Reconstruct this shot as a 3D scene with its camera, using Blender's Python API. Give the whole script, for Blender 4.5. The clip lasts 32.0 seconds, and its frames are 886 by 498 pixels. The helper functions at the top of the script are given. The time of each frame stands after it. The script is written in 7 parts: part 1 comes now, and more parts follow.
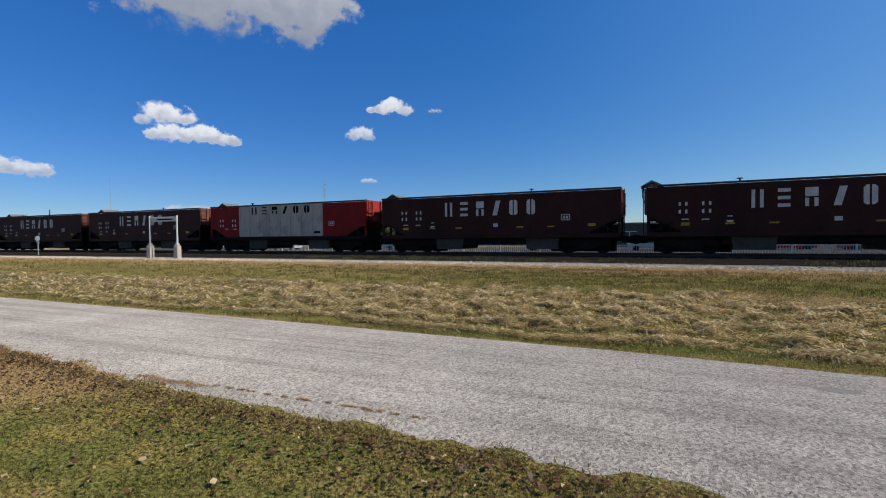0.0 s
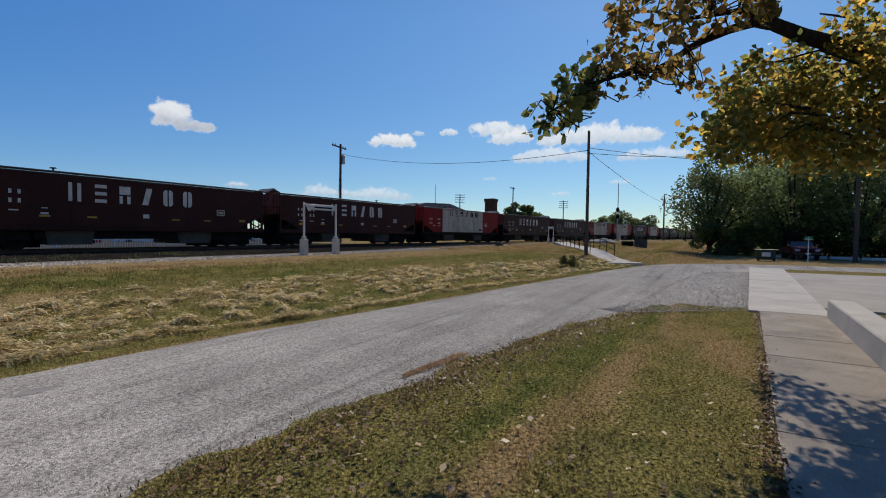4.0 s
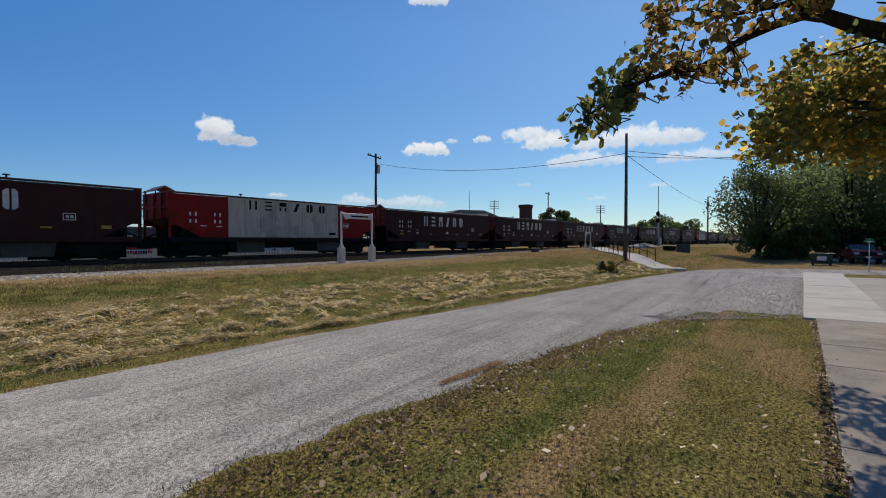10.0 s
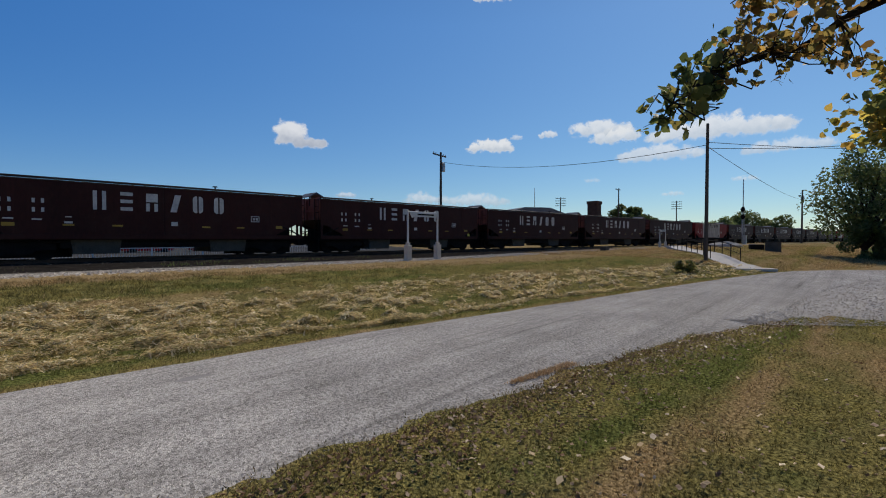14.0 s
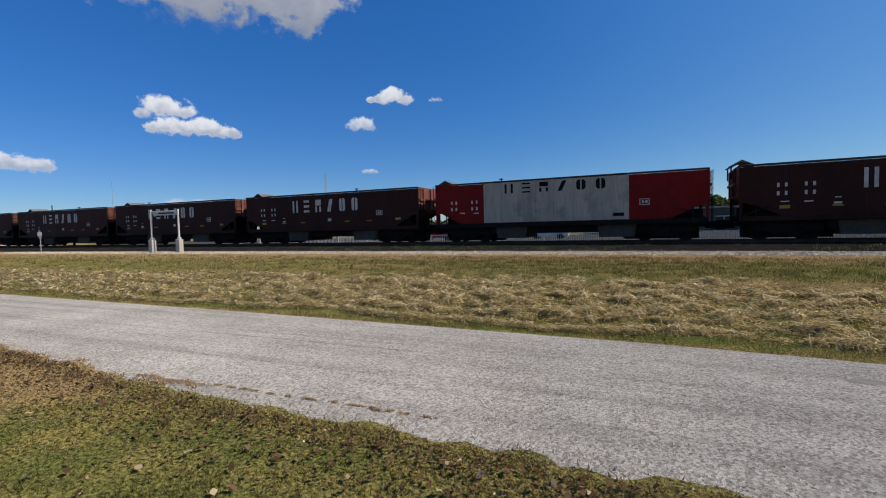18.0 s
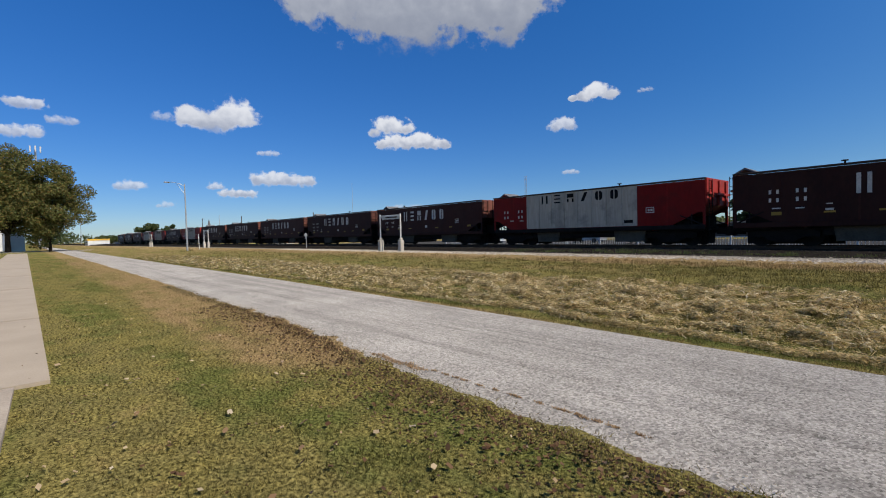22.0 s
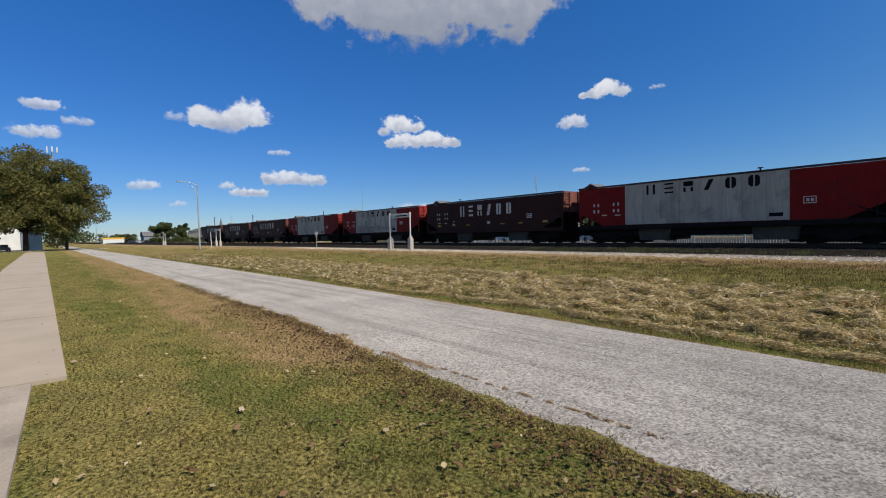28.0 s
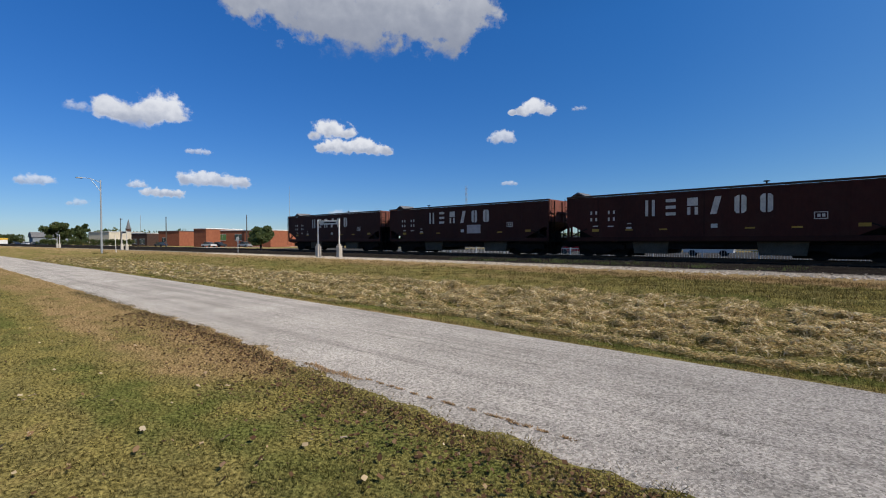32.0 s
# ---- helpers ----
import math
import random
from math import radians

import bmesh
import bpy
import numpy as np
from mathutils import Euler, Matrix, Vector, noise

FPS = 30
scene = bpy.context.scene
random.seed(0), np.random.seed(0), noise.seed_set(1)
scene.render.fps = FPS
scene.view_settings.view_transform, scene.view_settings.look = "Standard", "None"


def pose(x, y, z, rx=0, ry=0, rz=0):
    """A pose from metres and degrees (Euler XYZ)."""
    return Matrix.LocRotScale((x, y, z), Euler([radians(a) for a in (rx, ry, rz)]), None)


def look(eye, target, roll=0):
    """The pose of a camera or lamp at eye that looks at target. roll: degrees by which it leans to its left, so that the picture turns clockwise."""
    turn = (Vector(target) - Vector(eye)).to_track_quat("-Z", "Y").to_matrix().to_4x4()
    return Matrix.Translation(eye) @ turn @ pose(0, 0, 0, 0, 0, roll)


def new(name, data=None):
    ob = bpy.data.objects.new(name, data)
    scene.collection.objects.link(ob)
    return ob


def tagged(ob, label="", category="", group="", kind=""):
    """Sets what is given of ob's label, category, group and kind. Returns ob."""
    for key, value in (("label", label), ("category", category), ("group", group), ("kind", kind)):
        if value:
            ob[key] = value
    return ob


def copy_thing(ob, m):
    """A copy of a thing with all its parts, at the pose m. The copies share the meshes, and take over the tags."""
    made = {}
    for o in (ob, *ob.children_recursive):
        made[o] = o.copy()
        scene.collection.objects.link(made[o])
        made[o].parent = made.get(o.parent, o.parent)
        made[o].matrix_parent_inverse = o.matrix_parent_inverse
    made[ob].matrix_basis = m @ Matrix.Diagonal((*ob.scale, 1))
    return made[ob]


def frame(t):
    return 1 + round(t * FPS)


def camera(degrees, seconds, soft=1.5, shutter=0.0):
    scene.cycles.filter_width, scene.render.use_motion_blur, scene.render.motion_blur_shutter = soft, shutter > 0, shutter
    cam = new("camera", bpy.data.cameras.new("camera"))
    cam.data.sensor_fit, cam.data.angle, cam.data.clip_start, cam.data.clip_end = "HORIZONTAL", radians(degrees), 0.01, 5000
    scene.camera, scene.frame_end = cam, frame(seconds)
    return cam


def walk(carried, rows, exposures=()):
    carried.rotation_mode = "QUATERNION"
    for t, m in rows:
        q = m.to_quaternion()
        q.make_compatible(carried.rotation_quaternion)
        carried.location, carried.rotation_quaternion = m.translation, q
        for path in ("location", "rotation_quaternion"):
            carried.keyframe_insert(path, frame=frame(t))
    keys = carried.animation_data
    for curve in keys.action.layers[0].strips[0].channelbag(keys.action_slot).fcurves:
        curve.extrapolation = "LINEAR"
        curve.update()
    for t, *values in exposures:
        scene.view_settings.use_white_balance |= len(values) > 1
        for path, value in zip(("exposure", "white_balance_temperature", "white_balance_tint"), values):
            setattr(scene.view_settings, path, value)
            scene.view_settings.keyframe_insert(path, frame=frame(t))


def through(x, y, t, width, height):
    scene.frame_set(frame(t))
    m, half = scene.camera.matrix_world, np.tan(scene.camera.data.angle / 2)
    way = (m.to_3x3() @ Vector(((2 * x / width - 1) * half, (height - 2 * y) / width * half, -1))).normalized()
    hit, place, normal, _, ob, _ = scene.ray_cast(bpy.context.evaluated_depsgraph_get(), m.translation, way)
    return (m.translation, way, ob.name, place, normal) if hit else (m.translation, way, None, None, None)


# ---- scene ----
import collections
import functools
import itertools

# One plan in metres: the viewer stands near the origin beside a small road, x runs along the railway, y towards it.
cam = camera(88.68, 32.0, soft=1.05)
walk(cam, [(t, pose(x, y, z, 90 + pitch, roll, yaw)) for t, x, y, z, yaw, pitch, roll in (
    (0.0, 0.061, -0.041, 1.650, 22.413, -1.426, 0.497),
    (0.5, 0.123, 0.023, 1.650, 7.344, -1.678, 0.552),
    (1.0, 0.046, 0.187, 1.650, -12.276, -2.001, 0.119),
    (1.5, 0.102, 0.178, 1.650, -28.685, -2.244, -0.144),
    (2.0, 0.136, 0.123, 1.650, -44.363, -2.097, -0.786),
    (2.5, 0.171, 0.095, 1.650, -51.557, -1.971, -0.883),
    (3.0, 0.171, 0.088, 1.650, -56.851, -1.966, -0.888),
    (3.5, 0.165, 0.086, 1.650, -59.289, -1.930, -0.814),
    (4.0, 0.165, 0.091, 1.650, -60.322, -1.910, -0.707),
    (4.5, 0.151, 0.090, 1.650, -60.630, -1.847, -0.590),
    (6.5, 0.143, 0.097, 1.650, -60.906, -1.548, -0.625),
    (7.0, 0.150, 0.096, 1.650, -60.681, -1.498, -0.541),
    (7.5, 0.152, 0.100, 1.650, -60.104, -1.456, -0.448),
    (8.0, 0.152, 0.110, 1.650, -59.034, -1.423, -0.242),
    (8.5, 0.142, 0.113, 1.650, -57.903, -1.330, -0.084),
    (9.0, 0.147, 0.113, 1.650, -56.828, -1.274, 0.086),
    (9.5, 0.152, 0.111, 1.650, -56.190, -1.165, 0.081),
    (10.0, 0.147, 0.107, 1.650, -55.987, -1.047, -0.007),
    (10.5, 0.138, 0.112, 1.650, -56.347, -0.970, -0.163),
    (11.0, 0.143, 0.119, 1.650, -57.190, -0.951, -0.357),
    (11.5, 0.137, 0.125, 1.650, -57.889, -0.870, -0.544),
    (12.0, 0.132, 0.117, 1.650, -58.093, -0.779, -0.571),
    (12.5, 0.123, 0.119, 1.650, -57.550, -0.722, -0.511),
    (13.0, 0.112, 0.122, 1.650, -55.659, -0.820, -0.265),
    (13.5, 0.099, 0.145, 1.650, -52.238, -1.091, -0.117),
    (15.5, 0.162, 0.232, 1.650, -29.251, -1.733, 0.078),
    (16.0, 0.156, 0.233, 1.650, -20.241, -1.901, 0.260),
    (16.5, 0.112, 0.226, 1.650, -9.254, -2.309, 0.829),
    (17.0, 0.065, 0.201, 1.650, 2.476, -2.500, 1.221),
    (17.5, -0.035, 0.149, 1.650, 13.263, -2.715, 1.223),
    (18.0, -0.092, 0.162, 1.650, 22.697, -2.720, 1.353),
    (18.5, -0.117, 0.156, 1.650, 30.000, -2.697, 1.342),
    (19.0, -0.142, 0.129, 1.650, 35.580, -2.728, 1.310),
    (19.5, -0.145, 0.131, 1.650, 39.656, -2.762, 1.413),
    (20.0, -0.142, 0.114, 1.650, 42.454, -2.697, 1.461),
    (20.5, -0.144, 0.111, 1.650, 44.282, -2.649, 1.536),
    (21.0, -0.145, 0.116, 1.650, 45.851, -2.589, 1.647),
    (21.5, -0.152, 0.110, 1.650, 47.019, -2.310, 1.552),
    (22.0, -0.158, 0.111, 1.650, 47.435, -1.895, 1.358),
    (22.5, -0.151, 0.107, 1.650, 47.637, -1.544, 1.224),
    (23.0, -0.150, 0.104, 1.650, 47.738, -1.344, 1.098),
    (23.5, -0.135, 0.102, 1.650, 47.811, -1.283, 1.090),
    (24.0, -0.138, 0.098, 1.650, 48.020, -1.326, 1.099),
    (24.5, -0.145, 0.098, 1.650, 48.351, -1.306, 1.079),
    (25.0, -0.139, 0.092, 1.650, 48.676, -1.321, 1.097),
    (25.5, -0.146, 0.093, 1.650, 49.061, -1.433, 1.105),
    (27.5, -0.152, 0.105, 1.650, 48.829, -2.039, 1.448),
    (28.0, -0.163, 0.114, 1.650, 48.646, -2.057, 1.416),
    (28.5, -0.151, 0.111, 1.650, 48.380, -1.864, 1.371),
    (29.0, -0.145, 0.104, 1.650, 48.087, -1.539, 1.137),
    (29.5, -0.150, 0.101, 1.650, 47.901, -1.287, 0.849),
    (30.0, -0.154, 0.103, 1.650, 47.755, -1.192, 0.688),
    (30.5, -0.156, 0.111, 1.650, 47.312, -1.143, 0.556),
    (31.0, -0.153, 0.115, 1.650, 46.050, -1.025, 0.375),
    (31.5, -0.155, 0.126, 1.650, 43.589, -0.993, 0.145),
    (32.0, -0.136, 0.136, 1.650, 39.935, -1.044, 0.112),
)], exposures=[(0.0, 0.06), (1.0, 0.04), (1.7, -0.2), (3.0, -0.14), (4.5, -0.01), (7.0, 0.03), (10.0, -0.01), (13.0, -0.07), (15.5, -0.29), (16.0, -0.26), (17.0, -0.03), (18.0, 0.0), (32.0, 0.0)])

# ---- light ----
SUN_BEARING, SUN_HEIGHT = 85.0, 43.0      # degrees clockwise from +y, and above the horizon
world = bpy.data.worlds.new("sky")
scene.world = world
world.use_nodes = True
wn = world.node_tree
sky = wn.nodes.new("ShaderNodeTexSky")
sky.sky_type = 'NISHITA'
sky.sun_disc = False
sky.sun_elevation, sky.sun_rotation = radians(SUN_HEIGHT), radians(SUN_BEARING)
sky.altitude = 1400
sky.air_density, sky.dust_density, sky.ozone_density = 1.0, 0.2, 4.0
sky_tone = wn.nodes.new("ShaderNodeHueSaturation")      # the deep blue of a clear dry day
way = wn.nodes.new("ShaderNodeTexCoord").outputs["Generated"]
toward = wn.nodes.new("ShaderNodeVectorMath")      # haze makes the sky paler on the sunny side
toward.operation = 'DOT_PRODUCT'
toward.inputs[1].default_value = (math.sin(radians(100)), math.cos(radians(100)), 0.0)
wn.links.new(way, toward.inputs[0])
side = wn.nodes.new("ShaderNodeMapRange")
side.inputs[1].default_value, side.inputs[2].default_value = -1.0, 1.0
wn.links.new(toward.outputs["Value"], side.inputs[0])
haze = wn.nodes.new("ShaderNodeMapRange")
haze.inputs[1].default_value, haze.inputs[2].default_value, haze.inputs[3].default_value, haze.inputs[4].default_value = 0.3, 1.0, 1.28, 1.08
wn.links.new(side.outputs[0], haze.inputs[0])
wn.links.new(haze.outputs[0], sky_tone.inputs["Saturation"])
cast = wn.nodes.new("ShaderNodeValToRGB")      # one slow change of tone round the horizon
cast.color_ramp.interpolation = 'B_SPLINE'
for k, (p, c) in enumerate(((0.0, (0.78, 0.89, 1.13)), (0.25, (0.95, 1.10, 1.32)), (0.54, (1.22, 1.28, 1.36)), (0.79, (1.07, 1.14, 1.13)), (1.0, (1.13, 1.19, 1.13)))):
    stop = cast.color_ramp.elements[k] if k < 2 else cast.color_ramp.elements.new(p)
    stop.position, stop.color = p, (*(v / 1.4 for v in c), 1)
wn.links.new(side.outputs[0], cast.inputs[0])
low = wn.nodes.new("ShaderNodeSeparateXYZ")
wn.links.new(way, low.inputs[0])
dim = wn.nodes.new("ShaderNodeMapRange")      # a dull veil close to the horizon
dim.inputs[1].default_value, dim.inputs[2].default_value, dim.inputs[3].default_value, dim.inputs[4].default_value = 0.0, 0.42, 0.62, 1.0
wn.links.new(low.outputs[2], dim.inputs[0])
veil = wn.nodes.new("ShaderNodeMix")
veil.data_type, veil.blend_type = 'RGBA', 'MULTIPLY'
veil.inputs[0].default_value = 1.0
wn.links.new(cast.outputs[0], veil.inputs[6]), wn.links.new(dim.outputs[0], veil.inputs[7])
sky_tint = wn.nodes.new("ShaderNodeMix")
sky_tint.data_type, sky_tint.blend_type = 'RGBA', 'MULTIPLY'
sky_tint.inputs[0].default_value = 1.0
wn.links.new(veil.outputs[2], sky_tint.inputs[7])
wn.links.new(sky.outputs[0], sky_tone.inputs["Color"])
wn.links.new(sky_tone.outputs[0], sky_tint.inputs[6])
wn.links.new(sky_tint.outputs[2], wn.nodes["Background"].inputs[0])
wn.nodes["Background"].inputs[1].default_value = 0.15
sun_data = bpy.data.lights.new("sun", 'SUN')
sun_data.energy, sun_data.angle, sun_data.color = 5.0, radians(0.6), (1.0, 0.91, 0.79)
sun = new("sun", sun_data)
sb, sh = radians(SUN_BEARING), radians(SUN_HEIGHT)
sun.matrix_world = look((60, 10, 60), Vector((60, 10, 60)) - Vector((math.sin(sb) * math.cos(sh), math.cos(sb) * math.cos(sh), math.sin(sh))))


# ---- materials ----
def material(name, a, b=None, rough=0.8, metal=0.0, scale=3.0, fine=60.0, bump=0.15, spread=0.0, dirt=None, dirt_scale=1.2, spec=0.3, stretch=(1, 1, 1), islands=0.0, through=0.0):
    """A worn surface: two colours mixed by coarse and fine noise, with relief; spread varies it from object to object."""
    m = bpy.data.materials.new(name)
    m.use_nodes = True
    nt = m.node_tree
    nodes, links = nt.nodes, nt.links
    p = nodes["Principled BSDF"]
    p.inputs["Roughness"].default_value, p.inputs["Metallic"].default_value = rough, metal
    p.inputs["Specular IOR Level"].default_value = spec if rough < 0.75 else min(spec, 0.06)
    p.inputs["Diffuse Roughness"].default_value = 0.4 if rough > 0.85 else 0.0
    b = b or tuple(min(1, c * 0.72) for c in a)
    tc = nodes.new("ShaderNodeTexCoord")
    mp = nodes.new("ShaderNodeMapping")
    mp.inputs["Scale"].default_value = stretch
    links.new(tc.outputs["Object"], mp.inputs[0])
    n1, n2 = nodes.new("ShaderNodeTexNoise"), nodes.new("ShaderNodeTexNoise")
    n1.inputs["Scale"].default_value, n1.inputs["Detail"].default_value = scale, 5
    n2.inputs["Scale"].default_value, n2.inputs["Detail"].default_value = fine, 3
    links.new(mp.outputs[0], n1.inputs[0]), links.new(mp.outputs[0], n2.inputs[0])
    add = nodes.new("ShaderNodeMath")
    add.operation = 'MULTIPLY_ADD'
    add.inputs[1].default_value, add.inputs[2].default_value = 0.45, 0.0
    links.new(n2.outputs[0], add.inputs[0])
    mixf = nodes.new("ShaderNodeMath")
    mixf.operation = 'MULTIPLY_ADD'
    mixf.inputs[1].default_value = 0.55
    links.new(n1.outputs[0], mixf.inputs[0]), links.new(add.outputs[0], mixf.inputs[2])
    ramp = nodes.new("ShaderNodeValToRGB")
    ramp.color_ramp.elements[0].position, ramp.color_ramp.elements[1].position = 0.36, 0.64
    ramp.color_ramp.elements[0].color, ramp.color_ramp.elements[1].color = (*b, 1), (*a, 1)
    links.new(mixf.outputs[0], ramp.inputs[0])
    out = ramp.outputs[0]
    if dirt:
        n3 = nodes.new("ShaderNodeTexNoise")
        n3.inputs["Scale"].default_value, n3.inputs["Detail"].default_value = dirt_scale, 8
        n3.inputs["Roughness"].default_value = 0.7
        links.new(tc.outputs["Object"], n3.inputs[0])
        r3 = nodes.new("ShaderNodeValToRGB")
        r3.color_ramp.elements[0].position, r3.color_ramp.elements[1].position = 0.5, 0.72
        links.new(n3.outputs[0], r3.inputs[0])
        mx = nodes.new("ShaderNodeMix")
        mx.data_type = 'RGBA'
        links.new(r3.outputs[0], mx.inputs[0]), links.new(out, mx.inputs[6])
        mx.inputs[7].default_value = (*dirt, 1)
        out = mx.outputs[2]
    if spread or islands:
        hv = nodes.new("ShaderNodeHueSaturation")
        mr = nodes.new("ShaderNodeMapRange")
        s = spread or islands
        mr.inputs[3].default_value, mr.inputs[4].default_value = 1 - s, 1 + s
        if islands:
            links.new(nodes.new("ShaderNodeNewGeometry").outputs["Random Per Island"], mr.inputs[0])
        else:
            links.new(nodes.new("ShaderNodeObjectInfo").outputs["Random"], mr.inputs[0])
        links.new(mr.outputs[0], hv.inputs["Value"]), links.new(out, hv.inputs["Color"])
        out = hv.outputs[0]
    links.new(out, p.inputs["Base Color"])
    if bump:
        bp = nodes.new("ShaderNodeBump")
        bp.inputs["Strength"].default_value, bp.inputs["Distance"].default_value = bump, 0.02
        links.new(mixf.outputs[0], bp.inputs["Height"]), links.new(bp.outputs[0], p.inputs["Normal"])
    if through:
        tr = nodes.new("ShaderNodeBsdfTranslucent")
        links.new(out, tr.inputs[0])
        ms = nodes.new("ShaderNodeMixShader")
        ms.inputs[0].default_value = through
        links.new(p.outputs[0], ms.inputs[1]), links.new(tr.outputs[0], ms.inputs[2])
        links.new(ms.outputs[0], nodes["Material Output"].inputs[0])
    return m


def leaf_material(name, colours, through=0.45):
    """Leaves of several colours, one for each leaf, that let some light through."""
    m = material(name, colours[0], rough=0.55, spec=0.25, bump=0)
    nt = m.node_tree
    p, links = nt.nodes["Principled BSDF"], nt.links
    geo = nt.nodes.new("ShaderNodeNewGeometry")
    ramp = nt.nodes.new("ShaderNodeValToRGB")
    ramp.color_ramp.interpolation = 'LINEAR'
    els = ramp.color_ramp.elements
    while len(els) < len(colours):
        els.new(0.5)
    for k, c in enumerate(colours):
        els[k].position, els[k].color = k / (len(colours) - 1), (*c, 1)
    links.new(geo.outputs["Random Per Island"], ramp.inputs[0])
    links.new(ramp.outputs[0], p.inputs["Base Color"])
    tr = nt.nodes.new("ShaderNodeBsdfTranslucent")
    links.new(ramp.outputs[0], tr.inputs[0])
    ms = nt.nodes.new("ShaderNodeMixShader")
    ms.inputs[0].default_value = through
    links.new(p.outputs[0], ms.inputs[1]), links.new(tr.outputs[0], ms.inputs[2])
    links.new(ms.outputs[0], nt.nodes["Material Output"].inputs[0])
    return m


def ground_material(name, blades):
    """Mown grass: greens and straw by noise of three sizes, drier where the plan says so (attribute "dryness")."""
    m = bpy.data.materials.new(name)
    m.use_nodes = True
    nt = m.node_tree
    nodes, links = nt.nodes, nt.links
    p = nodes["Principled BSDF"]
    p.inputs["Roughness"].default_value, p.inputs["Specular IOR Level"].default_value = 0.95, 0.0
    p.inputs["Diffuse Roughness"].default_value = 0.4
    tc = nodes.new("ShaderNodeTexCoord")
    cols = []
    for s, d in ((0.42, 5), (1.9, 5), (30.0, 5)):
        n = nodes.new("ShaderNodeTexNoise")
        n.inputs["Scale"].default_value, n.inputs["Detail"].default_value = s, d
        if s < 1:      # patches drawn out along the mower's way
            mp = nodes.new("ShaderNodeMapping")
            mp.inputs["Scale"].default_value = (0.45, 1.9, 1)
            links.new(tc.outputs["Object"], mp.inputs[0]), links.new(mp.outputs[0], n.inputs[0])
        else:
            links.new(tc.outputs["Object"], n.inputs[0])
        cols.append(n.outputs[0])

    def mix(f, a, b):
        x = nodes.new("ShaderNodeMix")
        x.data_type = 'RGBA'
        links.new(f, x.inputs[0])
        for k, v in ((6, a), (7, b)):
            if isinstance(v, tuple):
                x.inputs[k].default_value = (*v, 1)
            else:
                links.new(v, x.inputs[k])
        return x.outputs[2]

    def span(src, lo, hi):
        r = nodes.new("ShaderNodeMapRange")
        r.inputs[1].default_value, r.inputs[2].default_value = lo, hi
        links.new(src, r.inputs[0])
        return r.outputs[0]

    def total(a, wa, b, wb):
        x, y = nodes.new("ShaderNodeMath"), nodes.new("ShaderNodeMath")
        x.operation, y.operation = 'MULTIPLY', 'MULTIPLY_ADD'
        links.new(a, x.inputs[0]), links.new(b, y.inputs[0]), links.new(x.outputs[0], y.inputs[2])
        x.inputs[1].default_value, y.inputs[1].default_value = wa, wb
        return y.outputs[0]
    att = nodes.new("ShaderNodeAttribute")
    att.attribute_name = "dryness"
    fine = span(cols[2], 0.33, 0.67)
    fresh = mix(fine, (0.046, 0.039, 0.013), (0.285, 0.242, 0.090))
    olive = mix(fine, (0.046, 0.039, 0.012), (0.335, 0.282, 0.094))
    lush = mix(fine, (0.034, 0.039, 0.011), (0.192, 0.200, 0.058))
    green = mix(span(cols[1], 0.42, 0.58), fresh, olive)
    dry = mix(fine, (0.115, 0.076, 0.032), (0.43, 0.305, 0.150))
    wet = total(total(cols[0], 2.1, cols[1], 1.2), 1.0, att.outputs["Fac"], 1.0)
    links.new(mix(span(wet, 1.85, 2.4), mix(span(wet, 1.25, 1.6), lush, green), dry), p.inputs["Base Color"])
    col = p.inputs["Base Color"].links[0].from_socket
    if blades:
        hv, mr = nodes.new("ShaderNodeHueSaturation"), nodes.new("ShaderNodeMapRange")
        mr.inputs[3].default_value, mr.inputs[4].default_value = 0.42, 1.75
        links.new(nodes.new("ShaderNodeNewGeometry").outputs["Random Per Island"], mr.inputs[0])
        links.new(mr.outputs[0], hv.inputs["Value"]), links.new(col, hv.inputs["Color"])
        links.new(hv.outputs[0], p.inputs["Base Color"])
        tr, ms = nodes.new("ShaderNodeBsdfTranslucent"), nodes.new("ShaderNodeMixShader")
        ms.inputs[0].default_value = 0.45
        links.new(hv.outputs[0], tr.inputs[0])
        links.new(p.outputs[0], ms.inputs[1]), links.new(tr.outputs[0], ms.inputs[2])
        links.new(ms.outputs[0], nodes["Material Output"].inputs[0])
    else:
        bp = nodes.new("ShaderNodeBump")
        bp.inputs["Strength"].default_value, bp.inputs["Distance"].default_value = 0.7, 0.05
        links.new(cols[2], bp.inputs["Height"]), links.new(bp.outputs[0], p.inputs["Normal"])
    return m


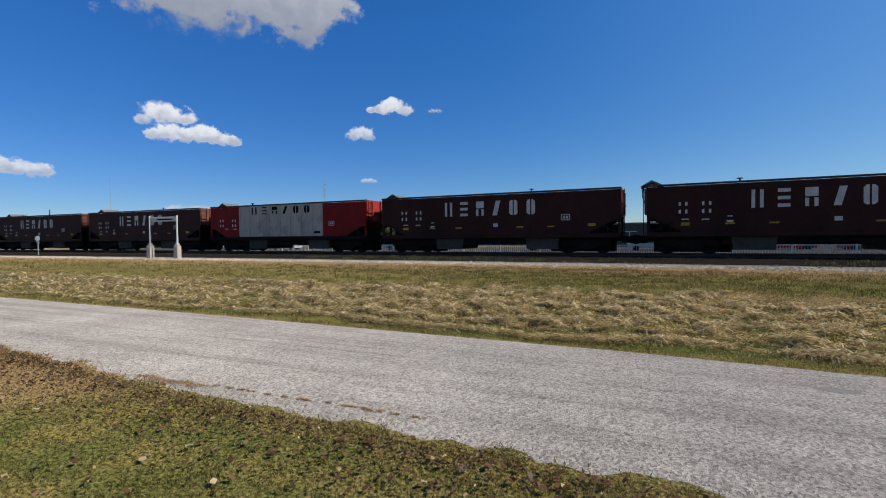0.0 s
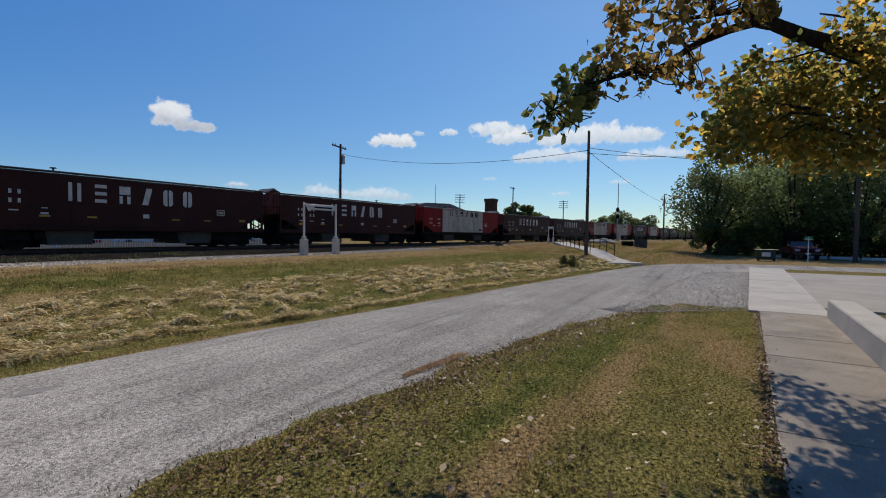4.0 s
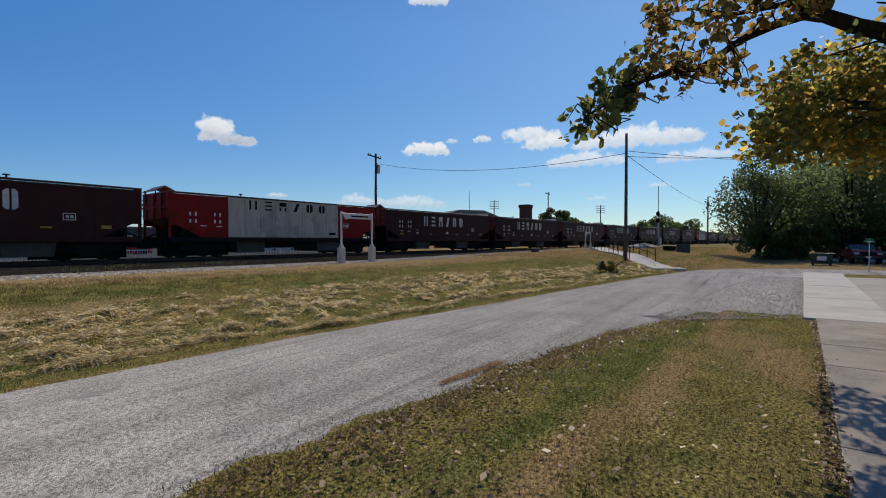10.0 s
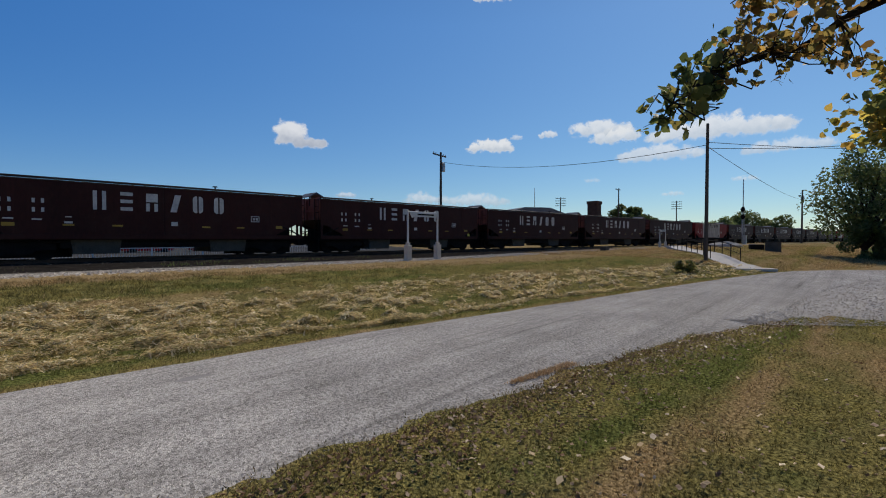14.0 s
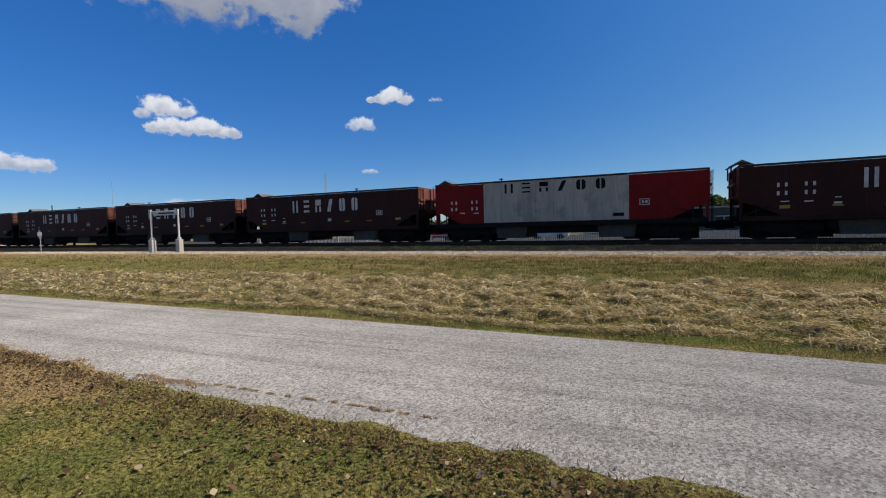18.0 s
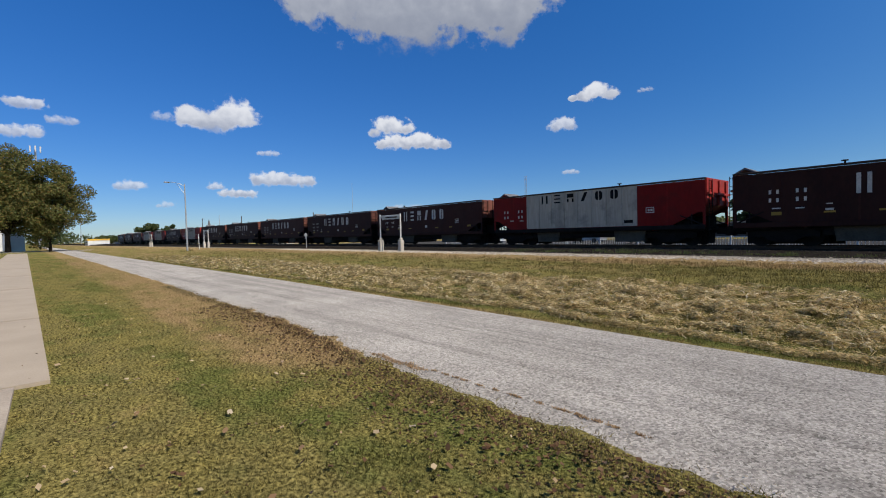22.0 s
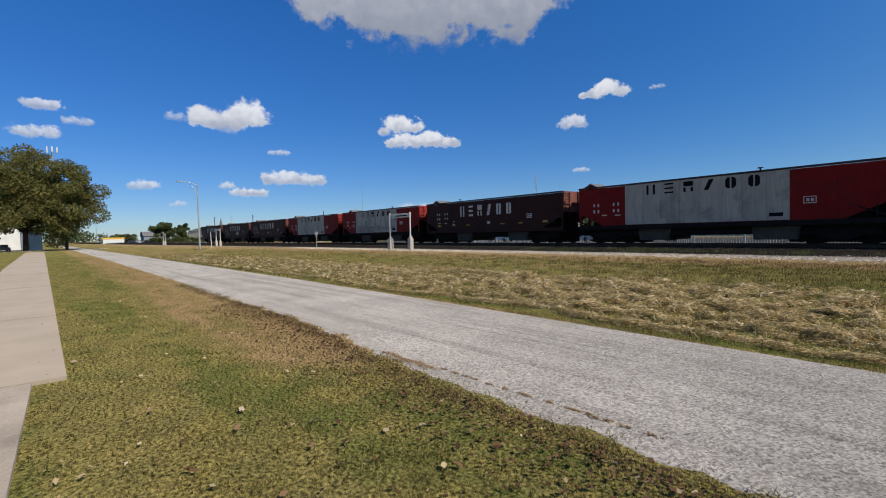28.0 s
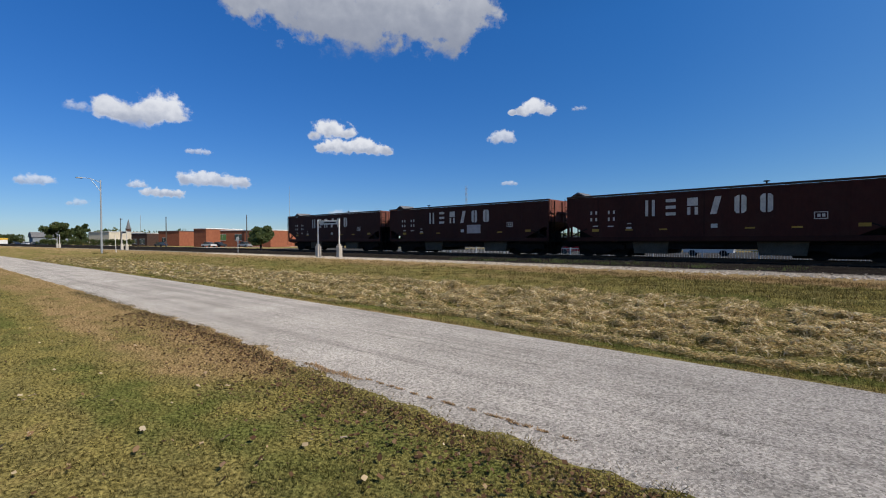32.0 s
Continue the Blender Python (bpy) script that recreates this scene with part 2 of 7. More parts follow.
def road_material():
    """Pale worn chip-seal: grey stones, darker wheel tracks along the road, patches."""
    m = material("road_chipseal", (0.42, 0.388, 0.347), (0.30, 0.277, 0.247), rough=0.9, scale=0.8, fine=90, bump=1.0, spec=0.0)
    nt = m.node_tree
    nodes, links = nt.nodes, nt.links
    p = nodes["Principled BSDF"]
    src = p.inputs["Base Color"].links[0].from_socket
    tc = nodes.new("ShaderNodeTexCoord")
    mp = nodes.new("ShaderNodeMapping")
    mp.inputs["Scale"].default_value = (0.05, 1.3, 1)
    links.new(tc.outputs["Object"], mp.inputs[0])
    n = nodes.new("ShaderNodeTexNoise")
    n.inputs["Scale"].default_value, n.inputs["Detail"].default_value = 1.6, 5
    links.new(mp.outputs[0], n.inputs[0])
    v = nodes.new("ShaderNodeTexVoronoi")
    v.inputs["Scale"].default_value = 54
    links.new(tc.outputs["Object"], v.inputs[0])
    mr = nodes.new("ShaderNodeMapRange")
    mr.inputs[1].default_value, mr.inputs[2].default_value, mr.inputs[3].default_value, mr.inputs[4].default_value = 0.47, 0.66, 1.03, 0.82
    links.new(n.outputs[0], mr.inputs[0])
    mv = nodes.new("ShaderNodeMapRange")
    mv.inputs[3].default_value, mv.inputs[4].default_value = 0.42, 1.58
    links.new(v.outputs["Color"], mv.inputs[0])
    mul = nodes.new("ShaderNodeMath")
    mul.operation = 'MULTIPLY'
    links.new(mr.outputs[0], mul.inputs[0]), links.new(mv.outputs[0], mul.inputs[1])
    mp2 = nodes.new("ShaderNodeMapping")      # thin dark lines worn along the lanes
    mp2.inputs["Scale"].default_value = (0.09, 6.0, 1)
    mp2.inputs["Rotation"].default_value = (0, 0, 0.035)
    links.new(tc.outputs["Object"], mp2.inputs[0])
    n2 = nodes.new("ShaderNodeTexNoise")
    n2.inputs["Scale"].default_value, n2.inputs["Detail"].default_value = 1.6, 4
    links.new(mp2.outputs[0], n2.inputs[0])
    ml = nodes.new("ShaderNodeMapRange")
    ml.inputs[1].default_value, ml.inputs[2].default_value, ml.inputs[3].default_value, ml.inputs[4].default_value = 0.56, 0.70, 1.0, 0.74
    links.new(n2.outputs[0], ml.inputs[0])
    worn = nodes.new("ShaderNodeMath")
    worn.operation = 'MULTIPLY'
    links.new(mul.outputs[0], worn.inputs[0]), links.new(ml.outputs[0], worn.inputs[1])
    mul = worn
    hv = nodes.new("ShaderNodeHueSaturation")
    links.new(mul.outputs[0], hv.inputs["Value"]), links.new(src, hv.inputs["Color"])
    links.new(hv.outputs[0], p.inputs["Base Color"])
    return m


def cloud_material(seed, thick, puffs, aspect, span, glow):
    """Fair-weather cloud for the distant sky: heaped round puffs on a level base, bright at the rim and greyer below."""
    m = bpy.data.materials.new("cloud_vapour")
    m.use_nodes = True
    nt = m.node_tree
    nodes, links = nt.nodes, nt.links
    nodes.remove(nodes["Principled BSDF"])

    def mth(op, a, b=0.0):
        x = nodes.new("ShaderNodeMath")
        x.operation = op
        for k, v in enumerate((a, b)):
            if isinstance(v, (int, float)):
                x.inputs[k].default_value = v
            else:
                links.new(v, x.inputs[k])
        return x.outputs[0]

    def blend(a, b):
        x = nodes.new("ShaderNodeMath")
        x.operation = 'SMOOTH_MAX'
        links.new(a, x.inputs[0]), links.new(b, x.inputs[1])
        x.inputs[2].default_value = 0.35
        return x.outputs[0]

    def ease(src, lo, hi, a=0.0, b=1.0):
        r = nodes.new("ShaderNodeMapRange")
        r.interpolation_type = 'SMOOTHSTEP'
        for k, v in enumerate((lo, hi, a, b)):
            r.inputs[k + 1].default_value = v
        links.new(src, r.inputs[0])
        return r.outputs[0]
    uv = nodes.new("ShaderNodeUVMap")
    mp = nodes.new("ShaderNodeMapping")      # u and v in half-heights of the cloud
    mp.inputs["Location"].default_value = (-1.3 * aspect, -1.35, seed * 7.3)
    mp.inputs["Scale"].default_value = (2.6 * aspect, 2.7, 1)
    links.new(uv.outputs[0], mp.inputs[0])

    def noise_tex(scale, detail, rough=0.5):
        n = nodes.new("ShaderNodeTexNoise")
        n.inputs["Scale"].default_value, n.inputs["Detail"].default_value, n.inputs["Roughness"].default_value = scale, detail, rough
        links.new(mp.outputs[0], n.inputs[0])
        return n.outputs[0]
    sep = nodes.new("ShaderNodeSeparateXYZ")
    links.new(mp.outputs[0], sep.inputs[0])
    u, w = sep.outputs[0], sep.outputs[1]
    rough = mth('SUBTRACT', noise_tex(1.25 * span, 8, 0.58), 0.5)
    field = None
    for cx, cy, r in puffs:
        dx, dy = mth('MULTIPLY', mth('SUBTRACT', u, cx), 0.62), mth('SUBTRACT', w, cy)
        one = mth('SUBTRACT', 1.0, mth('DIVIDE', mth('SQRT', mth('ADD', mth('MULTIPLY', dx, dx), mth('MULTIPLY', dy, dy))), r))
        field = one if field is None else blend(field, one)
    shape = mth('ADD', field, mth('MULTIPLY', rough, 1.9))
    base = ease(mth('ADD', w, mth('MULTIPLY', rough, 0.9)), -1.0, -0.55)
    alpha = mth('MULTIPLY', mth('MULTIPLY', ease(shape, 0.0, 0.42 / thick), base), min(1.0, 0.97 * thick))
    alpha = mth('MULTIPLY', alpha, mth('MULTIPLY', ease(mth('ABSOLUTE', u), 1.3 * aspect, 1.15 * aspect), ease(mth('ABSOLUTE', w), 1.34, 1.2)))
    high = ease(mth('ADD', w, mth('MULTIPLY', mth('SUBTRACT', noise_tex(1.3 * span, 5), 0.5), 1.6)), -0.85, 0.45 if aspect < 2.6 or span < 2 else 2.6)
    rim = ease(shape, 0.55 if span < 2 else 0.22, 0.15 if span < 2 else 0.04)
    tone = mth('MAXIMUM', high, mth('MULTIPLY', rim, 0.75 if span < 2 else 0.5))
    # Sunlit rims and shaded bases are painted into the emission colour.
    mix = nodes.new("ShaderNodeMix")
    mix.data_type = 'RGBA'
    links.new(tone, mix.inputs[0])
    k = 0.74 if span > 1 else 1.0      # the great cloud overhead shows its shaded underside
    mix.inputs[6].default_value = ((0.38 + 0.20 * glow) * k, (0.42 + 0.23 * glow) * k, (0.52 + 0.21 * glow) * k, 1)
    mix.inputs[7].default_value = (0.78 + 0.06 * glow, 0.80 + 0.07 * glow, 0.85 + 0.05 * glow, 1)
    em = nodes.new("ShaderNodeEmission")
    links.new(mix.outputs[2], em.inputs[0])
    tr = nodes.new("ShaderNodeBsdfTransparent")
    ms = nodes.new("ShaderNodeMixShader")
    links.new(alpha, ms.inputs[0]), links.new(tr.outputs[0], ms.inputs[1]), links.new(em.outputs[0], ms.inputs[2])
    links.new(ms.outputs[0], nodes["Material Output"].inputs[0])
    return m


GRASS, BLADES = ground_material("ground_grass", False), ground_material("lawn_blades", True)
ROAD = road_material()
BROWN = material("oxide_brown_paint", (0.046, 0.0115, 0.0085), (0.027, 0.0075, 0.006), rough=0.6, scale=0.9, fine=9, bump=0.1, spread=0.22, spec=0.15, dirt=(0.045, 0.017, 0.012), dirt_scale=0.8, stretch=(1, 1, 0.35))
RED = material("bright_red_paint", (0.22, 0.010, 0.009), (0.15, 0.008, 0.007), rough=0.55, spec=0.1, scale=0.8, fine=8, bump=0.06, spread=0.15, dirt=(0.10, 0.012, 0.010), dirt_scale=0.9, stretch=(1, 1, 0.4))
GREY_PAINT = material("pale_grey_paint", (0.50, 0.44, 0.365), (0.35, 0.305, 0.25), rough=0.6, spec=0.1, scale=1.3, fine=7, bump=0.08, dirt=(0.22, 0.20, 0.175), dirt_scale=1.0, stretch=(1.6, 1, 0.16))
GRIME = material("dark_grimy_edge", (0.035, 0.022, 0.018), (0.018, 0.013, 0.012), rough=0.6, scale=2, fine=14, bump=0.1)
# Same paints, made lighter: sunlight on the car ends is put into the colour.
END_BROWN = material("sunlit_brown_end", (0.20, 0.070, 0.050), (0.12, 0.042, 0.032), rough=0.7, scale=2, fine=12, bump=0.2, spread=0.3, dirt=(0.10, 0.045, 0.03), dirt_scale=1.5, stretch=(1, 1, 0.3))
END_RED = material("sunlit_red_end", (0.34, 0.030, 0.024), (0.24, 0.022, 0.018), rough=0.65, scale=2, fine=12, bump=0.1, dirt=(0.16, 0.03, 0.022), dirt_scale=1.4)
UNDER = material("grimy_black_steel", (0.022, 0.02, 0.019), (0.012, 0.011, 0.011), rough=0.8, scale=3, fine=30, bump=0.2, spec=0.02)
HOPPER = material("dusty_grey_steel", (0.10, 0.09, 0.075), (0.055, 0.05, 0.042), rough=0.8, scale=2, fine=20, bump=0.2)
RAIL = material("rusty_rail_steel", (0.10, 0.055, 0.035), (0.05, 0.03, 0.022), rough=0.7, scale=2, fine=40)
WHITE = material("chalky_white_paint", (0.66, 0.60, 0.53), (0.44, 0.40, 0.36), rough=0.7, scale=3, fine=14, bump=0)
BLACK = material("black_lettering", (0.012, 0.012, 0.013), rough=0.85, bump=0)
YELLOW = material("yellow_reflective_tape", (0.40, 0.23, 0.03), rough=0.4, bump=0, spread=0.25)
TIE = material("creosoted_tie", (0.07, 0.05, 0.04), (0.035, 0.028, 0.023), rough=0.9, scale=4, fine=40, bump=0.5, spread=0.2, stretch=(4, 1, 1))
# Railway bed and its loose stones, much darker than the outer shoulder.
NEAR_BLACK_BALLAST = material("near_black_ballast", (0.030, 0.026, 0.022), (0.012, 0.010, 0.009), rough=0.95, scale=2.5, fine=24, bump=0.8, spec=0.0)
DARK_STONE = material("dark_brown_stone", (0.085, 0.074, 0.062), (0.03, 0.026, 0.022), rough=0.95, scale=2.5, fine=24, bump=0.5, islands=0.5, spec=0.0)
SHOULDER = material("dusty_stone_shoulder", (0.30, 0.265, 0.215), (0.13, 0.11, 0.085), rough=0.95, scale=1.5, fine=22, bump=0.8)
BALLAST = material("limestone_ballast", (0.56, 0.49, 0.40), (0.30, 0.26, 0.21), rough=0.95, scale=2.5, fine=24, bump=0.8, islands=0.3)
CONCRETE = material("pale_concrete", (0.57, 0.52, 0.45), (0.46, 0.42, 0.365), rough=0.9, scale=1.5, fine=40, bump=0.2, spread=0.05, dirt=(0.38, 0.35, 0.31), dirt_scale=0.6)
OLD_CONCRETE = material("old_grey_concrete", (0.385, 0.328, 0.265), (0.27, 0.23, 0.187), rough=0.9, scale=1.5, fine=40, bump=0.3, spread=0.06, dirt=(0.17, 0.150, 0.128), dirt_scale=0.9)
GRAVEL = material("grey_gravel", (0.43, 0.392, 0.345), (0.29, 0.262, 0.230), rough=0.95, scale=1.2, fine=34, bump=0.55)
WOOD_POLE = material("weathered_pole_wood", (0.105, 0.09, 0.078), (0.06, 0.052, 0.045), rough=0.9, scale=2, fine=20, bump=0.4, stretch=(6, 6, 0.5))
GALVANISED = material("galvanised_steel", (0.42, 0.43, 0.43), (0.33, 0.335, 0.34), rough=0.5, metal=0.5, scale=3, fine=20, bump=0.05)
WHITE_STEEL = material("white_painted_steel", (0.62, 0.61, 0.58), (0.5, 0.49, 0.47), rough=0.5, scale=3, fine=20, bump=0.05, dirt=(0.45, 0.42, 0.38))
BARK = material("grey_brown_bark", (0.05, 0.039, 0.03), (0.022, 0.018, 0.015), rough=0.95, scale=5, fine=40, bump=0.9, stretch=(3, 3, 0.7))
WIRE = material("black_cable", (0.02, 0.02, 0.02), rough=0.6, bump=0)
BRICK = material("orange_red_brick", (0.33, 0.125, 0.07), (0.25, 0.09, 0.052), rough=0.9, scale=1.5, fine=14, bump=0.2)
DARK_BRICK = material("dark_brown_brick", (0.09, 0.055, 0.045), (0.06, 0.038, 0.03), rough=0.9, scale=2, fine=14, bump=0.2)
CREAM = material("cream_render", (0.62, 0.56, 0.44), (0.52, 0.47, 0.37), rough=0.9, scale=0.8, fine=10, bump=0.1)
WHITE_WALL = material("white_siding", (0.72, 0.72, 0.70), (0.6, 0.6, 0.59), rough=0.8, scale=0.8, fine=10, bump=0.1)
ROOF = material("grey_roofing", (0.2, 0.2, 0.205), (0.13, 0.13, 0.135), rough=0.9, scale=1.5, fine=12, bump=0.2)
DARK_WALL = material("dark_grey_siding", (0.085, 0.087, 0.09), (0.055, 0.057, 0.06), rough=0.9, scale=1, fine=8, bump=0.1)
GREY_WALL = material("grey_blue_siding", (0.22, 0.25, 0.28), (0.17, 0.19, 0.215), rough=0.8, scale=1, fine=8, bump=0.1)
GLASS = material("dark_window_glass", (0.03, 0.04, 0.045), rough=0.08, spec=0.6, bump=0)
RUBBER = material("black_rubber", (0.02, 0.02, 0.02), rough=0.9, bump=0.1)
CHROME = material("bright_chrome", (0.6, 0.6, 0.6), rough=0.15, metal=1.0, bump=0)
MAROON = material("dark_red_car_paint", (0.15, 0.02, 0.022), (0.12, 0.016, 0.018), rough=0.25, spec=0.6, bump=0)
CAR_WHITE = material("white_car_paint", (0.7, 0.7, 0.7), rough=0.25, spec=0.6, bump=0)
CAR_SILVER = material("silver_car_paint", (0.45, 0.46, 0.47), rough=0.3, metal=0.4, bump=0)
CAR_RED = material("red_car_paint", (0.45, 0.02, 0.02), rough=0.25, spec=0.6, bump=0)
CAR_DARK = material("dark_car_paint", (0.03, 0.035, 0.045), rough=0.25, spec=0.6, bump=0)
DUMPSTER_GREEN = material("dark_green_steel", (0.02, 0.05, 0.035), (0.015, 0.035, 0.025), rough=0.6, scale=2, fine=12)
SIGN_GREEN = material("green_sign_sheet", (0.01, 0.16, 0.08), rough=0.4, bump=0)
DRY_TUFT = leaf_material("brown_dry_tuft", [(0.09, 0.06, 0.03), (0.22, 0.15, 0.08), (0.07, 0.07, 0.025), (0.13, 0.11, 0.045), (0.30, 0.21, 0.12)], 0.3)
HAY = leaf_material("cut_dry_grass", [(0.40, 0.29, 0.13), (0.85, 0.66, 0.36), (0.62, 0.46, 0.22), (0.85, 0.72, 0.44), (0.28, 0.25, 0.08), (0.74, 0.56, 0.28), (0.24, 0.24, 0.07), (0.20, 0.13, 0.05), (0.80, 0.60, 0.32)], 0.5)
WISP = leaf_material("pale_straw_wisps", [(0.85, 0.72, 0.46), (0.62, 0.48, 0.26), (0.85, 0.76, 0.54), (0.50, 0.38, 0.19)], 0.4)
HAY_MAT = material("matted_cut_grass", (0.48, 0.36, 0.17), (0.17, 0.135, 0.05), rough=0.95, scale=9, fine=46, bump=0.6, stretch=(0.6, 1.2, 1), dirt=(0.20, 0.20, 0.055), dirt_scale=3.2, through=0.45)
SPILL = leaf_material("brown_straw_spill", [(0.48, 0.31, 0.17), (0.26, 0.165, 0.085), (0.66, 0.47, 0.27), (0.14, 0.095, 0.05)], 0.35)
LITTER = leaf_material("fallen_leaves", [(0.34, 0.25, 0.16), (0.15, 0.085, 0.04), (0.09, 0.048, 0.022), (0.2, 0.12, 0.06), (0.08, 0.04, 0.02), (0.11, 0.06, 0.028), (0.10, 0.05, 0.025), (0.30, 0.2, 0.12)], 0.2)
LITTER_PALE = leaf_material("pale_fallen_leaves", [(0.40, 0.28, 0.15), (0.56, 0.46, 0.30), (0.30, 0.18, 0.09), (0.62, 0.54, 0.40)], 0.2)
LITTER_DARK = leaf_material("dark_fallen_leaves", [(0.07, 0.036, 0.017), (0.14, 0.08, 0.038), (0.09, 0.048, 0.022), (0.17, 0.10, 0.05), (0.06, 0.034, 0.016)], 0.2)
LEAF_NEAR = leaf_material("yellowing_leaves", [(0.10, 0.12, 0.035), (0.42, 0.33, 0.08), (0.13, 0.13, 0.04), (0.75, 0.46, 0.09), (0.17, 0.18, 0.05), (0.48, 0.30, 0.07), (0.20, 0.21, 0.055), (0.72, 0.52, 0.10), (0.12, 0.13, 0.035), (0.34, 0.20, 0.05)], 0.8)
LEAF_BOUGH = leaf_material("orange_brown_bough_leaves", [(0.10, 0.085, 0.03), (0.40, 0.22, 0.06), (0.15, 0.10, 0.04), (0.20, 0.18, 0.055), (0.55, 0.34, 0.09), (0.12, 0.12, 0.04), (0.28, 0.16, 0.05), (0.10, 0.11, 0.035)], 0.65)
LEAF_TIP = leaf_material("dark_green_tip_leaves", [(0.07, 0.09, 0.028), (0.11, 0.14, 0.042), (0.28, 0.26, 0.07), (0.08, 0.10, 0.032), (0.15, 0.17, 0.05), (0.36, 0.27, 0.07)], 0.55)
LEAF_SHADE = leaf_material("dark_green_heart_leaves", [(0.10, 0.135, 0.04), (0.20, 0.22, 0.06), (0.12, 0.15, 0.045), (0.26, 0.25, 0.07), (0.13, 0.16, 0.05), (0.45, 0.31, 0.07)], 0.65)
LEAF_DARK = leaf_material("dark_green_leaves", [(0.10, 0.135, 0.055), (0.16, 0.20, 0.075), (0.12, 0.165, 0.065), (0.20, 0.225, 0.085)], 0.7)
LEAF_MID = leaf_material("mixed_green_leaves", [(0.05, 0.08, 0.028), (0.12, 0.15, 0.05), (0.08, 0.11, 0.04), (0.16, 0.16, 0.06)], 0.55)
LEAF_AUTUMN = leaf_material("turning_leaves", [(0.05, 0.065, 0.02), (0.20, 0.205, 0.06), (0.09, 0.11, 0.03), (0.27, 0.19, 0.06), (0.06, 0.08, 0.024)], 0.4)


# ---- mesh helpers ----
def mesh(name, verts, faces, mat, smooth=False):
    me = bpy.data.meshes.new(name)
    me.from_pydata([tuple(v) for v in verts], [], [tuple(f) for f in faces])
    for m in (mat if isinstance(mat, (list, tuple)) else [mat]):
        me.materials.append(m)
    if smooth:
        me.polygons.foreach_set("use_smooth", [True] * len(me.polygons))
    me.update()
    return me


def quads(name, points, mat):
    """A mesh from an (n, k, 3) array: n separate faces with k corners."""
    n, k, _ = points.shape
    me = bpy.data.meshes.new(name)
    me.vertices.add(n * k)
    me.vertices.foreach_set("co", points.reshape(-1))
    me.loops.add(n * k)
    me.loops.foreach_set("vertex_index", np.arange(n * k, dtype=np.int32))
    me.polygons.add(n)
    me.polygons.foreach_set("loop_start", np.arange(0, n * k, k, dtype=np.int32))
    me.materials.append(mat)
    me.update(calc_edges=True)
    me.validate()
    return me


def bm_mesh(name, bm, mat, smooth=False):
    me = bpy.data.meshes.new(name)
    bm.normal_update()
    bm.to_mesh(me)
    bm.free()
    me.materials.append(mat)
    if smooth:
        me.polygons.foreach_set("use_smooth", [True] * len(me.polygons))
    return me


def box(bm, x0, x1, y0, y1, z0, z1, bevel=0.0):
    """A box with optional bevelled edges, added to bm."""
    r = bmesh.ops.create_cube(bm, size=1.0)
    vs = r["verts"]
    for v in vs:
        v.co = Vector((x0 + (v.co.x + 0.5) * (x1 - x0), y0 + (v.co.y + 0.5) * (y1 - y0), z0 + (v.co.z + 0.5) * (z1 - z0)))
    if bevel:
        es = list({e for v in vs for e in v.link_edges})
        bmesh.ops.bevel(bm, geom=es, offset=bevel, segments=1, affect='EDGES')
    return bm


def tube(bm, a, b, r0, r1=None, n=10, caps=True):
    """A tapered round bar from a to b."""
    a, b = Vector(a), Vector(b)
    r1 = r0 if r1 is None else r1
    d = b - a
    q = d.to_track_quat('Z', 'Y').to_matrix().to_4x4()
    bmesh.ops.create_cone(bm, cap_ends=caps, segments=n, radius1=r0, radius2=r1, depth=d.length, matrix=Matrix.Translation((a + b) / 2) @ q)
    return bm


def prism(bm, outline, y0, y1):
    """A plate with the outline (x, z) from y0 to y1."""
    f = [bm.verts.new((x, y0, z)) for x, z in outline]
    g = [bm.verts.new((x, y1, z)) for x, z in outline]
    bm.faces.new(f)
    bm.faces.new(list(reversed(g)))
    n = len(f)
    for k in range(n):
        bm.faces.new((f[k], g[k], g[(k + 1) % n], f[(k + 1) % n]))
    bmesh.ops.recalc_face_normals(bm, faces=bm.faces)
    return bm


def part(name, bm, mat, parent, label="", smooth=False, m=None):
    me = bm if isinstance(bm, bpy.types.Mesh) else bm_mesh(name, bm, mat, smooth)
    ob = new(name, me)
    ob.parent = parent
    if m is not None:
        ob.matrix_basis = m
    if label:
        ob["label"] = label
    return ob


def thing(name, m, label, category, group="", kind=""):
    ob = new(name)
    ob.empty_display_size = 0.2
    ob.matrix_basis = m
    return tagged(ob, label, category, group, kind)


def boxes(*args, bevel=0.0):
    bm = bmesh.new()
    for a in args:
        box(bm, *a, bevel=bevel)
    return bm


def tubes(*args, n=8):
    bm = bmesh.new()
    for a in args:
        tube(bm, *a, n=n)
    return bm


# ---- the plan: railway line, road edges, ground heights ----
SLOPE_X = (-600, -180, -99, -60, -20, 0, 20, 45, 700)
SLOPE_V = (0.0, 0.005, 0.005, 0.0, -0.022, -0.035, -0.07, -0.113, -0.113)
_xs = np.arange(-620, 701, 1.0)
_cum = np.concatenate([[0], np.cumsum(np.interp(_xs[:-1] + 0.5, SLOPE_X, SLOPE_V))])
_ys = _cum - np.interp(0, _xs, _cum) + 23.4 + 1.55
RAIL_Z = 0.78


def track_y(x):
    return float(np.interp(x, _xs, _ys))


def track_turn(x):
    return math.degrees(math.atan(float(np.interp(x, SLOPE_X, SLOPE_V))))


FAR_EDGE = ((-400, 7.2), (-60, 7.5), (-18, 7.4), (-8, 7.2), (0, 6.93), (5, 6.55), (9, 5.95), (14.5, 5.2), (22.5, 4.0), (27, 3.1), (30, 2.2), (33, -0.3), (34.5, -4), (35, -12), (35, -60))
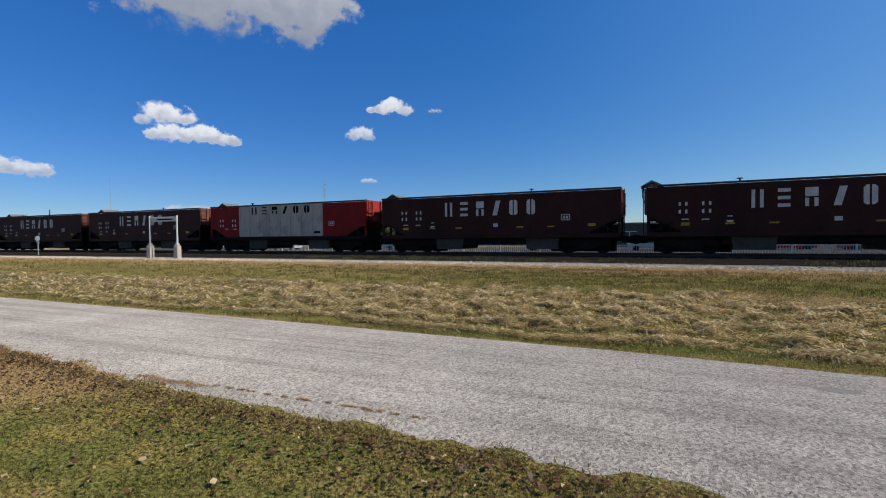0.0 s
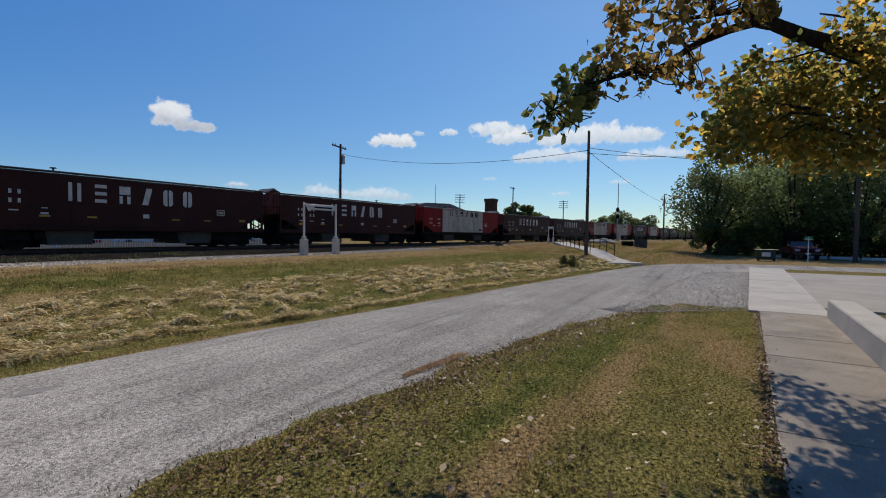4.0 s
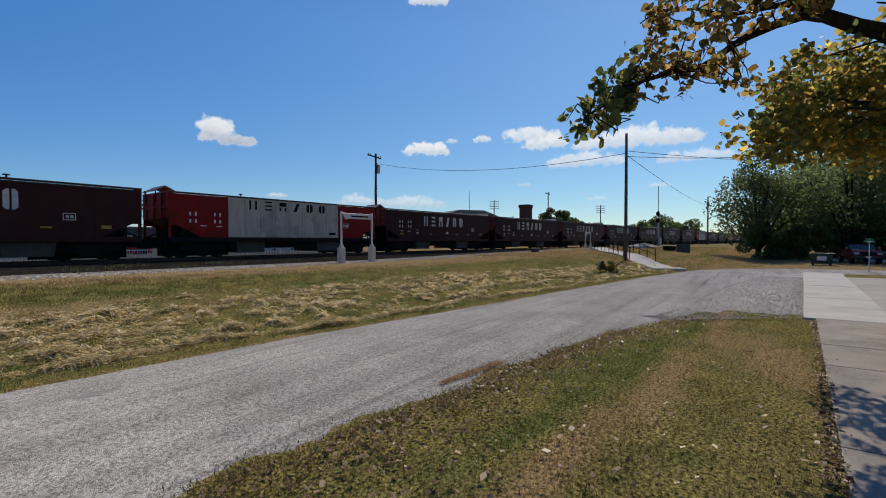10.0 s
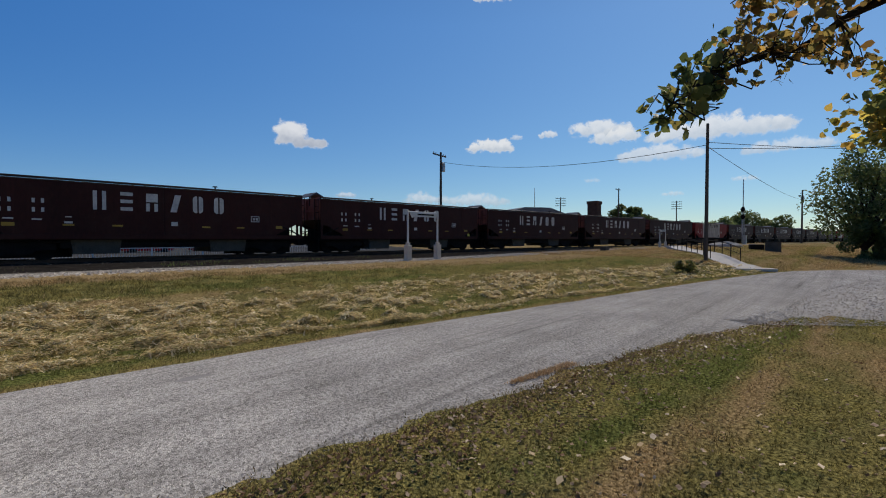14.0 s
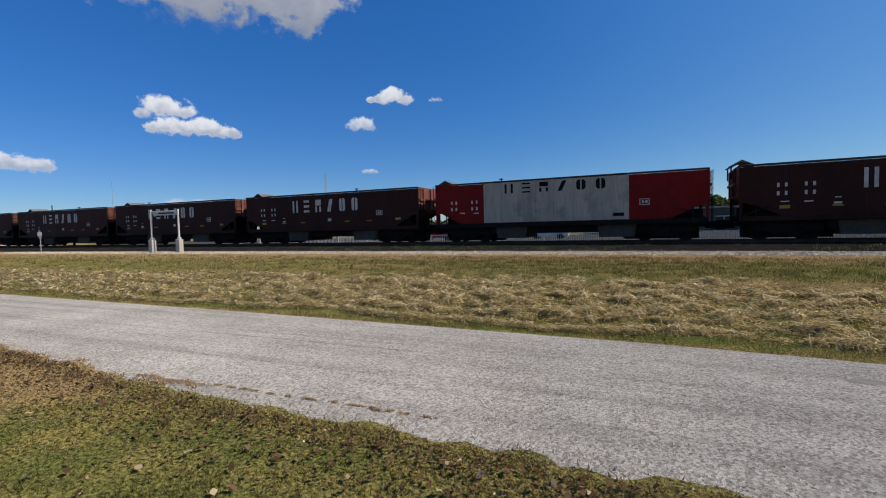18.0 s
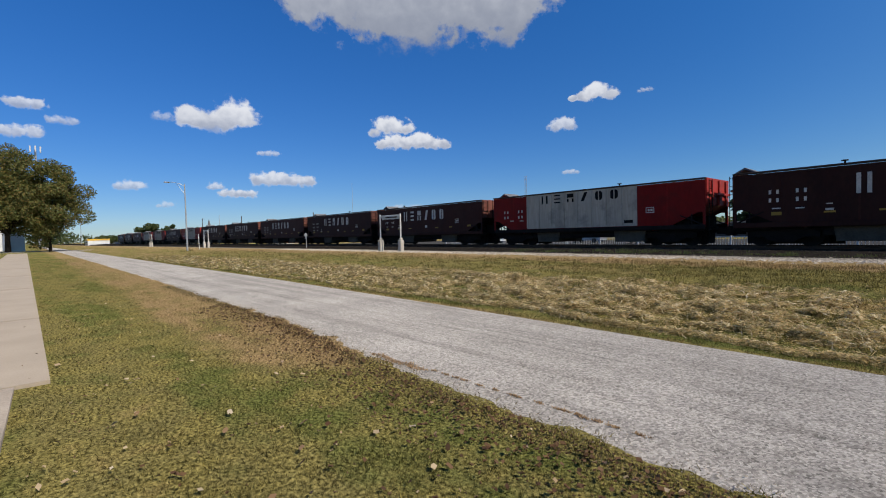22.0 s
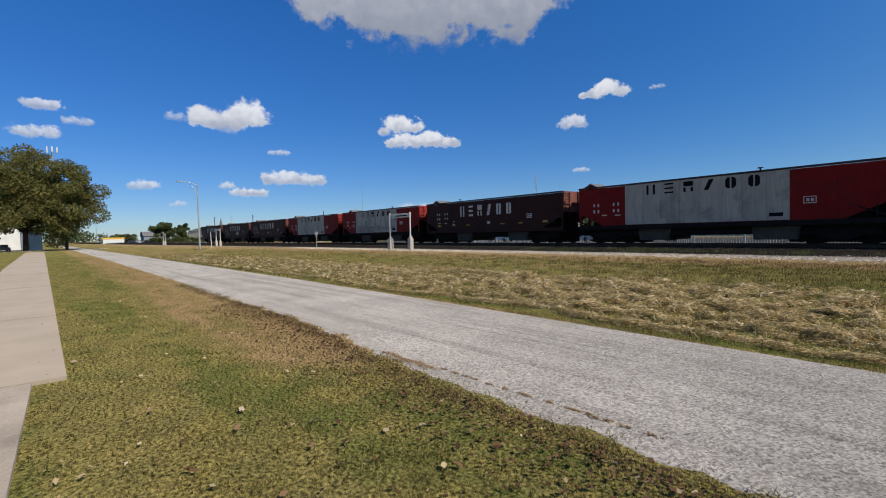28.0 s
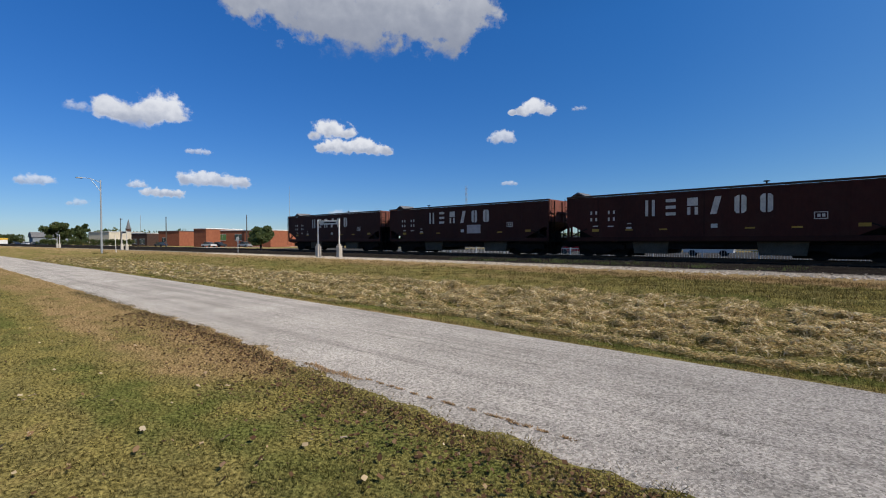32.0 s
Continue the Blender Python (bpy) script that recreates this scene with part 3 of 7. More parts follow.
NEAR_EDGE = ((-400, 4.2), (-60, 4.1), (-28, 3.95), (-13, 3.75), (-8.8, 3.74), (-6.7, 3.58), (-5.4, 3.38), (-3.6, 3.26), (-1, 3.22), (1.5, 3.1), (3.3, 2.96), (4.1, 2.75), (5.4, 2.7), (8.7, 2.07), (10.8, 1.4), (12.3, 0.9))


def far_edge(x):
    return float(np.interp(x, [p[0] for p in FAR_EDGE[:11]], [p[1] for p in FAR_EDGE[:11]]))


def edge_rag(x):
    """How far the lawn's ragged edge strays from its line along the road."""
    return 0.14 * noise.noise((x * 1.7, 0, 0)) + 0.12 * noise.noise((x * 4.3, 3, 0)) + 0.09 * noise.noise((x * 11.0, 5, 0)) + 0.10 * max(0.0, noise.noise((x * 2.6, 9, 0)) - 0.25)


def smooth(a, b, v):
    v = min(1.0, max(0.0, (v - a) / (b - a)))
    return v * v * (3 - 2 * v)


def ground_z(x, y):
    """Height of the ground: flat by the road, a mown bank beyond it, level along the railway."""
    top = float(np.interp(x, (-300, -80, -30, 0, 20, 45, 90, 300), (0.15, 0.42, 0.48, 0.50, 0.48, 0.72, 0.8, 0.6)))
    if x < 30:
        e = far_edge(x)
        width = float(np.interp(x, (-90, -30, 0, 15, 28), (12, 7, 4.6, 4.5, 7)))
        z = top * smooth(e - 0.2, e + width, y)
        z -= 0.025 * math.exp(-((y - e - 0.35) / 0.4) ** 2)
    else:
        e = float(np.interp(x, (30, 33, 35, 37, 45, 80), (2.2, 0.5, -0.5, -0.8, -1.5, -6)))
        z = top * smooth(e, e + 9, y)
    return z * (1 - smooth(30, 38, y) * smooth(50, 38, x))      # the land behind the railway lies lower


def dryness(x, y):
    """0 for green grass, 1 for straw: the lawn, the verge, the cut bank, the green level and the dry edge of the ballast."""
    if y < 3.6 and x < 30:
        d = 0.13 - 0.24 * smooth(1.5, -2.5, x)
        brown = float(np.interp(x, (-60, -13, -7, -4.5, -3.2), (2.5, 2.3, 2.0, 2.35, 2.9)))      # inner border of the burnt strip beside the road
        d += 0.74 * smooth(-4.6, -6.4, x) * smooth(brown - 0.35, brown + 0.25, y + 0.25 * noise.noise((x * 0.9, y * 1.2, 4.0)))
        d += 0.7 * math.exp(-((y - float(np.interp(x, (0, 2.8, 4.2, 6.85, 10), (1.7, 1.38, 1.22, 0.92, 0.6)))) / 0.20) ** 2) * smooth(1, 3, x)
        d += 0.4 * math.exp(-((x - 8.3) / 1.0) ** 2) * math.exp(-((y + 0.15) / 0.4) ** 2)
        d += 0.30 * math.exp(-((y - 1.1) / 0.5) ** 2) * math.exp(-((x + 2.4) / 0.9) ** 2)
        d += 0.22 * math.exp(-((y - float(np.interp(x, [p[0] for p in NEAR_EDGE], [p[1] for p in NEAR_EDGE])) + 0.15) / 0.25) ** 2)
        d -= 0.25 * math.exp(-((x - 7.5) / 2.5) ** 2) * math.exp(-((y - 1.5) / 0.5) ** 2)
        d -= 0.55 * math.exp(-((y - float(np.interp(x, (2, 4.2, 6.85, 10), (1.95, 1.62, 1.3, 0.95)))) / 0.16) ** 2) * smooth(1.5, 3, x)      # green stripe beside the tan one
        d -= 0.9 * max(0.0, noise.noise((x * 1.7, y * 1.7, 21.0)) - 0.42) * smooth(1.0, -0.5, x)      # lush clumps
        return d
    e = far_edge(min(x, 30.0))
    d = float(np.interp(y - e, (0, 0.12, 0.25, 0.8, 2.8, 3.6, 4.4, 7.3, 8.3, 12, 60), (0.75, 0.3, -0.4, -0.15, 0.35, 0.32, 0.14, 0.25, 0.85, 0.95, 0.3)))
    if 3.9 < y - e < 8:      # a fresher band along the top of the bank
        d -= 0.22 * smooth(-14, 0, x)
    if x < -45:
        d = d * 0.6 + 0.2
    if x > 28:
        d = d * 0.4 + 0.5
    return d


def set_dryness(me):
    co = np.empty(len(me.vertices) * 3)
    me.vertices.foreach_get("co", co)
    co = co.reshape(-1, 3)
    me.attributes.new("dryness", 'FLOAT', 'POINT').data.foreach_set("value", [dryness(x, y) for x, y, _ in co])
    return me


# ---- ground ----
def steps(*spans):
    out = []
    for a, b, s in spans:
        out += list(np.arange(a, b - 1e-6, s))
    return out + [spans[-1][1]]


def build_ground():
    gx = steps((-3000, -600, 400), (-600, -120, 40), (-120, -40, 5), (-40, -20, 2), (-20, 40, 0.5), (40, 90, 3), (90, 600, 40), (600, 3000, 400))
    gy = steps((-3000, -300, 450), (-300, -30, 30), (-30, -5, 2.5), (-5, 15, 0.35), (15, 40, 1.0), (40, 120, 10), (120, 600, 60), (600, 3000, 400))
    vs = []
    for y in gy:
        for x in gx:
            z = ground_z(x, y)
            if 4 < y < 16 and -40 < x < 40:
                z += (0.07 * noise.noise((x * 1.1, y * 1.3, 3.0)) + 0.05 * noise.noise((x * 2.3, y * 2.9, 5.0))) * smooth(far_edge(min(x, 30)), far_edge(min(x, 30)) + 0.8, y)
            if y < 3 and abs(x) < 30:
                z += 0.012 * noise.noise((x * 1.6, y * 1.6, 0)) - 0.004
            vs.append((x, y, z))
    n = len(gx)
    fs = [(j * n + i, j * n + i + 1, (j + 1) * n + i + 1, (j + 1) * n + i) for j in range(len(gy) - 1) for i in range(n - 1)]
    g = new("ground", set_dryness(mesh("ground", vs, fs, GRASS, True)))
    tagged(g, "mown lawn, grassy bank and flat land with dry patches", "ground", kind="structure")


def resample(points, n):
    p = np.array(points, float)
    d = np.concatenate([[0], np.cumsum(np.hypot(*np.diff(p, axis=0).T))])
    s = np.linspace(0, d[-1], n)
    return np.column_stack([np.interp(s, d, p[:, 0]), np.interp(s, d, p[:, 1])])


def strip(name, left, right, z, mat, rag=False, across=6):
    """A paved sheet between two lines of points, with a ragged near edge."""
    vs, fs = [], []
    for k, (a, b) in enumerate(zip(left, right)):
        r = edge_rag(a[0]) if rag else 0.0
        for j in range(across + 1):
            f = j / across
            x, y = a[0] + (b[0] - a[0]) * f, a[1] + r * (1 - f) + (b[1] - a[1]) * f
            edge = 0.03 if j in (0, across) else 0.0
            vs.append((x, y, z - edge + 0.025 * math.sin(math.pi * f)))
    w = across + 1
    for k in range(len(left) - 1):
        for j in range(across):
            fs.append((k * w + j, (k + 1) * w + j, (k + 1) * w + j + 1, k * w + j + 1))
    me = mesh(name, vs, fs, mat, True)
    me.flip_normals() if me.polygons[0].normal.z < 0 else None
    return new(name, me)


def build_roads():
    xs = steps((-400, -60, 20), (-60, -14, 1.0), (-14, 12.3, 0.12))
    nx, ny = [p[0] for p in NEAR_EDGE], [p[1] for p in NEAR_EDGE]
    left = [(x, float(np.interp(x, nx, ny))) for x in xs]
    right = [(x, far_edge(x)) for x in xs]
    bend_near = resample(((12.3, 0.9), (18, 0.35), (24, -0.7), (28, -2.0), (29.8, -4), (30.3, -12), (30.3, -80)), 60)
    bend_far = resample([(12.3, far_edge(12.3))] + [p for p in FAR_EDGE if p[0] > 14] + [(35, -80)], 60)
    left += [tuple(p) for p in bend_near[1:]]
    right += [tuple(p) for p in bend_far[1:]]
    r = strip("road", left, right, 0.022, ROAD, rag=True)
    tagged(r, "narrow pale grey chip-seal road with worn wheel tracks", "road", kind="structure")
    far = strip("road_cross", [(-126, -60), (-126, 4), (-126, 80)], [(-119, -60), (-119, 4), (-119, 80)], 0.05, ROAD)
    tagged(far, "side street crossing the railway", "road", kind="structure")
    apron = strip("gravel_apron", [(12.3, -1.4), (14, -1.6), (20, -2.0), (29.75, -2.7)], [(10.6, 2.0), (14, 1.7), (20, 1.2), (29.0, -0.8)], 0.0, GRAVEL, across=14)
    for v in apron.data.vertices:
        v.co.z = 0.02 + 0.008 * noise.noise((v.co.x * 3, v.co.y * 3, 0)) - 0.05 * smooth(12.9, 12.0, v.co.x + max(0.0, v.co.y) * 0.75)
    tagged(apron, "loose grey gravel between road and pavement", "gravel", kind="structure")
    for x, y, r in ((2.04, 5.78, 0.2),):
        bm = bmesh.new()
        bmesh.ops.create_circle(bm, cap_ends=True, segments=22, radius=r)
        for v in bm.verts:
            k = 1 + 0.25 * noise.noise((v.co.x * 7, v.co.y * 7, x))
            v.co.x, v.co.y = v.co.x * k * 0.95, v.co.y * k * 0.4
        ob = new("road_patch", bm_mesh("road_patch", bm, TAR))
        ob.location = (x, y, 0.0445)
        tagged(ob, "small dark tar patch on the road", "road patch", kind="structure")


TAR = material("old_tar", (0.30, 0.28, 0.26), (0.21, 0.195, 0.18), rough=0.9, fine=50, bump=0.4)


def slab_row(name, label, pts, width, length, mat, top=0.045, gap=0.012):
    """A pavement of cast slabs along a line; pts are points of its kerb side, width runs to -y."""
    root = new(name)
    tagged(root, label, "pavement", kind="structure")
    p = np.array(pts, float)
    d = np.concatenate([[0], np.cumsum(np.hypot(*np.diff(p, axis=0).T))])
    n = round(d[-1] / length)
    length = d[-1] / n
    for k in range(n):
        a, b = k * length, (k + 1) * length - gap
        (xa, ya), (xb, yb) = [(np.interp(s, d, p[:, 0]), np.interp(s, d, p[:, 1])) for s in (a, b)]
        w0, w1 = (np.interp(s, d, width) if not isinstance(width, (int, float)) else width for s in (a, b))
        bm = bmesh.new()
        lo = [bm.verts.new(c) for c in ((xa, ya, -0.1), (xb, yb, -0.1), (xb, yb - w1, -0.1), (xa, ya - w0, -0.1))]
        j = 0.004 * ((k * 7) % 3 - 1)
        hi = [bm.verts.new((v.co.x, v.co.y, top + j)) for v in lo]
        bm.faces.new(hi)
        for q in range(4):
            bm.faces.new((lo[q], lo[(q + 1) % 4], hi[(q + 1) % 4], hi[q]))
        bmesh.ops.recalc_face_normals(bm, faces=bm.faces)
        part("slab", bm, mat[k % len(mat)] if isinstance(mat, list) else mat, root)
    return root


def build_pavements():
    slab_row("pavement_east", "old grey concrete footpath in cast slabs", ((-7.17, -0.06), (0, -0.24), (3.8, -0.43), (12.25, -1.06)), 1.32, 1.52, OLD_CONCRETE)
    slab_row("pavement_new", "pale new concrete footpath beside a drive", ((12.25, -0.86), (20, -1.48), (29.8, -2.2)), (1.45, 1.45, 1.5), 4.3, CONCRETE, 0.05)
    slab_row("pavement_west", "pale tan concrete footpath along the lawn", ((-104, 0.1), (-40, 0.2), (-7.2, 0.25)), (2.4, 2.1, 1.55), 3.0, TAN, 0.045)
    bm = bmesh.new()
    for x0, x1 in ((13.6, 20.0), (20.03, 26.6)):
        fs = [bm.verts.new(c) for c in ((x0, -2.42 - (x0 - 13.6) * 0.075, 0.04), (x1, -2.42 - (x1 - 13.6) * 0.075, 0.04), (x1 + 1.5, -40, 0.04), (x0 - 0.4, -40, 0.04))]
        bm.faces.new(fs)
    r = bmesh.ops.extrude_face_region(bm, geom=bm.faces[:])
    for v in r["geom"]:
        if isinstance(v, bmesh.types.BMVert):
            v.co.z -= 0.15
    bmesh.ops.recalc_face_normals(bm, faces=bm.faces)
    ob = new("drive", bm_mesh("drive", bm, CONCRETE_TAN))
    tagged(ob, "wide tan concrete drive crossing the footpath", "drive", kind="structure")
    low = new("garden_wall", bm_mesh("garden_wall", boxes((-8.0, 0, -0.42, 0, -0.1, 0.41), bevel=0.02), CONCRETE))
    low.matrix_basis = pose(12.05, -2.18, 0, 0, 0, -3.7)
    tagged(low, "low pale concrete retaining wall beside the footpath", "wall", kind="structure")


TAN = material("tan_concrete", (0.38, 0.32, 0.25), (0.32, 0.27, 0.21), rough=0.9, scale=1.2, fine=45, bump=0.2, spread=0.02, dirt=(0.32, 0.27, 0.21), dirt_scale=0.7)
CONCRETE_TAN = material("tan_drive_concrete", (0.44, 0.39, 0.335), (0.36, 0.32, 0.275), rough=0.9, scale=0.9, fine=45, bump=0.2, dirt=(0.3, 0.27, 0.23), dirt_scale=0.4)


def stones(name, label, mat, seed, n, middle, spread, size):
    """Loose angular stones scattered along the railway, middle metres from its centre line."""
    rng = np.random.default_rng(seed)
    sx = rng.uniform(-46, 46, n)
    off = middle + rng.normal(0, spread, n)
    base = np.array([(x, track_y(x) + o, max(RAIL_Z - 0.13 - 0.085 * max(0, -o - 1.7), ground_z(x, track_y(x) + o))) for x, o in zip(sx, off)])
    s = 0.04 + size * rng.uniform(0, 1, (n, 1, 1)) ** 2
    tet = np.array(((1, 0, -.2), (-.5, .87, -.1), (-.5, -.87, -.2), (0.1, 0.1, 0.28)))
    ang = rng.uniform(0, 6.28, n)
    c, sn = np.cos(ang), np.sin(ang)
    rot = np.stack([np.stack([c, -sn, 0 * c], 1), np.stack([sn, c, 0 * c], 1), np.stack([0 * c, 0 * c, 1 + 0 * c], 1)], 1)
    pts = np.einsum('nij,kj->nki', rot, tet) * s + base[:, None, :]
    idx = np.arange(n)[:, None] * 4
    f = np.concatenate([idx + np.array([[0, 1, 3]]), idx + np.array([[1, 2, 3]]), idx + np.array([[2, 0, 3]])])
    tagged(new(name, mesh(name, pts.reshape(-1, 3), f, mat)), label, "stones", kind="stuff")


def build_railway():
    xs = steps((-600, -100, 20), (-100, -40, 4), (-40, 60, 1.0), (60, 700, 10))
    prof = ((-7.0, -0.34), (-5.0, -0.3), (-4.0, -0.26), (-2.2, -0.15), (-1.7, -0.13), (1.7, -0.13), (2.4, -0.2), (5.0, -0.32), (7.6, -0.45), (10.5, -0.7))
    vs, fs = [], []
    for x in xs:
        ty = track_y(x)
        for dy, dz in prof:
            gz = ground_z(x, ty + dy)
            wob = 0.16 * noise.noise((x * 0.7, dy, 1)) if dy < -3 else 0
            vs.append((x, ty + dy + wob * 2, max(RAIL_Z + dz, gz - 0.1) if dy > -4.5 else gz + (0.03 if dy > -6 else -0.04)))
    w = len(prof)
    for k in range(len(xs) - 1):
        for j in range(w - 1):
            fs.append((k * w + j, (k + 1) * w + j, (k + 1) * w + j + 1, k * w + j + 1))
    me = mesh("ballast_bed", vs, fs, [SHOULDER, NEAR_BLACK_BALLAST], False)
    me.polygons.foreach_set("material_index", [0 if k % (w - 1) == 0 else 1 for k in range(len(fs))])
    if me.polygons[0].normal.z < 0:
        me.flip_normals()
    tagged(new("ballast_bed", me), "bed of pale limestone ballast under the railway", "ballast", kind="structure")
    stones("ballast_stones", "loose pale limestone stones on the shoulder of the railway", BALLAST, 5, 24000, -5.8, 0.6, 0.12)
    stones("dark_ballast_stones", "dark stones along the railway bed", DARK_STONE, 6, 22000, -3.3, 0.8, 0.14)
    root = new("railway_track")
    tagged(root, "railway track of steel rails on dark wooden ties", "railway track", kind="structure")
    for side, g in (("near", -0.7535), ("far", 0.7535)):
        vs, fs = [], []
        sec = ((-0.036, 0), (0.036, 0), (0.036, -0.04), (0.009, -0.055), (0.009, -0.13), (0.07, -0.15), (0.07, -0.17), (-0.07, -0.17), (-0.07, -0.15), (-0.009, -0.13), (-0.009, -0.055), (-0.036, -0.04))
        for x in xs:
            for dy, dz in sec:
                vs.append((x, track_y(x) + g + dy, RAIL_Z + dz))
        w = len(sec)
        for k in range(len(xs) - 1):
            for j in range(w):
                fs.append((k * w + j, (k + 1) * w + j, (k + 1) * w + (j + 1) % w, k * w + (j + 1) % w))
        part("rail", mesh("rail", vs, fs, RAIL), None, root)
    tie = bm_mesh("tie", boxes((-0.115, 0.115, -1.3, 1.3, -0.33, -0.165), bevel=0.012), TIE)
    for k in range(290):
        x = -78 + k * 0.54
        part("tie", tie, None, root, m=pose(x, track_y(x), RAIL_Z + 0.004 * ((k * 5) % 3), 0, 0, track_turn(x)))


# ---- the train ----
LENGTH, WIDTH, PITCH, SPEED, PHASE = 13.38, 3.1, 14.535, 15.53, -0.30
TOP, SILL = 3.25, 0.92
GREY_CARS = (-5, -3, -2, 1, 9, 15, 16, 19, 24, 30, 32, 33)


def plate_bars(spec):
    """Flat raised bars on the near side: (fraction along, z, width, height)."""
    bm = bmesh.new()
    for f, z, w, h in spec:
        x = -LENGTH / 2 + f * LENGTH
        box(bm, x - w / 2, x + w / 2, -WIDTH / 2 - 0.008, -WIDTH / 2 + 0.002, z - h / 2, z + h / 2)
    return bm


def hopper_car(painted):
    """An open hopper car; its origin is on the rails under its middle, its lettered side faces -y."""
    L, W, H = LENGTH / 2, WIDTH / 2, TOP
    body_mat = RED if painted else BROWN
    if painted:
        car = thing("hopper_car", pose(0, 0, 0), "red and pale grey open-top hopper car rolling on the railway", "rail car", "train cars")
    else:
        car = thing("hopper_car", pose(0, 0, 0), "oxide brown open-top hopper car with white marks rolling on the railway", "rail car", "train cars")
    # side sheets with cut-away lower corners
    outline = [(-L, H - 0.1), (-L, 1.62), (-L + 0.35, 1.62), (-L + 1.55, 1.02), (L - 1.55, 1.02), (L - 0.35, 1.62), (L, 1.62), (L, H - 0.1)]
    for y0, y1 in ((-W, -W + 0.05), (W - 0.05, W)):
        part("side_sheet", prism(bmesh.new(), outline, y0, y1), body_mat, car)
        lip = -1 if y0 < 0 else 1
        part("top_chord", boxes((-L - 0.02, L + 0.02, y0 - 0.04, y1 + 0.04, H - 0.085, H), bevel=0.012), GRIME, car, "dark grimy top edge")
        part("side_sill", boxes((-L, L, y0 - 0.01, y1 + 0.03, SILL - 0.1, SILL + 0.12), bevel=0.01), UNDER if painted else BROWN, car)
        if y0 < 0:
            for k in (0, 2, 4, 6, 8):
                x = -L + 1.75 + k * (2 * L - 3.5) / 8
                part("seam_strip", boxes((x - 0.03, x + 0.03, y0 - 0.006, y1, 1.02, H - 0.13)), body_mat, car)
        for sx in (-1, 1):
            part("corner_post", boxes((sx * (L - 0.06) - 0.06, sx * (L - 0.06) + 0.06, y0 - 0.005, y1 + 0.02, SILL, 1.66)), body_mat, car)
            part("brace", tubes(((sx * (L - 0.1), (y0 + y1) / 2, SILL + 0.1), (sx * (L - 1.15), (y0 + y1) / 2, 1.5), 0.035), ((sx * (L - 0.62), (y0 + y1) / 2, SILL + 0.1), (sx * (L - 0.62), (y0 + y1) / 2, 1.55), 0.035)), UNDER, car)
    for sx in (-1, 1):
        # Ends use lighter copies of the side paint, with the sun painted in.
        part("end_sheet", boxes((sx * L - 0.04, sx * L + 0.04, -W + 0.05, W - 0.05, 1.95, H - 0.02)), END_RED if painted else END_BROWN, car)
        bm = bmesh.new()
        for yy in (-0.95, 0, 0.95):
            box(bm, sx * (L + 0.04), sx * (L + 0.12), yy - 0.05, yy + 0.05, 1.95, H - 0.1)
        box(bm, sx * (L + 0.04), sx * (L + 0.13), -W + 0.05, W - 0.05, 2.45, 2.55)
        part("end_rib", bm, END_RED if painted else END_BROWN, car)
        a = [(sx * L, 1.95), (sx * (L - 0.05), 1.95), (sx * (L - 2.5), 0.78), (sx * (L - 2.6), 0.82)]
        part("slope_sheet", prism(bmesh.new(), a if sx < 0 else list(reversed(a)), -W + 0.06, W - 0.06), body_mat, car)
        # Added dark plates that stand in for the shade beneath the car's ends.
        part("cross_shade_plate", boxes((sx * (L - 1.5) - 0.04, sx * (L - 1.5) + 0.04, -W + 0.1, W - 0.1, SILL - 0.1, 1.3), (sx * (L - 0.85) - 0.03, sx * (L - 0.85) + 0.03, -0.9, 0.9, SILL - 0.1, 1.45), (sx * (L - 1.5), sx * (L - 0.1), -0.2, 0.2, SILL, 1.45)), UNDER, car)
        part("end_shade_plate", prism(bmesh.new(), [(sx * (L - 0.85), 0.3), (sx * (L - 0.85), 1.45), (sx * (L - 0.95), 1.45), (sx * (L - 2.5), 0.8), (sx * (L - 3.6), 0.8), (sx * (L - 3.6), 0.08), (sx * (L - 0.6), 0.08)], -0.08, 0.08), UNDER, car)
        for yy in (-W + 0.36, W - 0.36):
            part("side_shade_plate", prism(bmesh.new(), [(sx * (L - 0.8), SILL - 0.1), (sx * (L - 0.8), 1.5), (sx * (L - 1.75), 1.05), (sx * (L - 1.75), SILL - 0.1)], yy - 0.02, yy + 0.02), UNDER, car)
        part("end_platform", boxes((sx * (L - 1.4), sx * (L + 0.1), -1.35, 1.35, SILL - 0.16, SILL - 0.06)), UNDER, car)
        bm = bmesh.new()
        for yy in (-W + 0.02, -W + 0.44):
            tube(bm, (sx * (L + 0.15), yy, 0.5), (sx * (L + 0.15), yy, H - 0.1), 0.016, n=6)
        for k in range(8):
            tube(bm, (sx * (L + 0.15), -W + 0.02, 0.55 + k * 0.36), (sx * (L + 0.15), -W + 0.44, 0.55 + k * 0.36), 0.014, n=6)
        part("ladder", bm, UNDER, car)
        part("coupler", boxes((sx * L, sx * (L + 0.46), -0.13, 0.13, 0.55, 0.86), (sx * (L + 0.4), sx * (L + 0.6), -0.2, 0.2, 0.5, 0.9), bevel=0.03), UNDER, car)
        truck_x = sx * (L - 1.75)
        # The wide second box is an added dark block in place of shade.
        t = part("truck", boxes((truck_x - 0.35, truck_x + 0.35, -1.15, 1.15, 0.46, 0.72), (truck_x - 1.45, truck_x + 1.45, -0.65, 0.65, 0.1, 0.86)), UNDER, car)
        for yy in (-1.12, 1.12):
            o = [(truck_x - 1.25, 0.40), (truck_x - 1.25, 0.62), (truck_x - 0.5, 0.82), (truck_x + 0.5, 0.82), (truck_x + 1.25, 0.62), (truck_x + 1.25, 0.40), (truck_x + 0.75, 0.42), (truck_x + 0.35, 0.2), (truck_x - 0.35, 0.2), (truck_x - 0.75, 0.42)]
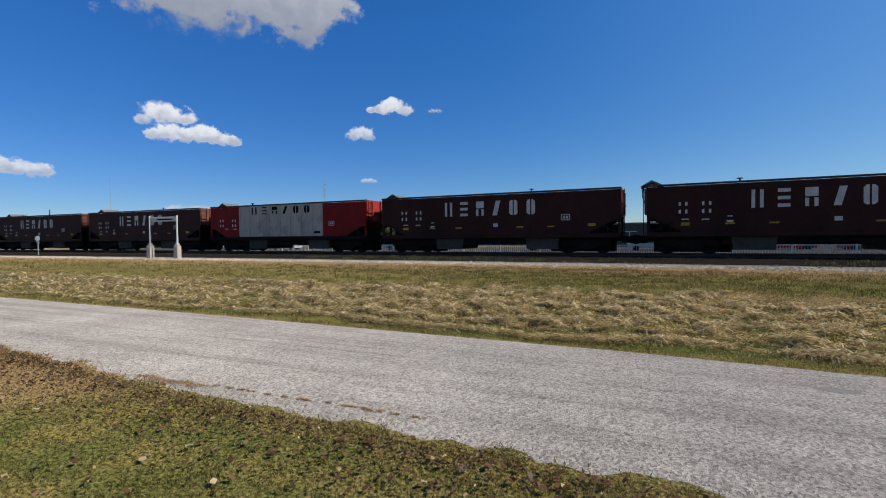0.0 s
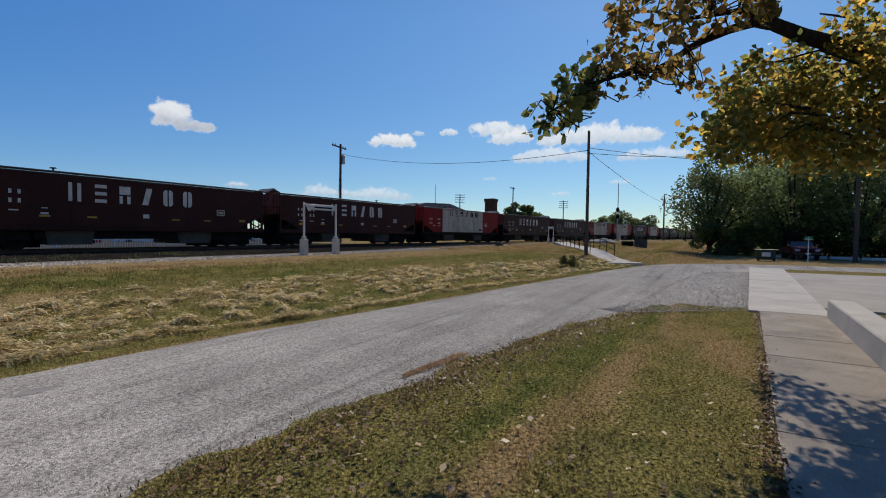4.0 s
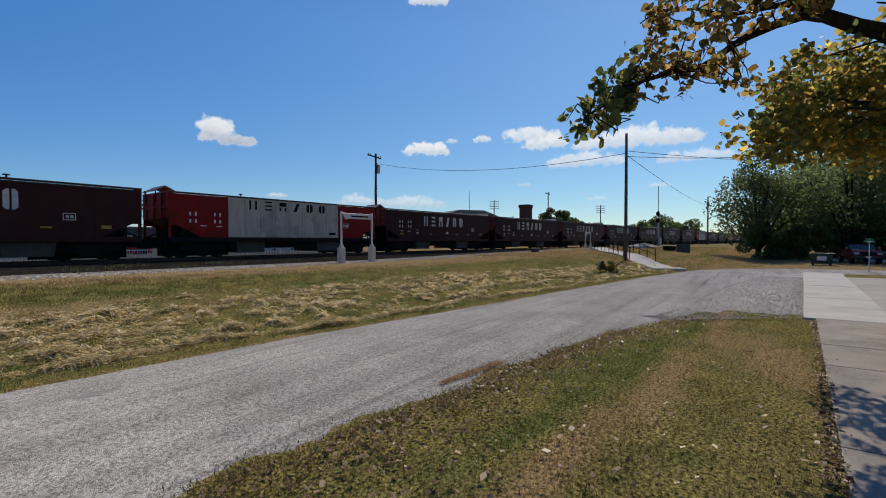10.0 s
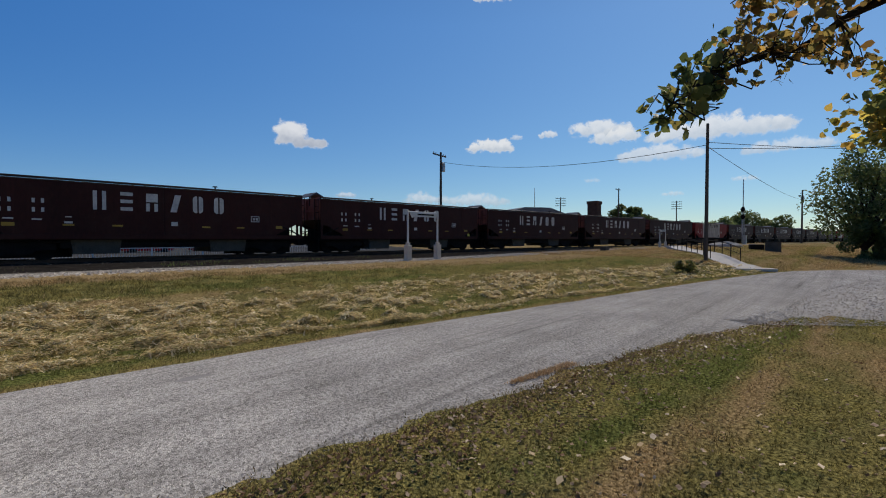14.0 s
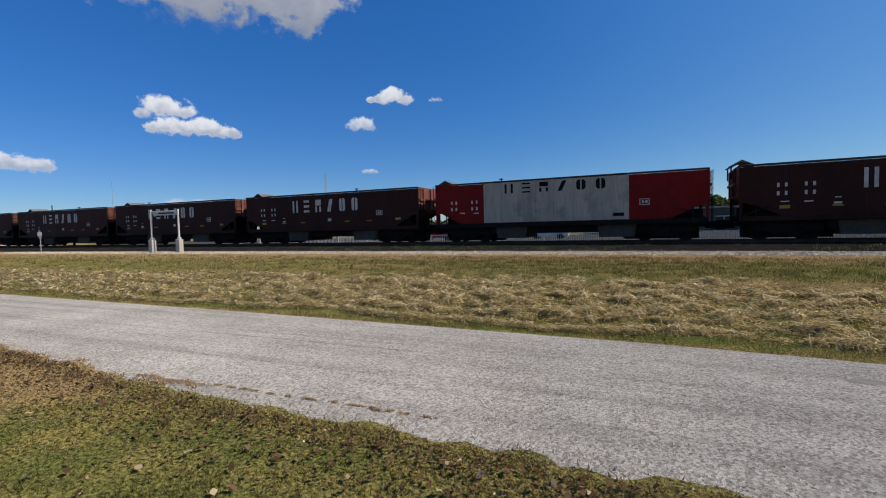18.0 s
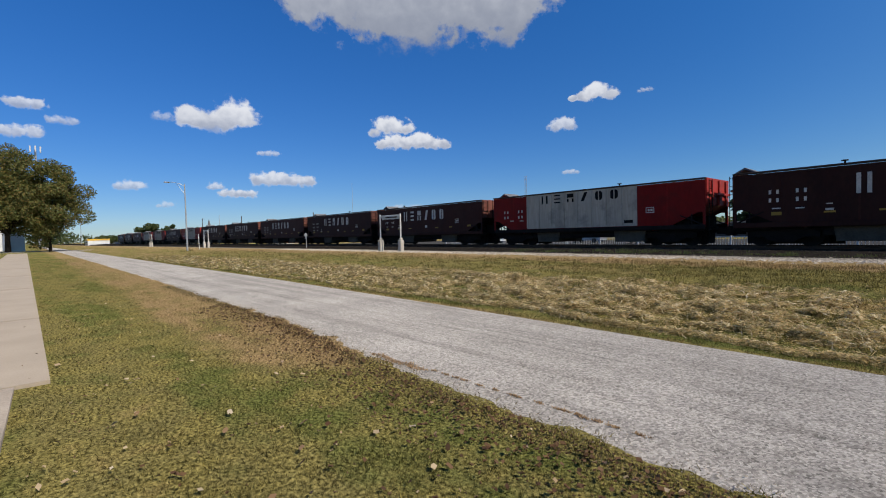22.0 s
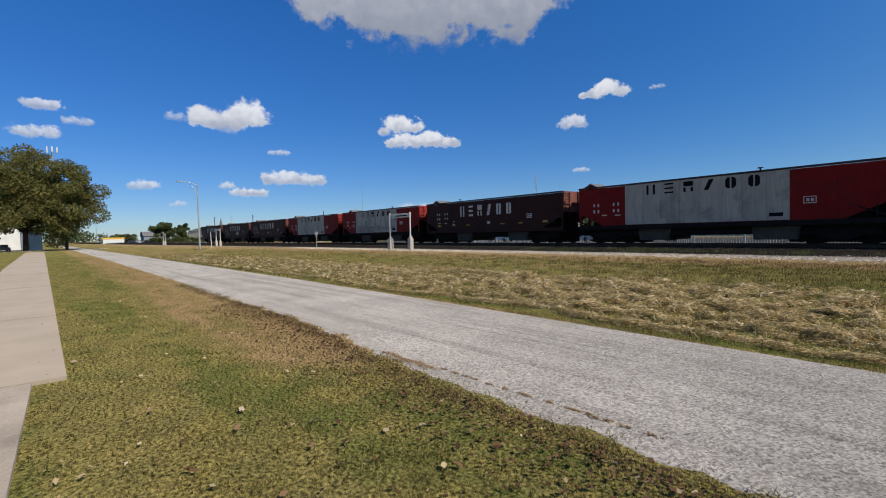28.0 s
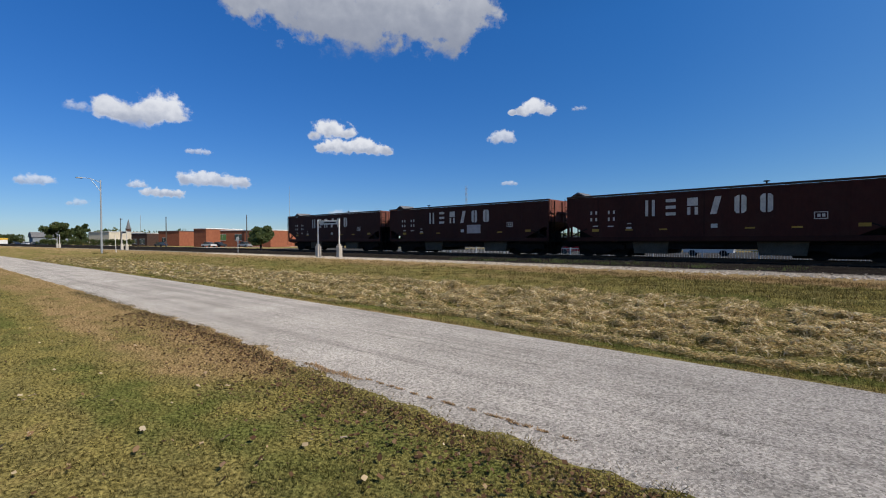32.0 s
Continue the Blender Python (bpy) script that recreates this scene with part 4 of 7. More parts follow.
            part("side_frame", prism(bmesh.new(), o, yy - 0.07, yy + 0.07), UNDER, t)
        for dx in (-0.88, 0.88):
            bm = bmesh.new()
            for yy in (-0.76, 0.76):
                tube(bm, (truck_x + dx, yy - 0.065, 0.46), (truck_x + dx, yy + 0.065, 0.46), 0.46, n=24)
            tube(bm, (truck_x + dx, -1.2, 0.46), (truck_x + dx, 1.2, 0.46), 0.08, n=10)
            part("wheelset", bm, UNDER, t, "steel wheelset")
    # hopper chutes, centre sill, pipes
    for f0, f1 in ((0.255, 0.385), (0.645, 0.78)):
        x0, x1 = -L + f0 * 2 * L, -L + f1 * 2 * L
        bm = bmesh.new()
        prism(bm, [(x0, SILL), (x1, SILL), (x1 - 0.1, 0.22), (x0 + 0.1, 0.22)], -1.28, 1.28)
        part("hopper_chute", bm, HOPPER, car)
        part("chute_door", boxes((x0 + 0.14, x1 - 0.14, -1.31, -1.28, 0.24, 0.6), (x0 + 0.1, x1 - 0.1, -1.34, -1.28, 0.6, 0.66)), HOPPER, car)
    for yy in (-1.22, 1.22):
        part("side_brace", boxes((-L + 3.1, L - 3.1, yy - 0.03, yy + 0.03, 0.46, SILL - 0.08)), UNDER, car)
    part("centre_sill", boxes((-L, L, -0.2, 0.2, 0.62, SILL)), UNDER, car)
    part("floor_sheet", boxes((-L + 2.4, L - 2.4, -W + 0.06, W - 0.06, 0.8, 0.86)), UNDER, car)
    part("train_pipe", tubes(((-L + 0.2, -1.25, 0.72), (L - 0.2, -1.25, 0.72), 0.03), ((-L * 0.1, -1.2, 0.6), (L * 0.12, -1.2, 0.6), 0.14)), UNDER, car)
    # peaked hood with its panel over one end
    bm = bmesh.new()
    prism(bm, [(-L - 0.3, H + 0.05), (-L + 0.2, H + 0.33), (-L + 0.75, H + 0.05), (-L + 0.68, H + 0.02), (-L + 0.2, H + 0.25), (-L - 0.24, H + 0.02)], -0.7, 0.7)
    hood = part("hood", bm, ROOF, car)
    for yy in (-0.6, 0.6):
        part("hood_bracket", tubes(((-L - 0.2, yy, H - 0.5), (-L - 0.2, yy, H + 0.08), 0.03)), UNDER, hood)
    # marks: plain bars in place of words and numbers
    if painted:
        x0, x1 = -L + 0.215 * 2 * L, -L + 0.755 * 2 * L
        bm = boxes((x0, x1, -W - 0.014, -W + 0.01, 1.06, H - 0.09))
        panel = part("grey_panel", bm, GREY_PAINT, car, "pale grey painted middle panel")
        bm = bmesh.new()
        for k in range(8):
            x = x0 + (k + 0.04 if k else 0.04) * (x1 - x0) / 8
            box(bm, x - 0.045, x + 0.045, -W - 0.045, -W - 0.012, 1.1, H - 0.16)
        part("panel_rib", bm, GREY_PAINT, panel)
        for k in range(6):
            f = 0.318 + k * 0.0684
            part("letter_block", letter_block(k, f, 2.82, 0.44, 0.5, 0.016, 0.24), BLACK, car, "plain black shape in place of a letter")
        marks = [(0.085, 2.2), (0.175, 2.2), (0.085, 1.85), (0.175, 1.85)]
        part("stencil_bar", plate_shift(plate_bars([(0.72, 1.3, 0.5, 0.16)])), BLACK, car)
    else:
        for k in range(6):
            f = 0.325 + k * 0.0697
            part("letter_block", letter_block(k, f, 2.44, 0.44, 0.78), WHITE, car, "plain white shape in place of a letter")
        marks = [(0.115, 2.32), (0.185, 2.32), (0.115, 1.97), (0.185, 1.97)]
    for f, z in marks:
        for d in (-0.012, 0.008):
            part("mark_bar", plate_bars([(f + d, z, 0.09, 0.17)]), WHITE, car)
    for bar in ((0.12, 1.62, 0.3, 0.05), (0.18, 1.6, 0.3, 0.05), (0.25, 1.72, 0.2, 0.04), (0.25, 1.5, 0.26, 0.08)):
        part("stencil_bar", plate_bars([bar]), WHITE, car)
    part("placard", plate_bars([(0.53, 1.52, 0.26, 0.18)]), WHITE, car, "small pale placard")
    bm = plate_bars([(0.805, 1.98, 0.42, 0.03), (0.805, 1.72, 0.42, 0.03), (0.805 - 0.0149, 1.85, 0.03, 0.27), (0.805 + 0.0149, 1.85, 0.03, 0.27), (0.80, 1.85, 0.1, 0.12), (0.811, 1.85, 0.1, 0.12)])
    part("lot_frame", bm, WHITE, car)
    return car


def letter_block(k, f, z, w, h, out=0.0, bold=0.30):
    """Plain shapes of a letter's size and weight, one for each place k in the row: bars, blocks and a slanted bar."""
    x, a, b = -LENGTH / 2 + f * LENGTH, w / 2, h / 2
    t, q = w * bold, h * bold * 0.62
    y0, y1 = -WIDTH / 2 - 0.008 - out, -WIDTH / 2 + 0.002 - out
    bm = bmesh.new()
    if k == 0:
        for s in (-1, 1):
            box(bm, x + s * (a - t / 2) - t / 2, x + s * (a - t / 2) + t / 2, y0, y1, z - b, z + b)
    elif k == 1:
        for s in (-1, 0, 1):
            box(bm, x - a, x + a, y0, y1, z + s * (b - q / 2) - q / 2, z + s * (b - q / 2) + q / 2)
    elif k == 2:
        box(bm, x - a, x + a, y0, y1, z + 0.02, z + b)
        for s in (-1, 1):
            box(bm, x + s * (a - t / 2) - t / 2, x + s * (a - t / 2) + t / 2, y0, y1, z - b, z - 0.04)
    elif k == 3:
        prism(bm, [(x - a, z - b), (x - a + 1.9 * t, z - b), (x + a, z + b), (x + a - 1.9 * t, z + b)], y0, y1)
    else:
        c = w * 0.22
        for s in (-1, 1):
            prism(bm, [(x + s * 0.035, z - b), (x + s * (a - c), z - b), (x + s * a, z - b + c), (x + s * a, z + b - c), (x + s * (a - c), z + b), (x + s * 0.035, z + b)], y0, y1)
    return bm


def plate_shift(bm):
    for v in bm.verts:
        v.co.y -= 0.016
    return bm


def reflector_set():
    return [bm_mesh("reflector", plate_bars([b]), YELLOW) for b in ((0.25, 1.4, 0.36, 0.07), (0.37, 1.4, 0.36, 0.07), (0.63, 1.4, 0.36, 0.07), (0.75, 1.4, 0.36, 0.07), (0.12, 1.4, 0.36, 0.14), (0.9, 1.45, 0.36, 0.14))]


def car_rows(index):
    rows = []
    for t in (0, 0.1, 0.3, *range(1, 32), 31.7, 31.9, 32):
        x = SPEED * t + PHASE - index * PITCH - LENGTH / 2
        rows.append((t, pose(x, track_y(x), RAIL_Z, 0, 0, track_turn(x))))
    return rows


def build_train():
    brown, painted = hopper_car(False), hopper_car(True)
    yellow = reflector_set()
    cars, used = [], set()
    vents = []
    for f in (0.67, 0.28):
        x = -LENGTH / 2 + LENGTH * f
        vents.append(bm_mesh("roof_lever", tubes(((x, -1.2, TOP - 0.05), (x, -1.2, TOP + 0.13), 0.035), ((x, -1.2, TOP + 0.12), (x, -1.2, TOP + 0.16), 0.13, 0.1)), UNDER))
    for i in range(-14, 37):
        master = painted if i in GREY_CARS else brown
        if master not in used:
            used.add(master)
            car = master
        else:
            car = copy_thing(master, pose(0, 0, 0))
        if (i * 7) % 5 in (0, 2, 3) and i not in GREY_CARS:
            car["label"] = "oxide brown open-top hopper car with white marks and yellow reflectors"
        cars.append((i, car))
    for i, car in cars:
        if car["label"].endswith("reflectors"):
            for me in yellow:
                part("reflector", me, None, car, "strip of yellow reflective tape")
        part("roof_lever", vents[i % 2], None, car, "small dark lever on the top edge")
        if i in (15, 32, 28, 35):
            paint_tag(car, i)
    return cars


def paint_tag(car, i):
    """Sprayed paint on a car's side: round outlines, an oval, a scrawl or a patch of colour, no words."""
    rng = random.Random(i)
    y = -WIDTH / 2 - 0.022
    mat = {15: SPRAY_BLUE, 32: SPRAY_DARK, 28: SPRAY_PALE, 35: SPRAY_PALE}[i]

    def stroke(pts, r=0.028):
        bm = bmesh.new()
        for a, b in zip(pts, pts[1:]):
            tube(bm, (a[0], y, a[1]), (b[0], y, b[1]), r, n=5)
        for v in bm.verts:
            v.co.y = y + (v.co.y - y) * 0.04
        part("sprayed_line", bm, mat, car, "sprayed paint outline")

    def ring(cx, cz, w, h, r=0.028):
        stroke([(cx + w * math.cos(a * 0.3307), cz + h * math.sin(a * 0.3307)) for a in range(20)], r)
    if i == 35:
        part("sprayed_patch", boxes((0.8, 1.9, y - 0.002, y + 0.004, 1.35, 1.9)), mat, car, "pale painted-over patch")
    elif i == 28:
        ring(1.2, 1.6, 0.45, 0.2, 0.02)
    else:
        x0, n = (-1.9, 5) if i == 15 else (-3.75, 7)
        for k in range(n):
            cx, cz, w, h = x0 + 0.5 * k + rng.uniform(-0.08, 0.08), 1.42 + rng.uniform(-0.06, 0.08), rng.uniform(0.26, 0.34), rng.uniform(0.2, 0.3)
            ring(cx, cz, w, h)
            ring(cx, cz, 0.45 * w, 0.45 * h, 0.02)
        if i == 32:
            stroke([(0.1 + 0.13 * k + rng.uniform(-0.05, 0.05), 1.45 + (0.3 if k % 2 else -0.2) * rng.uniform(0.3, 1.0)) for k in range(24)], 0.02)


SPRAY_BLUE = material("blue_spray_paint", (0.05, 0.22, 0.5), rough=0.6, bump=0)
SPRAY_DARK = material("dark_spray_paint", (0.09, 0.08, 0.09), rough=0.6, bump=0)
SPRAY_PALE = material("pale_spray_paint", (0.5, 0.42, 0.40), rough=0.6, bump=0)

build_ground()
build_roads()
build_pavements()
build_railway()
TRAIN = build_train()


def at(bearing, dist, z=None):
    x, y = dist * math.sin(radians(bearing)), dist * math.cos(radians(bearing))
    return (x, y, ground_z(x, y) if z is None else z)


# ---- along the railway: sign frames, lamp, poles, wires ----
def sign_frame(x0, y0, x1, y1, size=1.0):
    """A small platform sign: two white posts on concrete feet with a slim board between them."""
    a = math.degrees(math.atan2(y1 - y0, x1 - x0))
    w = math.hypot(x1 - x0, y1 - y0) / size
    fr = thing("platform_sign", pose(x0, y0, ground_z(x0, y0) - 0.02, 0, 0, a) @ Matrix.Scale(size, 4), "white steel sign frame on two concrete feet beside the track", "sign frame", "platform signs")
    for x in (0, w):
        part("foot", boxes((x - 0.16, x + 0.16, -0.16, 0.16, -0.2, 0.84), (x - 0.1, x + 0.1, -0.1, 0.1, 0.84, 0.97), bevel=0.025), CONCRETE, fr, "grey concrete foot")
        part("post", tubes(((x, 0, 0.9), (x, 0, 2.72), 0.055), n=12), WHITE_STEEL, fr)
    part("top_rail", tubes(((0, 0, 2.62), (w, 0, 2.62), 0.03)), WHITE_STEEL, fr)
    board = part("board", prism(bmesh.new(), [(0.12, 2.58), (0.42, 2.6), (w - 0.06, 2.6), (w - 0.06, 2.36), (0.5, 2.36), (0.3, 2.3)], -0.03, 0.03), WHITE_STEEL, fr, "narrow white board")
    part("board_bar", boxes((0.65, w - 0.3, -0.036, 0.036, 2.45, 2.53)), UNDER, board)
    return fr


sign_frame(-28.2, 19.55, -26.0, 19.75)
sign_frame(16.8, 17.75, 18.95, 17.6)
sign_frame(-75.6, 20.0, -73.4, 20.0)
sign_frame(-118, 20.2, -115.8, 20.2)
sign_frame(52.2, 15.6, 53.5, 15.4, 0.72)


def street_lamp():
    lamp = thing("street_lamp", pose(-60.2, 14.1, ground_z(-60.2, 14.1), 0, -0.8, 0), "tall grey street lamp with a curved arm on the grass", "street lamp")
    part("pole", tubes(((0, 0, -0.1), (0, 0, 7.95), 0.105, 0.06), n=14), GALVANISED, lamp)
    bm = bmesh.new()
    prev = None
    for k in range(9):
        f = k / 8
        q = Vector((-0.6 * f, -1.5 * f, 7.7 + 0.42 * math.sin(f * 1.9)))
        if prev is not None:
            tube(bm, prev, q, 0.03, n=8)
        prev = q
    part("arm", bm, GALVANISED, lamp)
    part("lamp_head", boxes((-0.75, -0.5, -2.0, -1.4, 8.04, 8.17), bevel=0.04), GALVANISED, lamp)
    part("bracket", tubes(((0, 0, 6.7), (-0.3, -0.75, 7.95), 0.025)), GALVANISED, lamp)
    weeds((-60.2, 14.1), 0.8, 120, 0.4)


def marker_sign():
    x, y, z = at(-64.2, 49.5)
    s = thing("trackside_marker", pose(x, y, z), "small round white marker on a thin post beside the track", "marker sign")
    part("post", tubes(((0, 0, -0.1), (0, 0, 1.5), 0.04)), GALVANISED, s)
    bm = bmesh.new()
    tube(bm, (0.02, -0.03, 1.42), (0.03, -0.06, 1.42), 0.2, n=20)
    part("disc", bm, WHITE_STEEL, s)
    part("panel_edge", boxes((-0.16, 0.2, -0.03, -0.02, 1.05, 1.24)), WHITE_STEEL, s)


def utility_pole(b, d, top, arms=1, label="weathered wooden utility pole", radius=0.15, transformer=False, tilt=0.0, turn=0.0, z=None):
    x, y, gz = at(b, d, z)
    p = thing("utility_pole", pose(x, y, gz, 0, tilt, turn), label, "utility pole", "utility poles")
    h = top - gz
    part("pole", tubes(((0, 0, -0.2), (0, 0, h), radius, radius * 0.7), n=12), WOOD_POLE, p)
    for k in range(arms):
        za = h - 0.3 - 0.62 * k
        arm = part("crossarm", boxes((-1.25, 1.25, 0.1, 0.2, za - 0.06, za + 0.06)), WOOD_POLE, p)
        for xx in (-1.15, -0.7, 0.7, 1.15):
            part("insulator", tubes(((xx, 0.15, za + 0.06), (xx, 0.15, za + 0.22), 0.045)), GALVANISED, arm)
    if transformer:
        tr = part("transformer", tubes(((0.4, 0, h - 1.95), (0.4, 0, h - 1.1), 0.25), n=18), GALVANISED, p, "grey drum transformer")
        part("transformer_cap", tubes(((0.4, 0, h - 1.1), (0.4, 0, h - 1.0), 0.25, 0.1), n=18), GALVANISED, tr)
    return p


def wire(a, b, sag, r=0.018):
    """A hanging cable from a to b."""
    cu = bpy.data.curves.new("cable", 'CURVE')
    cu.dimensions, cu.bevel_depth, cu.bevel_resolution = '3D', r, 1
    sp = cu.splines.new('POLY')
    sp.points.add(14)
    for k in range(15):
        f = k / 14
        q = Vector(a).lerp(Vector(b), f)
        sp.points[k].co = (q.x, q.y, q.z - sag * 4 * f * (1 - f), 1)
    cu.materials.append(WIRE)
    tagged(new("overhead_cable", cu), "thin black overhead cable between poles", "cable", "overhead cables")


def build_poles():
    utility_pole(47.6, 47.5, 10.6, 1, "weathered wooden utility pole with a drum transformer behind the railway", transformer=True, turn=10)
    utility_pole(77.8, 31.3, 8.45, 0, "tall bare wooden utility pole beside the footpath ramp", 0.115)
    utility_pole(62.4, 120, 12.2, 4, "old wooden pole with many crossarms far behind the railway", 0.17, turn=-62)
    utility_pole(69.0, 100, 12.0, 1, "dark wooden utility pole far behind the railway", 0.15)
    utility_pole(75.1, 140, 12.0, 4, "old wooden pole with many crossarms far behind the railway", 0.17, turn=-75)
    utility_pole(86.2, 108, 10.7, 0, "leaning wooden utility pole beside the grove", 0.17, True, tilt=-1.0)
    utility_pole(102.5, 43, 10.5, 1, "pale wooden utility pole across the street", 0.15)
    utility_pole(-71.3, 150, 8.5, 0, "dark utility pole behind the railway")
    utility_pole(-63.3, 140, 9.0, 0, "dark utility pole behind the railway")
    utility_pole(-75.3, 190, 9.5, 1, "dark utility pole behind the railway")
    p1, p2, p5 = at(47.6, 47.5, 9.6), at(77.8, 31.3, 7.2), at(103.5, 43, 9.2)
    wire(p1, p2, 0.9)
    wire((p2[0], p2[1], 7.35), at(100, 60, 9.3), 0.4)
    wire((p2[0], p2[1], 7.0), at(102.5, 43, 8.2), 0.5)
    wire((p2[0], p2[1], 7.1), at(86.2, 108, 8.9), 0.5)
    wire(p1, at(47.2, 70, 5), 0.5, 0.012)
    # thin masts on the skyline
    for b, d, top, lattice in ((59.3, 150, 18, False), (-37.0, 260, 33, True), (-58.6, 320, 38, False), (-86, 330, 20, False), (-73.6, 260, 14, False)):
        x, y, z = at(b, d)
        m = thing("radio_mast", pose(x, y, z), "thin grey radio mast on the skyline", "mast", "skyline masts")
        if lattice:
            bm = bmesh.new()
            w = 0.6
            for k in range(3):
                a = k * 2.094
                tube(bm, (w * math.cos(a), w * math.sin(a), 0), (w * math.cos(a), w * math.sin(a), top - z), 0.07, n=5)
            for k in range(int((top - z) / 1.6)):
                for j in range(3):
                    a, c = j * 2.094, (j + 1) * 2.094
                    tube(bm, (w * math.cos(a), w * math.sin(a), k * 1.6), (w * math.cos(c), w * math.sin(c), k * 1.6 + (1.6 if k % 2 else 0)), 0.05, n=4)
            part("lattice", bm, GALVANISED, m)
        else:
            part("pole", tubes(((0, 0, 0), (0, 0, top - z), 0.16, 0.07)), GALVANISED, m)
    x, y, z = at(-89.05, 300)
    m = thing("cell_tower", pose(x, y, z), "tall cell tower with white panel antennas behind a tree", "cell tower")
    part("pole", tubes(((0, 0, 0), (0, 0, 48), 0.7, 0.4), n=12), GALVANISED, m)
    for k in range(6):
        a = k * math.pi / 3
        part("antenna", boxes((2.2 * math.cos(a) - 0.25, 2.2 * math.cos(a) + 0.25, 2.2 * math.sin(a) - 0.25, 2.2 * math.sin(a) + 0.25, 46.5, 49.3)), WHITE_STEEL, m)
    # guyed marker post by the lamp
    x, y, z = at(-75.65, 64)
    g = thing("leaning_post", pose(x, y, z, 0, -9, 0), "thin leaning white post in the grass", "post")
    part("rod", tubes(((0, 0, -0.1), (0, 0, 2.0), 0.035)), WHITE_STEEL, g)


def signal_mast():
    x, y, z = at(81.3, 88)
    m = thing("signal_mast", pose(x, y, z), "tall railway signal mast with dark round heads", "railway signal")
    part("mast", tubes(((0, 0, 0), (0, 0, 10.4), 0.09, 0.06)), GALVANISED, m)
    for zz in (4.4, 5.6):
        hd = part("signal_head", tubes(((-0.3, 0, zz), (-0.2, 0, zz), 0.32), n=20), UNDER, m, "round black signal head")
        part("lamp_housing", boxes((-0.2, 0.2, -0.16, 0.16, zz - 0.4, zz + 0.4)), UNDER, hd)
    part("case", boxes((-0.4, 0.4, -0.5, -0.1, 0, 1.4)), GALVANISED, m)
    part("ladder", tubes(((0.25, 0.2, 0), (0.25, 0.2, 5.5), 0.02), ((0.25, -0.2, 0), (0.25, -0.2, 5.5), 0.02)), GALVANISED, m)
    x, y, z = at(83.8, 47)
    b = thing("relay_cabinet", pose(x, y, z, 0, 0, 8), "dark steel equipment cabinet on the grass near the railway", "cabinet")
    part("cabinet_body", boxes((-0.4, 0.4, -0.55, 0.55, -0.1, 0.75), bevel=0.02), HOPPER, b)
    part("cabinet_lid", boxes((-0.45, 0.45, -0.6, 0.6, 0.75, 0.82), bevel=0.02), UNDER, b)
    x, y, z = at(82.4, 48)
    b = thing("equipment_box", pose(x, y, z, 0, 0, 20), "low black equipment box beside a cabinet", "box")
    part("box_body", boxes((-0.35, 0.35, -0.5, 0.5, -0.1, 0.45), bevel=0.03), UNDER, b)
    x, y, z = at(67.4, 40)
    b = thing("junction_box", pose(x, y, z), "small grey junction box in the ballast", "box")
    part("box_body", boxes((-0.35, 0.35, -0.25, 0.25, -0.1, 0.35), bevel=0.03), HOPPER, b)
    x, y, z = at(79.6, 60)
    hp = thing("gravel_heap", pose(x, y, z), "low heap of pale gravel near the track", "gravel heap")
    bm = bmesh.new()
    bmesh.ops.create_icosphere(bm, subdivisions=4, radius=1.0)
    for v in bm.verts:
        k = 1 + 0.3 * noise.noise(v.co * 2.0)
        v.co = Vector((v.co.x * 1.7 * k, v.co.y * 1.7 * k, v.co.z * 0.55 * k))
    part("heap", bm, GRAVEL, hp)


def footpath_ramp():
    """A concrete ramp with a steel handrail, from the road bend up to the railway."""
    a, b = Vector((28.0, 4.1, 0.03)), Vector((46.5, 12.6, 0.98))
    d = b - a
    L = d.xy.length
    ramp = thing("footpath_ramp", pose(a.x, a.y, a.z, 0, 0, math.degrees(math.atan2(d.y, d.x))), "pale concrete ramp climbing to the railway with steel handrails", "ramp")
    rise = d.z
    u = d.xy.normalized()

    def top(x):
        """The ramp's height over its foot: a steady climb that stays above the slope."""
        return max(rise * x / L, ground_z(a.x + u.x * x, a.y + u.y * x) - a.z + 0.07)
    xs = [k * L / 16 for k in range(17)]
    bm = bmesh.new()
    for x0, x1 in zip(xs, xs[1:]):
        prism(bm, [(x0, top(x0) - 0.5), (x1, top(x1) - 0.5), (x1, top(x1)), (x0, top(x0))], -0.68, 0.68)
    bmesh.ops.remove_doubles(bm, verts=bm.verts, dist=0.001)
    part("ramp_slab", bm, CONCRETE, ramp)
    part("landing", boxes((-0.5, 0.4, -1.1, 0.9, -0.2, top(0) + 0.004)), CONCRETE, ramp)
    for yy in (-0.64, 0.64):
        x0 = 3.6 if yy < 0 else 4.8
        ps = [x0 + k * (L - x0) / 9 for k in range(10)]
        for name, h, w in (("handrail", 0.78, 0.028), ("mid_rail", 0.42, 0.022)):
            part(name, tubes(*[((p, yy, top(p) + h), (q, yy, top(q) + h), w) for p, q in zip(ps, ps[1:])]), UNDER, ramp)
        for x in ps:
            part("post", tubes(((x, yy, top(x) - 0.1), (x, yy, top(x) + 0.78), 0.028)), UNDER, ramp)


